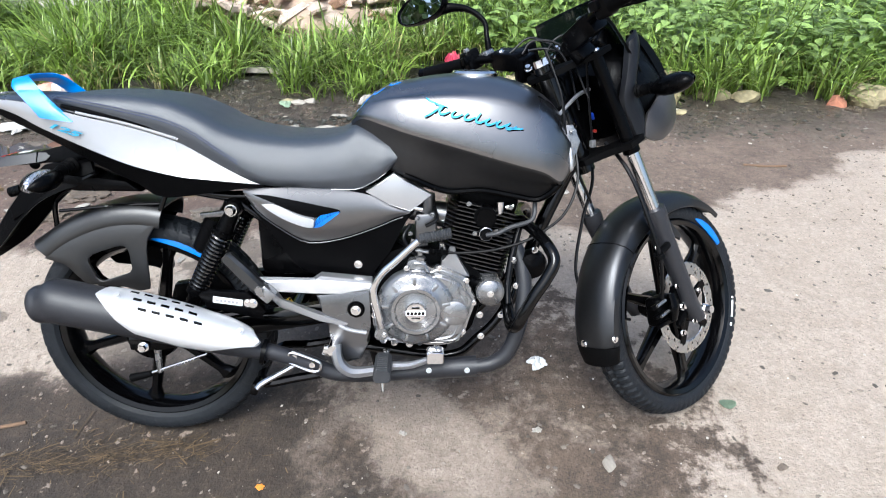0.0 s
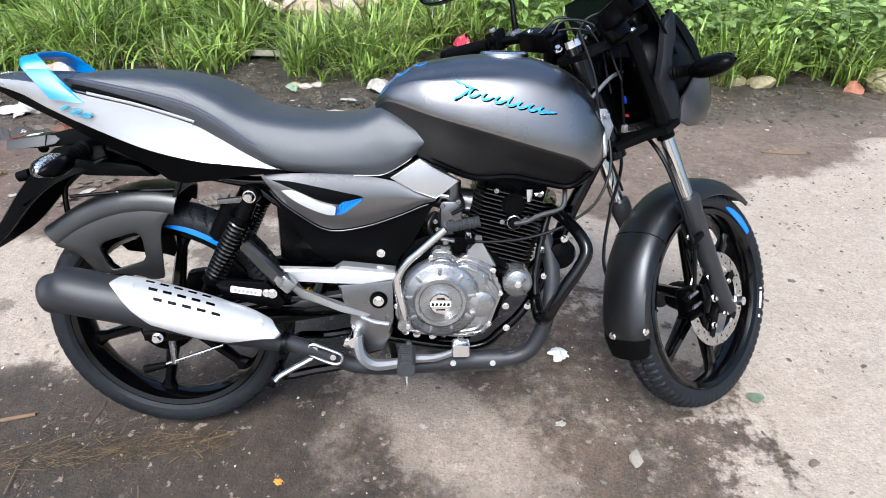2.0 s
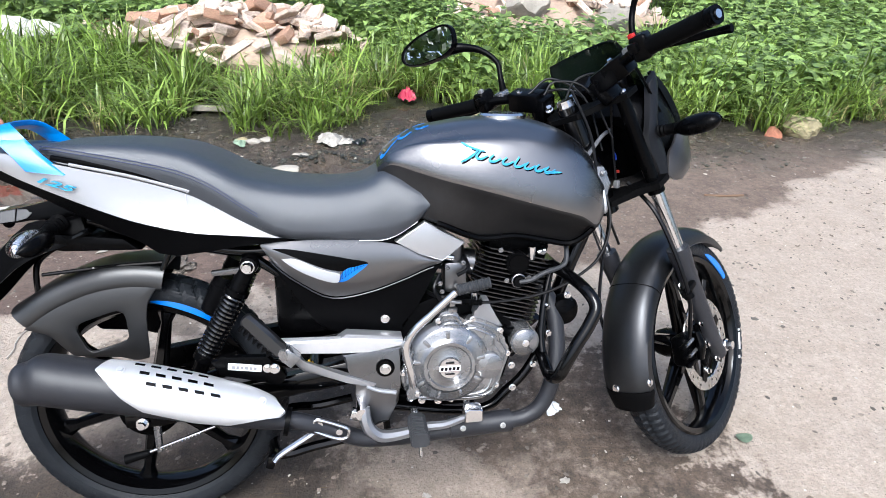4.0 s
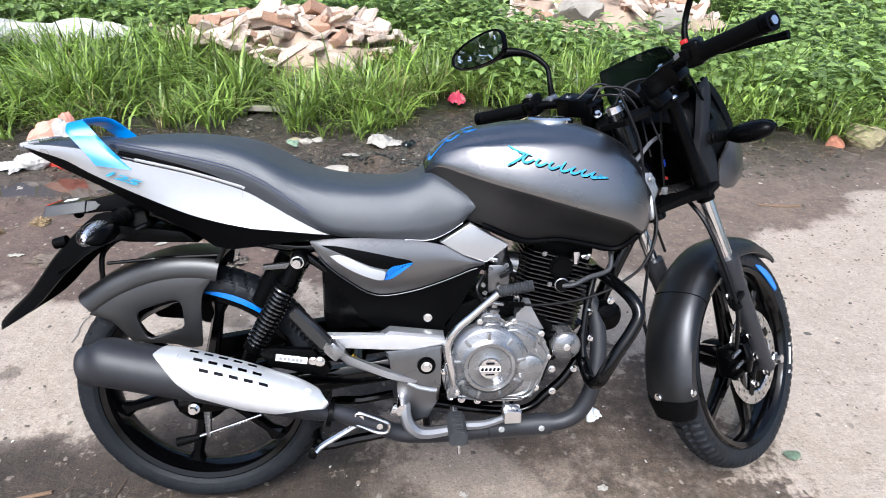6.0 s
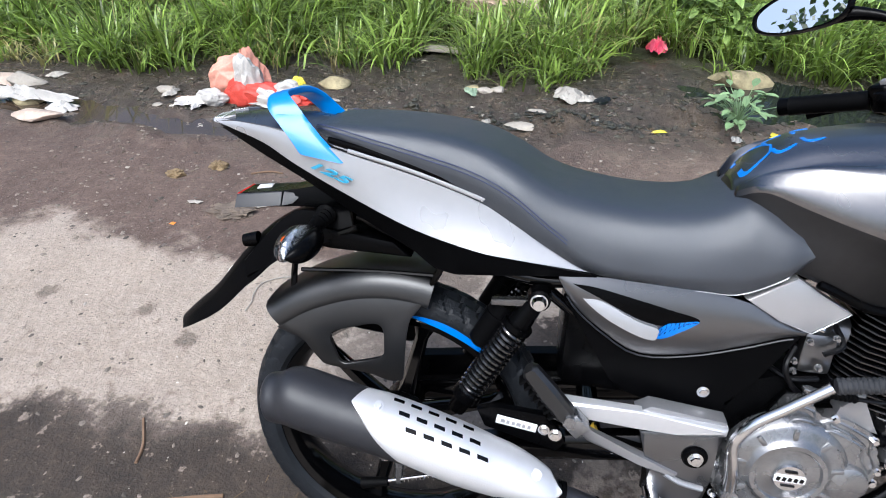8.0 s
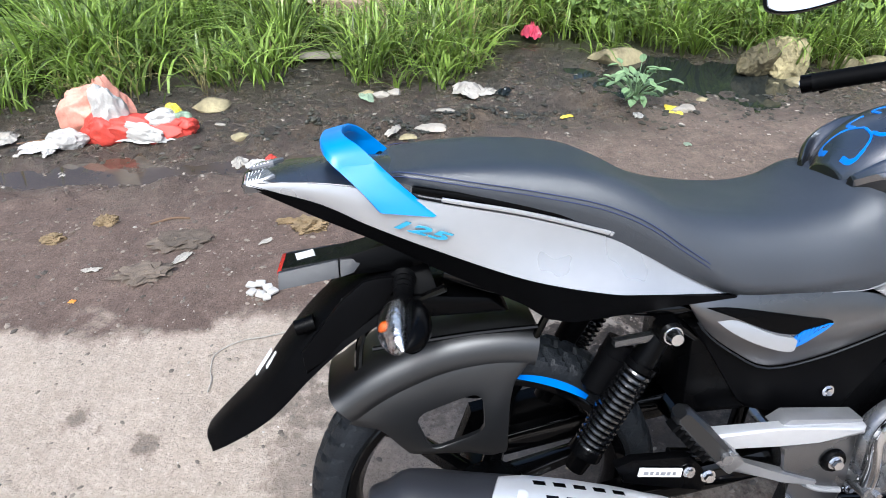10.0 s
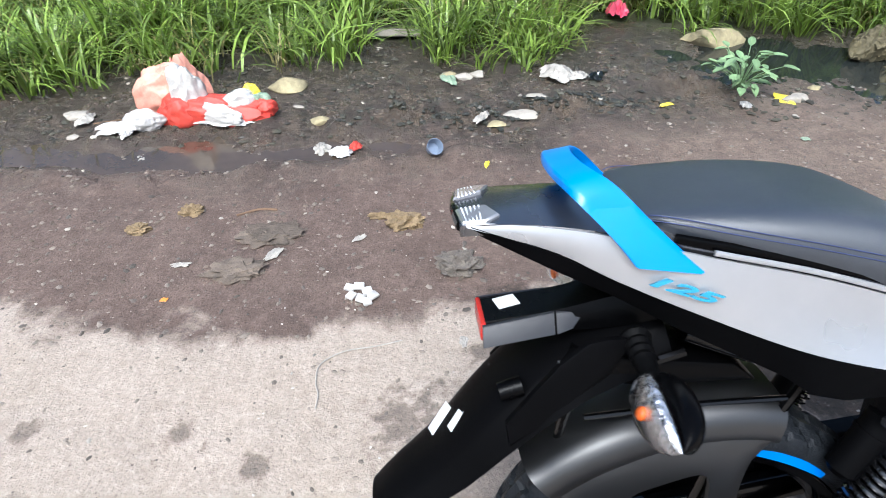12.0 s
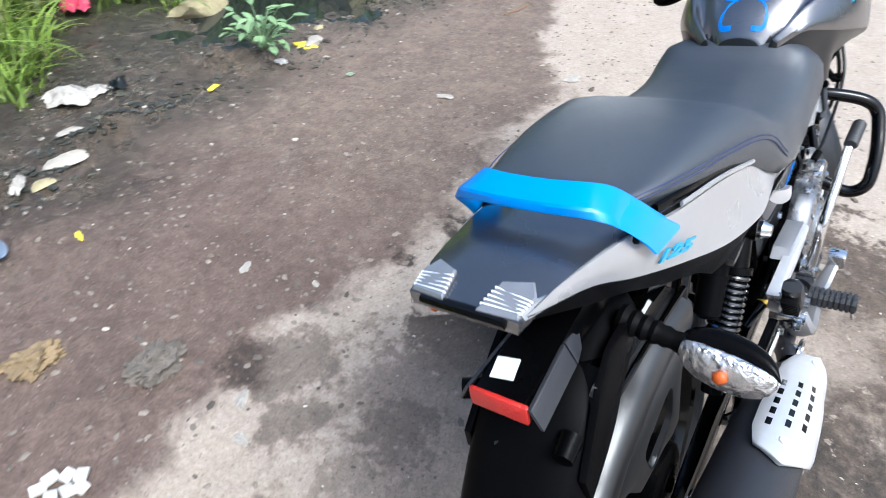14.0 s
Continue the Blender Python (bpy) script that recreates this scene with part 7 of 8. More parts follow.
R = random.Random(5)
blades("grass", 23000, (-3.6, 5.2, 2.35, 4.2), 0.46, 0.0064, GRASS, R, "long green grass along the verge", in_grass, 1.2)
blades("dry_grass", 3600, (-3.4, 5.0, 2.35, 3.6), 0.32, 0.004, DRY, R, "yellowed grass blades among the green", in_grass, 1.1)
blades("far_grass", 7000, (-6, 9, 4.2, 9.5), 0.40, 0.008, GRASS, R, "tall grass on the bank behind", in_far)


def weeds(name, count, area, height, leaf, material, rng, label, accept):
    vs, fs = [], []
    made = 0
    while made < count:
        x, y = rng.uniform(*area[:2]), rng.uniform(*area[2:])
        if not accept(x, y, rng):
            continue
        made += 1
        z0 = ground_z(x, y) - 0.01
        hh = height * rng.uniform(0.4, 1.2)
        for k in range(rng.randint(7, 12)):
            az, t = rng.uniform(0, 6.283), rng.uniform(0.3, 1.0)
            rr = rng.uniform(0.02, 0.12) * (1.2 - 0.5 * t)
            L, wd = leaf * rng.uniform(0.6, 1.3), leaf * rng.uniform(0.28, 0.42)
            tilt = rng.uniform(-0.5, 0.35)
            px, py, pz = x + math.cos(az) * rr, y + math.sin(az) * rr, z0 + hh * t
            d = Vector((math.cos(az) * math.cos(tilt), math.sin(az) * math.cos(tilt), math.sin(tilt)))
            s = Vector((-math.sin(az), math.cos(az), rng.uniform(-0.3, 0.3))).normalized()
            u = d.cross(s)
            p = Vector((px, py, pz))
            b = len(vs)
            for k1, k2, k3 in ((0, 0, 0), (0.22, 0.75, 0.05), (0.22, 0, 0.0), (0.22, -0.75, 0.05), (0.55, 0.85, 0.06), (0.55, 0, 0.0), (0.55, -0.85, 0.06), (0.82, 0.42, -0.02), (0.82, 0, -0.05), (0.82, -0.42, -0.02), (1.0, 0, -0.14)):
                vs.append(tuple(p + d * L * k1 + s * wd * k2 + u * L * k3))
            fs += [(b, b + 1, b + 2), (b, b + 2, b + 3), (b + 1, b + 4, b + 5, b + 2), (b + 2, b + 5, b + 6, b + 3), (b + 4, b + 7, b + 8, b + 5), (b + 5, b + 8, b + 9, b + 6), (b + 7, b + 10, b + 8), (b + 8, b + 10, b + 9)]
            b = len(vs)
            vs += [(x - 0.002, y, z0), (x + 0.002, y, z0), tuple(p)]
            fs.append((b, b + 1, b + 2))
    me = bpy.data.meshes.new(name)
    me.from_pydata(vs, [], fs)
    me.materials.append(material)
    return tagged(new(name, me), label, "weeds", kind="stuff")


def in_weeds(x, y, rng):
    e = grass_edge(x)
    if y < e + 0.25 or not clear_of_heaps(x, y):
        return False
    if y < 3.9:
        return (x > 2.0 and nz(x, y, 1.5, 8) > -0.35) or (x > 0.2 and y > 3.2 and nz(x, y, 1.8, 3) > 0.1)
    return True


weeds("weeds", 2600, (-4.5, 6.5, 2.7, 5.2), 0.36, 0.092, WEED, R, "low broad-leaved weeds behind the grass", in_weeds)
weeds("far_weeds", 5200, (-8, 12, 4.6, 13), 0.50, 0.12, WEED, R, "dense green undergrowth on the bank", in_weeds)

# ---- trees that stand round the place, seen in the mirrors and the paint ----
BARK = mat("grey brown bark", (0.10, 0.075, 0.055), 0.9, 0, 0.35, 5, 0.8, 14)
CROWN = leaf_mat("tree leaves", (0.055, 0.095, 0.022), 0.5, 0.25)


def tree(x, y, height, seed):
    """A broad-leaved tree: tapered trunk, limbs, and a crown of leafy clumps with gaps."""
    r = random.Random(seed)
    top = new("tree")
    tagged(top, "broad-leaved green tree with a spreading open crown", "tree", "trees round the lane")
    bm = bmesh.new()
    tube(bm, [(0, 0, -0.1), (0.1, 0.05, height * 0.18), (0.05, -0.08, height * 0.36), (0.15, 0.0, height * 0.62)], [0.24, 0.17, 0.13, 0.05], 10, 5)
    part("trunk", bm, BARK, top)
    vs, fs = [], []
    for k in range(9):
        az = 6.283 * k / 9 + r.uniform(-0.3, 0.3)
        z0, reach, rise = height * r.uniform(0.26, 0.55), height * r.uniform(0.18, 0.34), height * r.uniform(0.10, 0.34)
        tip = V(math.cos(az) * reach, math.sin(az) * reach, z0 + rise)
        bm = bmesh.new()
        tube(bm, [(0.08, 0, z0), tip * 0.5 + V(0, 0, z0 * 0.5 - 0.02 * height), tip], [0.075, 0.05, 0.018], 7, 4)
        part("limb", bm, BARK, top)
        for _ in range(4):
            c = tip.lerp(V(0.1, 0, z0 + rise * 0.8), r.random() * 0.7) + V(r.gauss(0, 0.35), r.gauss(0, 0.35), r.gauss(0.1, 0.3))
            rad = height * r.uniform(0.07, 0.12)
            for _ in range(70):
                d = V(r.gauss(0, 1), r.gauss(0, 1), r.gauss(0, 0.8)).normalized()
                p = c + d * rad * r.random() ** 0.35
                u = V(r.gauss(0, 1), r.gauss(0, 1), r.gauss(0, 0.5)).normalized()
                w = u.cross(d).normalized()
                L, q = r.uniform(0.10, 0.19), r.uniform(0.05, 0.09)
                b = len(vs)
                vs += [tuple(p), tuple(p + u * L * 0.5 + w * q), tuple(p + u * L), tuple(p + u * L * 0.5 - w * q)]
                fs.append((b, b + 1, b + 2, b + 3))
    me = bpy.data.meshes.new("crown")
    me.from_pydata(vs, [], fs)
    me.materials.append(CROWN)
    crown = new("crown", me)
    crown.parent = top
    top.matrix_world = pose(x, y, ground_z(x, y) if abs(x) < 40 and abs(y) < 40 else 0, 0, 0, seed * 57)
    return top


kinds = [tree(-10.5, 13.0, 5.6, 1), tree(-6.8, 12.0, 5.0, 2), tree(-3.4, 13.4, 5.8, 3)]
for k, (x, y, scale) in enumerate(((0.0, 12.2, 0.95), (3.3, 13.2, 1.05), (6.6, 12.3, 0.92), (10.0, 13.0, 1.1), (13.5, 12.0, 1.0), (-14.0, 10.0, 1.0), (-12.5, 5.5, 1.2), (-15.5, 1.5, 1.3), (-12.0, -3.5, 1.2), (-9.3, 0.7, 1.15), (17.0, 9.0, 1.05))):
    copy_thing(kinds[k % 3], pose(x, y, ground_z(x, y), 0, 0, 83 * k) @ Matrix.Diagonal((scale, scale, scale, 1)))

# ---- rubble, stones, litter ----
RUBBLE = mat("broken plaster and stone", (0.58, 0.46, 0.37), 0.85, 0, 0.35, 7, 0.6, 30, rand=0.3)
BRICK = mat("broken brick", (0.36, 0.15, 0.09), 0.85, 0, 0.3, 9, 0.5, 40, rand=0.2)
ROCK = mat("mossy rock", (0.30, 0.255, 0.145), 0.85, 0, 0.5, 6, 0.8, 35)
DARKROCK = mat("damp brown rock", (0.105, 0.088, 0.045), 0.8, 0, 0.5, 6, 0.9, 35)
CONCRETE = mat("broken concrete", (0.31, 0.28, 0.235), 0.85, 0, 0.25, 9, 0.6, 40, rand=0.15)
WHITE = mat("white plastic film", (0.46, 0.44, 0.41), 0.4, 0, 0.22, 16, 0.1, 60)
REDBAG = mat("red woven plastic", (0.55, 0.06, 0.04), 0.45, 0, 0.25, 12, 0.3, 200)
PINKBAG = mat("faded orange plastic", (0.64, 0.30, 0.22), 0.45, 0, 0.25, 12, 0.2, 120)
DUNG = mat("dried dung", (0.21, 0.15, 0.08), 0.9, 0, 0.4, 25, 0.8, 90)
PAPER = mat("dirty paper", (0.34, 0.315, 0.275), 0.7, 0, 0.35, 25, 0.2, 90)
YELLOW = mat("yellow plastic", (0.75, 0.60, 0.05), 0.4)
PINK = mat("pink plastic", (0.62, 0.06, 0.12), 0.4)
LEAFG = mat("pale green leaf", (0.22, 0.29, 0.20), 0.5, 0, 0.3, 30, 0.3, 80)
PEBBLE = mat("pebbles", (0.16, 0.135, 0.11), 0.8, 0, 0.2, 40, 0.3, 200, island=0.6)
CLOD = mat("soil clods", (0.125, 0.098, 0.075), 0.9, 0, 0.3, 30, 0.4, 150, island=0.3)


def rough_ball(sub, size, amount, freq, seed, squash=(1, 1, 1)):
    """A lump: a sphere pushed about by noise and partly squared off."""
    bm = bmesh.new()
    bmesh.ops.create_icosphere(bm, subdivisions=sub, radius=1.0)
    for v in bm.verts:
        p = v.co.copy()
        k = 1 + amount * noise.noise(p * freq + Vector((seed, seed * 0.7, -seed))) + amount * 0.5 * noise.noise(p * freq * 2.7 + Vector((seed, 0, 5)))
        v.co = Vector((p.x * k * squash[0], p.y * k * squash[1], p.z * k * squash[2])) * size
    return bm


def stone(name, x, y, size, material, label, seed, squash=(1, 0.8, 0.6), sub=3, sink=0.25, category="stone", rot=0.0):
    bm = rough_ball(sub, 1.0, 0.25, 1.3, seed)
    r = random.Random(int(seed * 1000))
    cuts = [(Vector((r.gauss(0, 1), r.gauss(0, 1), r.gauss(0, 1))).normalized(), r.uniform(0.5, 0.8)) for _ in range(12)]
    for v in bm.verts:
        for n, d in cuts:
            v.co -= n * max(0.0, v.co.dot(n) - d) * (0.92 if material in (CONCRETE, RUBBLE, BRICK, CLOD) else 0.55)
        v.co = Vector((v.co.x * squash[0], v.co.y * squash[1], v.co.z * squash[2])) * size * 1.25
        if sub > 3:
            v.co *= 1 + 0.10 * noise.noise(v.co / size * 4 + Vector((seed, 0, 0))) + 0.06 * noise.noise(v.co / size * 11)
    ob = part(name, bm, material, label="", angle=25)
    ob.matrix_world = pose(x, y, ground_z(x, y) + size * squash[2] * (1 - 2 * sink) * 0.6, 0, 0, rot)
    return tagged(ob, label, category)


def crumple(name, x, y, sx, sy, h, material, label, seed, category="litter", rot=0.0, parent=None, z=None, n=22, freq=1.0):
    """A crumpled sheet lying on the ground."""
    bm = bmesh.new()
    grid = []
    for j in range(n + 1):
        row = []
        for i in range(n + 1):
            gu, gv = i / n * 2 - 1, j / n * 2 - 1
            u, v = gu * math.sqrt(1 - gv * gv / 2) * 1.08, gv * math.sqrt(1 - gu * gu / 2) * 1.08
            a = math.atan2(v, u)
            k = 1 + 0.5 * noise.noise(Vector((math.cos(a) * 1.7, math.sin(a) * 1.7, seed))) + 0.25 * noise.noise(Vector((math.cos(a) * 4.5, math.sin(a) * 4.5, seed)))
            q = 0.70 * (0.55 - abs(noise.noise(Vector((u * 1.5 * freq + seed, v * 1.5 * freq, seed * 2))))) + 0.30 * (0.45 - abs(noise.noise(Vector((u * 3.9 * freq + seed, v * 3.9 * freq, 3)))))
            body = max(0.0, 1 - (u * u + v * v) * 0.62)
            row.append(bm.verts.new((u * sx * k, v * sy * k, 0.004 + h * (0.25 * body + 0.95 * q * (0.3 + body)))))
        grid.append(row)
    fs = []
    for j in range(n):
        for i in range(n):
            fs.append(bm.faces.new((grid[j][i], grid[j][i + 1], grid[j + 1][i + 1], grid[j + 1][i])))
    bmesh.ops.delete(bm, geom=[v for v in bm.verts if not v.link_faces], context="VERTS")
    bmesh.ops.solidify(bm, geom=list(bm.faces), thickness=0.0012)
    ob = part(name, bm, material, parent, angle=30)
    ob.matrix_world = pose(x, y, (ground_z(x, y) if z is None else z), 0, 0, rot)
    return tagged(ob, label, "" if parent else category)


SOILRED = mat("crumbled terracotta plaster", (0.40, 0.24, 0.16), 0.9, 0, 0.3, 9, 0.5, 40, rand=0.2)
# rubble heaps
slabs = []
for k in range(7):
    r = random.Random(40 + k)
    bm = bmesh.new()
    n = r.randint(5, 7)
    pts = [(math.cos(a) * r.uniform(0.7, 1.1), math.sin(a) * r.uniform(0.45, 0.75)) for a in sorted(r.uniform(0, 6.283) for _ in range(n))]
    th = r.uniform(0.18, 0.5)
    skin(bm, [[V(x * 0.94, y * 0.94, -th) for x, y in pts], [V(x, y, -th * 0.7) for x, y in pts], [V(x * r.uniform(0.95, 1), y, th * 0.7) for x, y in pts], [V(x * 0.9, y * 0.9, th) for x, y in pts]])
    bmesh.ops.recalc_face_normals(bm, faces=bm.faces)
    s_me = bpy.data.meshes.new("rubble_piece")
    bm.to_mesh(s_me)
    bm.free()
    s_me.materials.append(SOILRED if k == 6 else RUBBLE)
    slabs.append(s_me)


def heap(cx, cy, rx, ry, h, count, big, label, seed):
    r = random.Random(seed)
    top = new("rubble_heap")
    top.matrix_world = pose(cx, cy, ground_z(cx, cy))
    tagged(top, label, "rubble heap")
    bm = rough_ball(3, 1.0, 0.3, 1.4, seed, (rx, ry, h * 0.8))
    core = part("heap_core", bm, mat("rubble dust", (0.36, 0.27, 0.20), 0.95, 0, 0.3, 4, 0.7, 12), top)
    for k in range(count):
        a, q = r.uniform(0, 6.283), math.sqrt(r.random())
        x, y = rx * q * math.cos(a), ry * q * math.sin(a)
        z = h * 0.92 * math.sqrt(max(0, 1 - q * q)) + r.uniform(-0.02, 0.05)
        o = new("rubble_piece", slabs[r.randrange(7)])
        s = big * r.uniform(0.35, 1.0) * (1.3 if r.random() < 0.12 else 1)
        o.parent = top
        o.matrix_basis = pose(x, y, z, r.uniform(-35, 35) - 22 * y / ry, r.uniform(-30, 30) + 18 * x / rx, r.uniform(0, 360)) @ Matrix.Diagonal((s, s, s * 0.42, 1))
    return top


heap(-0.25, 4.26, 1.00, 0.48, 0.40, 150, 0.21, "heap of pinkish broken plaster slabs in the weeds", 11)
heap(2.9, 5.85, 1.20, 0.75, 0.46, 120, 0.16, "heap of pale rubble with stone blocks", 12)
stone("stone_block", 2.45, 5.30, 0.26, CONCRETE, "large pale squared stone on the rubble", 3.1, (1, 0.6, 0.75), 3, -0.5)
stone("stone_block", 3.35, 5.30, 0.20, CONCRETE, "white grey stone block on the rubble", 5.1, (1.2, 0.7, 0.7), 3, -0.5)
heap(-1.35, 4.45, 0.45, 0.25, 0.16, 26, 0.14, "scatter of broken stones in the grass", 13)
for i, (x, y, sx, sy, h, m, lab) in enumerate(((-2.9, 4.45, 0.75, 0.35, 0.16, WHITE, "white plastic sheeting dumped in the weeds"), (-1.95, 4.3, 0.35, 0.18, 0.20, WHITE, "white plastic bag caught in the grass"), (-3.6, 5.3, 0.5, 0.3, 0.2, YELLOW, "yellow plastic sack dumped in the weeds"), (-2.2, 4.15, 0.4, 0.15, 0.10, PAPER, "pale rubbish strip in the grass"))):
    crumple("dumped_sheet", x, y, sx, sy, h, m, lab, 2.3 + i * 1.7, z=ground_z(x, y) + 0.12)

# stones at the grass edge
stone("rock", 2.13, 2.56, 0.12, DARKROCK, "dark mossy rock at the grass edge", 14.3, (1.15, 0.8, 0.85), 5, 0.12, rot=20)
stone("rock", 2.25, 2.53, 0.130, mat("pale yellow rock", (0.34, 0.29, 0.155), 0.9, 0, 0.55, 9, 0.9, 40), "pale yellow upright rock beside the dark one", 21.3, (1.05, 0.75, 1.15), 5, 0.10, rot=60)
stone("rock", 2.11, 2.37, 0.036, ROCK, "small mossy rock by the water", 2.9, (1.3, 0.8, 0.5), 4)
stone("rock", 2.27, 2.29, 0.036, ROCK, "small mossy rock by the water", 3.3, (1.3, 0.8, 0.45), 4)
stone("rock", 2.20, 2.32, 0.06, ROCK, "small mossy rock by the water", 2.3, (1.0, 0.8, 0.6))
stone("rock", 2.60, 2.56, 0.085, ROCK, "brown rock at the grass edge", 3.7, (1.0, 0.8, 0.7))
stone("rock", 2.78, 2.50, 0.07, ROCK, "brown rock at the grass edge", 4.9, (1.1, 0.8, 0.65))
stone("rock", 3.53, 2.48, 0.12, ROCK, "pale mossy rock beside the lane", 6.1, (1.1, 0.9, 0.7), 4, rot=10)
stone("brick_piece", 3.31, 2.43, 0.055, BRICK, "orange piece of broken brick", 7.7, (1, 0.8, 0.7))
stone("rock", 1.40, 2.80, 0.11, ROCK, "rock half hidden in the grass", 8.8, (1.2, 0.7, 0.6))
stone("rock", 0.55, 2.95, 0.05, ROCK, "small stone in the grass", 9.8)
bm = bmesh.new()
plate(bm, [(-0.15, -0.03), (-0.10, 0.05), (0.02, 0.06), (0.16, 0.03), (0.17, -0.04), (0.02, -0.05)], -0.02, 0.04, 0.008)
slab_ob = part("stone_slab", bm, CONCRETE)
slab_ob.matrix_world = pose(-0.31, 3.03, ground_z(-0.31, 3.03) + 0.03) @ pose(0, 0, 0, 70, 0, -6)
tagged(slab_ob, "flat pale stone slab in a gap of the grass", "stone")
for i, (x, y, s) in enumerate(((-0.62, 2.08, 0.035), (-1.62, 2.18, 0.045), (-1.60, 2.02, 0.02), (-0.78, 2.40, 0.07), (-0.72, 2.2, 0.02), (0.24, 2.06, 0.06), (0.10, 2.02, 0.04), (0.30, 2.13, 0.03), (-2.48, 2.19, 0.09), (-2.3, 1.98, 0.06), (1.42, 2.08, 0.035), (1.47, 2.10, 0.03), (1.6, 2.2, 0.025), (0.02, 2.43, 0.035), (0.08, 2.45, 0.03), (-0.05, 2.46, 0.03))):
    stone("stone", x, y, s, CONCRETE if i % 3 else ROCK, "small pale stone on the muddy verge", 11.3 + i * 1.9, (1.5, 0.7, 0.16) if i in (5, 6, 7) else (1.2, 0.8, 0.5))

# torn sack
sack = new("torn_sack")
sack.matrix_world = pose(-1.08, 2.20, 0)
tagged(sack, "torn red and white plastic sack on the mud", "sack")
def bag_lump(x, y, sx, sy, sz, material, label, seed, rot=0.0, lift=0.35, name="sack_flap"):
    """A slack bulge of plastic cloth with soft folds."""
    bm = bmesh.new()
    bmesh.ops.create_icosphere(bm, subdivisions=5, radius=1.0)
    for v in bm.verts:
        p = v.co.copy()
        o = Vector((seed, -seed * 0.7, seed * 1.3))
        k = 1 + 0.30 * noise.noise(p * 1.2 + o) - 0.22 * abs(noise.noise(p * 2.1 + o * 2)) - 0.10 * abs(noise.noise(p * 5.0 - o))
        v.co = Vector((p.x * sx, p.y * sy, p.z * sz)) * k
    ob = part(name, bm, material, sack, label, angle=50)
    ob.matrix_world = pose(x, y, ground_z(x, y) + sz * lift, 0, 0, rot)


bag_lump(-1.03, 2.13, 0.20, 0.085, 0.078, REDBAG, "red woven sack cloth", 1.3, -4, name="sack_body")
bag_lump(-1.24, 2.24, 0.145, 0.075, 0.135, PINKBAG, "faded orange sack mouth", 2.9, 8, 0.55, "sack_top")
bag_lump(-1.19, 2.13, 0.105, 0.060, 0.085, REDBAG, "red sack side", 3.3, -6, 0.5)
bag_lump(-1.34, 2.26, 0.075, 0.05, 0.085, REDBAG, "red sack fold", 4.1, 10, 0.45)
bag_lump(-1.16, 2.165, 0.075, 0.070, 0.150, WHITE, "white printed sack cloth", 6.7, -20, 0.6)
bag_lump(-1.18, 2.235, 0.060, 0.05, 0.150, PINKBAG, "pale orange sack fold", 9.2, 30, 0.55)
bag_lump(-1.04, 2.080, 0.135, 0.032, 0.046, WHITE, "white band across the sack", 3.7, -24, 1.0)
bag_lump(-0.94, 2.13, 0.075, 0.045, 0.055, WHITE, "white sack lining", 8.3, 12, 1.0)
bag_lump(-0.87, 2.15, 0.055, 0.035, 0.050, LEAFG, "green wrapper in the sack", 5.4, 20, 0.9)
bag_lump(-0.91, 2.20, 0.040, 0.030, 0.045, YELLOW, "yellow scrap in the sack", 7.7, 0, 1.5)
bag_lump(-0.85, 2.13, 0.060, 0.045, 0.045, REDBAG, "red sack corner", 5.9, 10, 0.6)
bag_lump(-1.33, 2.09, 0.080, 0.050, 0.055, WHITE, "white torn sack flap", 2.2, 5, 0.5)
for x, y, sx, sy, h, m, lab, seed, rot in ((-1.41, 2.06, 0.085, 0.045, 0.06, WHITE, "white torn sack flap", 7.4, 20), (-1.02, 2.06, 0.12, 0.03, 0.05, WHITE, "white torn sack flap", 4.4, -6), (-1.22, 2.26, 0.06, 0.04, 0.26, PINKBAG, "faded orange sack rim", 5.2, 30)):
    crumple("sack_flap", x, y, sx, sy, h, m, lab, seed, parent=sack, rot=rot, n=30, freq=0.75)

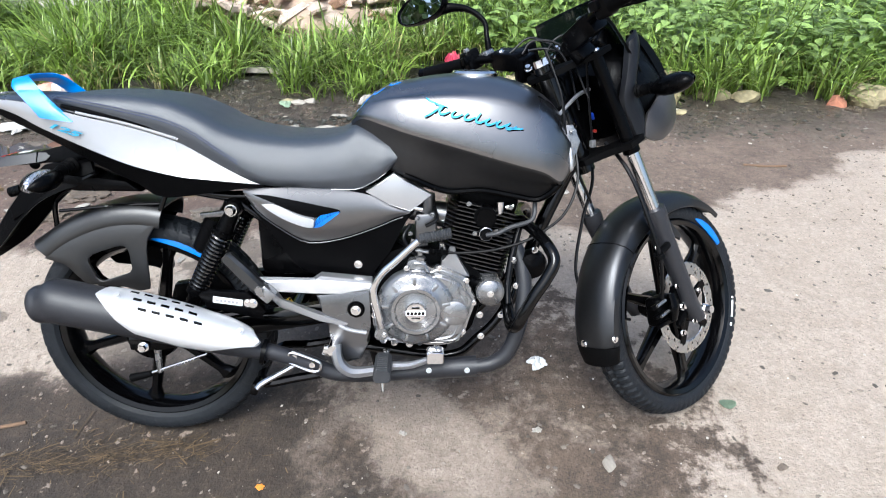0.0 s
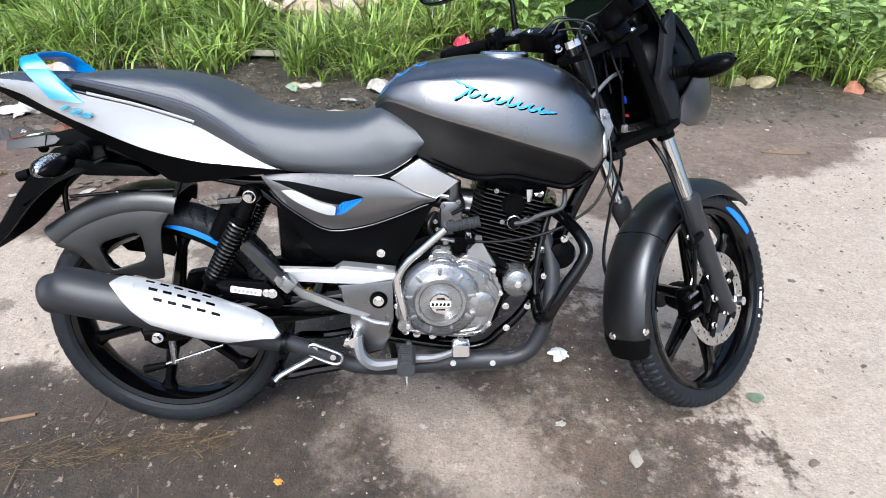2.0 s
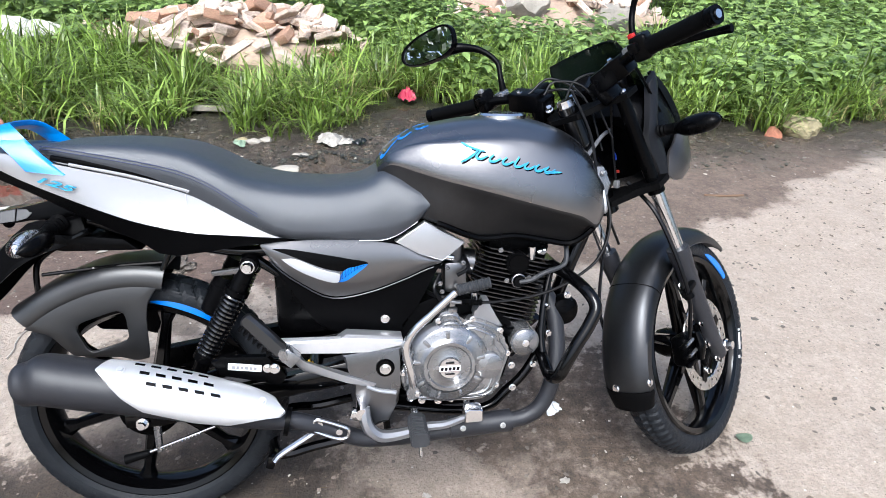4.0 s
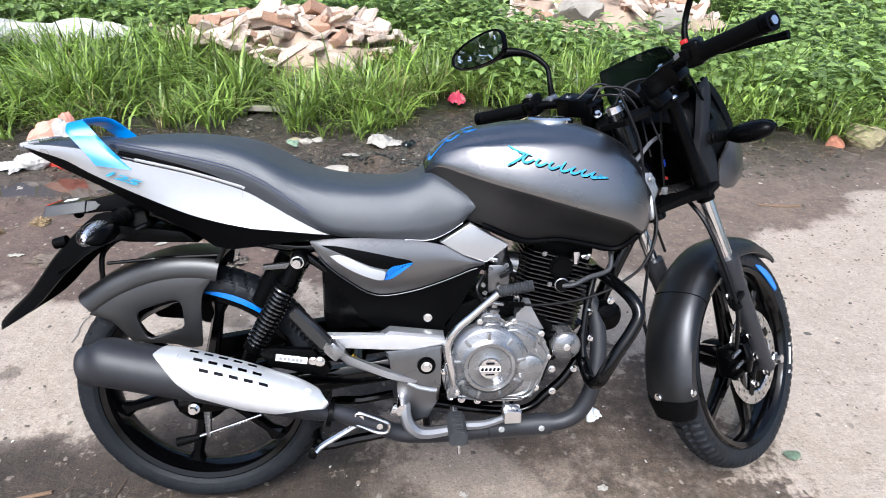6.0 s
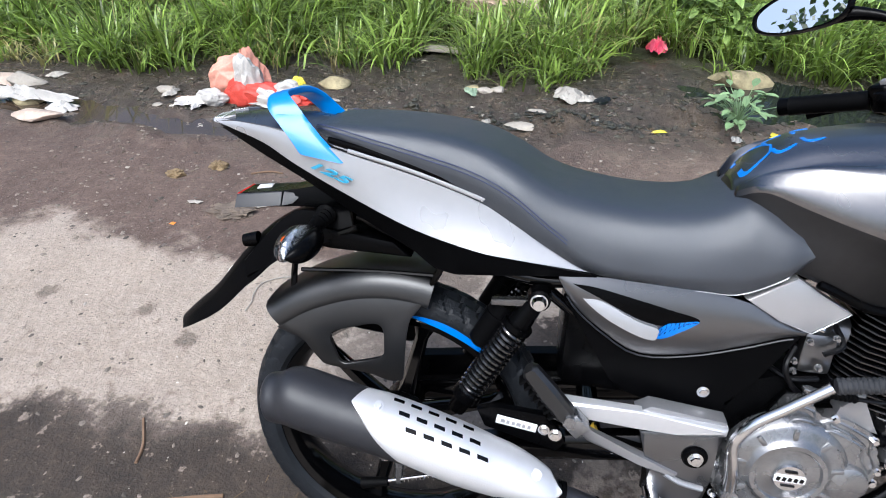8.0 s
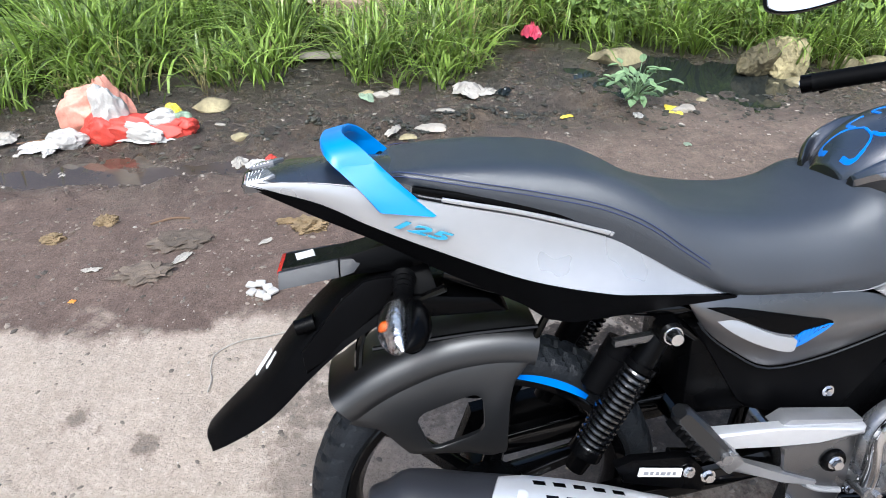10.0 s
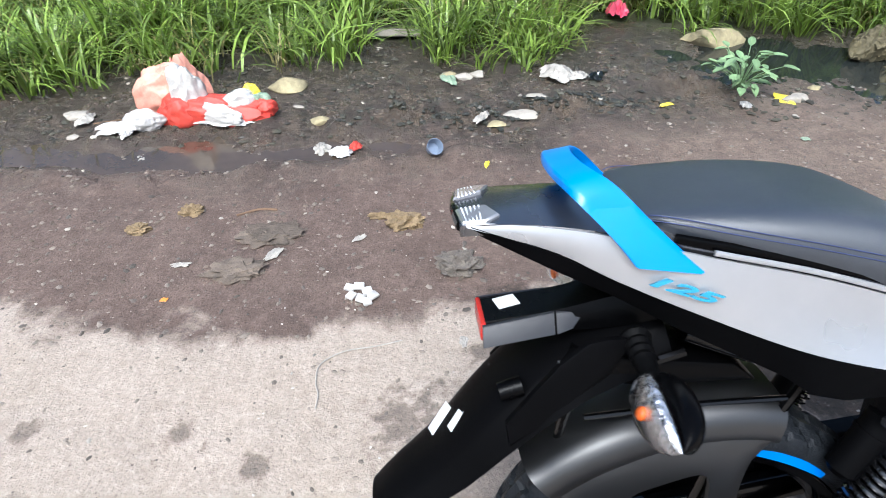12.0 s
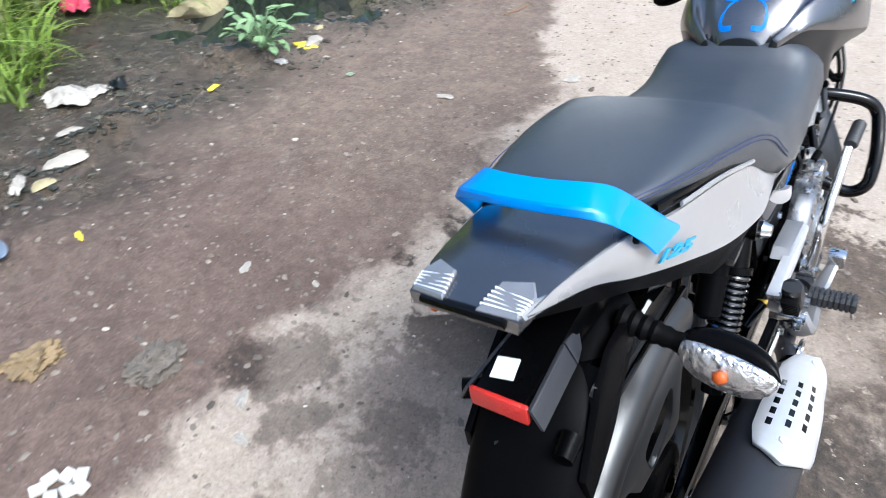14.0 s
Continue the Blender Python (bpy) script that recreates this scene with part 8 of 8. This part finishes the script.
# litter
for i, (x, y, sx, sy, h, m, lab) in enumerate((
    (-0.52, 1.81, 0.045, 0.035, 0.05, WHITE, "red and white crumpled wrapper in the mud"), (-0.47, 1.83, 0.028, 0.022, 0.05, REDBAG, "red wrapper scrap in the mud"), (-0.60, 1.86, 0.05, 0.03, 0.035, PAPER, "muddy paper scrap"),
    (0.46, 2.40, 0.085, 0.06, 0.07, PAPER, "white rag at the grass edge"), (0.54, 2.36, 0.05, 0.04, 0.035, PAPER, "white paper scrap at the grass edge"), (0.62, 2.33, 0.04, 0.03, 0.05, SMOKE, "dark plastic scrap at the grass edge"),
    (-0.05, 2.42, 0.06, 0.03, 0.025, LEAFG, "greenish wrapper at the grass edge"), (0.99, 3.20, 0.06, 0.05, 0.14, PINK, "pink plastic wrapper in the grass"),
    (0.87, 2.09, 0.032, 0.012, 0.018, YELLOW, "yellow wrapper scrap on the mud"), (1.20, 2.04, 0.030, 0.022, 0.025, WHITE, "white plastic scrap on the mud"), (1.40, 2.09, 0.05, 0.035, 0.02, YELLOW, "pale yellow scrap on the mud"), (1.30, 1.74, 0.018, 0.012, 0.012, LEAFG, "pale green plastic bit on the dirt"),
    (0.21, 1.185, 0.020, 0.013, 0.006, PAPER, "pale wrapper scrap on the dirt"), (0.02, 1.65, 0.022, 0.008, 0.010, YELLOW, "yellow and white scrap on the dirt"), (1.38, 1.31, 0.03, 0.015, 0.012, PAPER, "white scrap on the dirt"), (1.86, 0.965, 0.045, 0.022, 0.008, PAPER, "flat white paper scrap on the lane"),
    (-0.09, 0.866, 0.022, 0.012, 0.010, PAPER, "pale scrap on the dirt"), (-0.16, 0.795, 0.018, 0.012, 0.008, PAPER, "pale scrap on the dirt"), (-0.44, 1.26, 0.010, 0.022, 0.008, PAPER, "pale scrap on the dirt"), (-2.06, 1.93, 0.07, 0.05, 0.07, WHITE, "white paper rubbish by the puddle"), (-2.35, 2.3, 0.05, 0.03, 0.03, PAPER, "pale rubbish by the puddle"), (-1.59, 2.15, 0.05, 0.035, 0.03, PAPER, "grey rag on the mud"), (-1.29, 1.85, 0.03, 0.02, 0.02, PAPER, "pale scrap in the puddle"), (-0.97, 1.17, 0.03, 0.012, 0.012, PAPER, "white scrap on the dirt"), (-0.70, 1.20, 0.035, 0.015, 0.01, PAPER, "pale trodden scrap on the dirt"), (-1.39, 2.03, 0.05, 0.03, 0.03, WHITE, "white plastic scrap on the mud"),
    (0.673, -0.039, 0.012, 0.008, 0.006, PAPER, "white scrap on the dirt"), (1.03, -0.037, 0.014, 0.009, 0.006, PAPER, "white scrap on the dirt"), (0.05, 2.02, 0.05, 0.02, 0.03, PAPER, "pale rag strip in the mud"))):
    crumple("litter", x, y, sx, sy, h, m, lab, 1.1 + i * 2.37, rot=i * 47, n=12)

crumple("litter", -2.32, 1.99, 0.24, 0.055, 0.11, WHITE, "long white cloth lying by the puddle", 15.7, rot=-3, n=26)
for x, y, s, lab in ((-2.06, 1.76, 0.085, "flat pinkish stone slab by the puddle"), (-2.60, 2.22, 0.13, "flat tan stone slab on the mud")):
    stone("stone_slab", x, y, s, RUBBLE, lab, x * -3.3, (1.3, 0.6, 0.25), 3, 0.2)

# white packaging piece with lobes beside the lane
pack = new("packaging_piece")
pack.matrix_world = pose(-0.432, 0.996, ground_z(-0.432, 0.996), 0, 0, -20)
tagged(pack, "crushed white foam packaging piece on the dirt", "litter")
for k, (x, y) in enumerate(((-0.038, 0.015), (-0.013, 0.025), (0.015, 0.015), (0.038, 0.0), (-0.022, -0.015), (0.008, -0.020), (0.030, -0.025))):
    bm = bmesh.new()
    box(bm, (0.030, 0.025, 0.010), pose(x, y, 0.008 + 0.002 * (k % 2), 8 * (k % 3), 6, 20 * k), 0.003)
    part("foam_lobe", bm, WHITE, pack)
# crushed paper beside the engine
crumple("litter", 1.072, 0.214, 0.027, 0.025, 0.025, STICKER, "crushed white paper ball on the dirt", 9.9, n=12)
# fallen leaf, chips, twigs
bm = bmesh.new()
lf = [bm.verts.new((0.024 * math.cos(a), 0.017 * math.sin(a), 0.006 + 0.004 * math.cos(2 * a))) for a in np.linspace(0, 2 * math.pi, 15)[:-1]]
bm.faces.new(lf)
bmesh.ops.solidify(bm, geom=list(bm.faces), thickness=0.0015)
leaf_ob = part("fallen_leaf", bm, LEAFG)
leaf_ob.matrix_world = pose(1.578, 0.036, ground_z(1.578, 0.036) + 0.002)
tagged(leaf_ob, "round pale green fallen leaf on the lane", "leaf")
for x, y, s, rot in ((1.196, -0.144, 0.024, 60), (1.633, -0.172, 0.016, 30), (1.82, 0.86, 0.018, 0), (1.86, 0.66, 0.016, 40)):
    o = stone("stone_chip", x, y, s, CONCRETE if s > 0.02 else CLOD, "small dark stone chip on the lane", x * 3, (1.2, 0.6, 0.35), 2, 0.2, "stone", rot)
STRAW = mat("dry straw", (0.085, 0.058, 0.030), 0.8, 0, 0.2, 20, island=0.6)
TWIG = mat("dry twig", (0.17, 0.105, 0.062), 0.8, 0, 0.2, 20)
for pts, r in (([(2.33, 1.57), (2.43, 1.545), (2.53, 1.54)], 0.006), ([(-0.62, 0.20), (-0.58, 0.13), (-0.57, 0.08)], 0.004), ([(-1.55, 2.12), (-1.45, 2.17)], 0.004), ([(-0.85, 1.42), (-0.78, 1.45), (-0.72, 1.44)], 0.004), ([(-0.52, -0.02), (-0.42, 0.01), (-0.33, 0.03)], 0.005)):
    bm = bmesh.new()
    tube(bm, [(x, y, ground_z(x, y) + r * 0.8) for x, y in pts], r, 6, 4)
    tagged(part("twig", bm, TWIG), "dry brown twig lying on the dirt", "twig")
bm = bmesh.new()
tube(bm, [(x, y, ground_z(x, y) + 0.005) for x, y in ((-0.32, 0.812), (-0.390, 0.796), (-0.470, 0.785), (-0.527, 0.746), (-0.534, 0.690), (-0.526, 0.655), (-0.530, 0.615))], 0.0019, 6, 6)
tagged(part("string", bm, PAPER), "white string curled on the dirt", "string")
# dung and clods
for x, y, s, sq, seed, m, lab in ((-0.14, 1.10, 0.058, (1.15, 0.80, 0.36), 1.9, mat("dried grey mud", (0.135, 0.115, 0.095), 0.9, 0, 0.4, 40, 0.9, 160), "flat grey clod of dried mud"), (-0.295, 1.325, 0.052, (1.1, 0.8, 0.35), 4.2, DUNG, "brown clump of dried dung"), (-0.37, 1.37, 0.026, (1.5, 0.5, 0.35), 5.5, DUNG, "brown clump of dried dung"), (-1.0, 1.45, 0.03, (1.2, 0.8, 0.5), 7.1, DUNG, "brown clump of dried dung"), (-1.15, 1.36, 0.03, (1.2, 0.8, 0.4), 8.1, DUNG, "brown clump of dried dung"), (-0.80, 1.13, 0.06, (1.3, 0.8, 0.2), 2.7, CLOD, "flat clod of mud"), (-0.72, 1.30, 0.07, (1.3, 0.8, 0.18), 6.7, CLOD, "flat clod of mud")):
    bm = rough_ball(4, s, 0.55, 2.4, seed, (sq[0], sq[1], sq[2] * 1.5))
    ob = part("clod", bm, m, angle=30)
    ob.matrix_world = pose(x, y, ground_z(x, y) + s * sq[2] * 0.5)
    tagged(ob, lab, "clod")
# blue cup
bm = bmesh.new()
lathe(bm, [(0.0, 0.001), (0.024, 0.0), (0.030, 0.03), (0.032, 0.03), (0.025, -0.002), (0.0, -0.002)], 22, pose(0, 0, 0, 90, 0, 0))
cup = part("plastic_cup", bm, mat("blue grey plastic", (0.17, 0.21, 0.28), 0.35))
cup.matrix_world = pose(-0.176, 1.723, ground_z(-0.176, 1.723) + 0.010) @ pose(0, 0, 0, 40, 25, 0)
tagged(cup, "small blue grey plastic cup in the mud", "cup")
for x, y in ((0.33, -0.19), (-0.98, 1.02)):
    crumple("litter", x, y, 0.010, 0.008, 0.006, ORANGE, "small orange plastic scrap on the dirt", x * 5, n=8)
# young plant on the mud
plant = new("small_plant")
plant.matrix_world = pose(1.22, 2.16, ground_z(1.22, 2.16))
tagged(plant, "small green leafy plant growing in the mud", "plant")
r = random.Random(3)
LEAF2 = mat("fresh green leaf", (0.17, 0.26, 0.12), 0.45, 0, 0.2, 20, rand=0.2)
for k in range(46):
    az, h, d = r.uniform(0, 6.283), r.uniform(0.03, 0.17), r.uniform(0.02, 0.15)
    bm = bmesh.new()
    L, w = r.uniform(0.04, 0.07), r.uniform(0.012, 0.019)
    rows_l = [(t, w * math.sin(math.pi * min(0.97, 0.1 + 0.9 * t)) ** 0.8, -0.25 * L * t * t + 0.1 * L * t) for t in np.linspace(0, 1, 6)]
    skin(bm, [[V(t * L, -q, z + 0.006), V(t * L, 0, z), V(t * L, q, z + 0.006), V(t * L, 0, z - 0.001)] for t, q, z in rows_l])
    tilt = r.uniform(-25, 15)
    m = pose(d * math.cos(az), d * math.sin(az), h) @ pose(0, 0, 0, 0, tilt, math.degrees(az))
    o = part("leaf", bm, LEAF2, plant, xf=None)
    o.matrix_basis = m
    bm = bmesh.new()
    tube(bm, [(0, 0, -0.01), (d * 0.4 * math.cos(az), d * 0.4 * math.sin(az), h * 0.6), (d * math.cos(az), d * math.sin(az), h)], 0.0018, 5, 3)
    part("stalk", bm, LEAF2, plant)

# pebbles and clods strewn over the lane
def strew(name, count, area, sizes, material, rng, label, accept):
    vs, fs = [], []
    base_v = [(math.cos(a) * c, math.sin(a) * c, z) for z, c in ((-0.5, 0.7), (0.25, 0.9)) for a in np.linspace(0, 2 * math.pi, 6)[:-1]] + [(0, 0, 0.75)]
    made = 0
    while made < count:
        x, y = rng.uniform(*area[:2]), rng.uniform(*area[2:])
        if not accept(x, y, rng):
            continue
        made += 1
        s = sizes[0] + (sizes[1] - sizes[0]) * rng.random() ** 3
        z = ground_z(x, y)
        a = rng.uniform(0, 6.283)
        ca, sa = math.cos(a), math.sin(a)
        ex, ey, ez = rng.uniform(0.8, 1.5), rng.uniform(0.6, 1.0), rng.uniform(0.4, 0.8)
        b = len(vs)
        for p, q, h in base_v:
            j = rng.uniform(0.75, 1.2)
            u, v = p * ex * j * s, q * ey * j * s
            vs.append((x + u * ca - v * sa, y + u * sa + v * ca, z + h * ez * s * j))
        for k in range(5):
            m2 = (k + 1) % 5
            fs += [(b + k, b + m2, b + 5 + m2, b + 5 + k), (b + 5 + k, b + 5 + m2, b + 10)]
    me = bpy.data.meshes.new(name)
    me.from_pydata(vs, [], fs)
    me.materials.append(material)
    return tagged(new(name, me), label, "pebbles", kind="stuff")


R = random.Random(9)
def anywhere(x, y, rng):
    return True
def verge(x, y, rng):
    return rng.random() < 0.25 + 0.75 * min(1, max(0, (y - 0.9) / 0.6))
strew("pebbles", 9000, (-2.5, 4.0, -0.9, 2.6), (0.0015, 0.0105), PEBBLE, R, "small pebbles strewn over the dirt", anywhere)
strew("soil_clods", 5500, (-2.8, 4.2, 1.0, 2.9), (0.002, 0.012), CLOD, R, "crumbs and clods of damp soil", verge)
def edge_only(x, y, rng):
    return y < grass_edge(x) + 0.15 and rng.random() < 0.25 + 0.75 * max(0.0, nz(x, y, 2.2, 5) * 2)
DEBRIS = mat("pale scraps", (0.28, 0.255, 0.215), 0.7, 0, 0.2, 40, 0.2, 100, island=0.75)
DARKBITS = mat("rotting leaf bits", (0.045, 0.042, 0.028), 0.6, 0, 0.3, 40, 0.3, 100, island=0.5)
strew("debris", 480, (-2.8, 3.6, 1.75, 2.85), (0.002, 0.016), DEBRIS, R, "small pale scraps trodden into the mud", edge_only)
strew("leaf_litter", 2600, (-2.8, 3.2, 1.9, 2.9), (0.004, 0.022), DARKBITS, R, "dark rotting leaf litter on the wet mud", edge_only)
strew("dirt_crumbs", 1800, (-1.8, 2.2, 0.85, 1.95), (0.002, 0.012), PEBBLE, R, "grit and crumbs on the trodden dirt", anywhere)
strew("dirt_scraps", 80, (-1.8, 2.2, 0.45, 1.95), (0.004, 0.015), DEBRIS, R, "small pale scraps on the trodden dirt", anywhere)
WETMUD = mat("wet black mud", (0.036, 0.036, 0.027), 0.34, 0, 0.3, 30, 0.5, 120, island=0.45)
def along_rut(x, y, rng):
    return rng.random() < math.exp(-((y - 2.07 - 0.05 * math.sin(x * 2)) / 0.07) ** 2 - ((x - 0.2) / 0.6) ** 2)
strew("mud_lumps", 700, (-1.3, 1.3, 1.85, 2.35), (0.004, 0.021), WETMUD, R, "wet black lumps of mud along the rut", along_rut)
GRIT = mat("pale grit", (0.42, 0.39, 0.34), 0.8, 0, 0.2, 60, 0.2, 200, island=0.5)
strew("grit", 900, (-0.7, 2.6, -0.6, 1.3), (0.0008, 0.0050), GRIT, R, "pale grit strewn over the damp dirt", anywhere)
# straw by the lane
r = random.Random(21)
vs, fs = [], []
for k in range(620):
    if k < 420:
        q = r.random()
        x, y = -0.36 + 0.5 * q + r.gauss(0, 0.03), -0.115 + 0.05 * q + r.gauss(0, 0.022)
        a, L, w = r.gauss(0.15, 0.35), r.uniform(0.012, 0.05), r.uniform(0.0004, 0.0010)
    else:
        x, y = r.gauss(-0.05, 0.2), r.gauss(-0.06, 0.07)
        a, L, w = r.uniform(0, 6.28), r.uniform(0.006, 0.03), r.uniform(0.0006, 0.0012)
    if k % 45 == 0:
        L, w = r.uniform(0.05, 0.09), r.uniform(0.0014, 0.0022)
    z = ground_z(x, y) + r.uniform(0.001, 0.007)
    dx, dy = math.cos(a) * L, math.sin(a) * L
    b = len(vs)
    vs += [(x - dy / L * w, y + dx / L * w, z), (x + dy / L * w, y - dx / L * w, z), (x + dx + dy / L * w, y + dy - dx / L * w, z + 0.004), (x + dx - dy / L * w, y + dy + dx / L * w, z + 0.004)]
    fs.append((b, b + 1, b + 2, b + 3))
me = bpy.data.meshes.new("straw")
me.from_pydata(vs, [], fs)
me.materials.append(STRAW)
tagged(new("straw", me), "dry straw scattered on the damp dirt", "straw", kind="stuff")
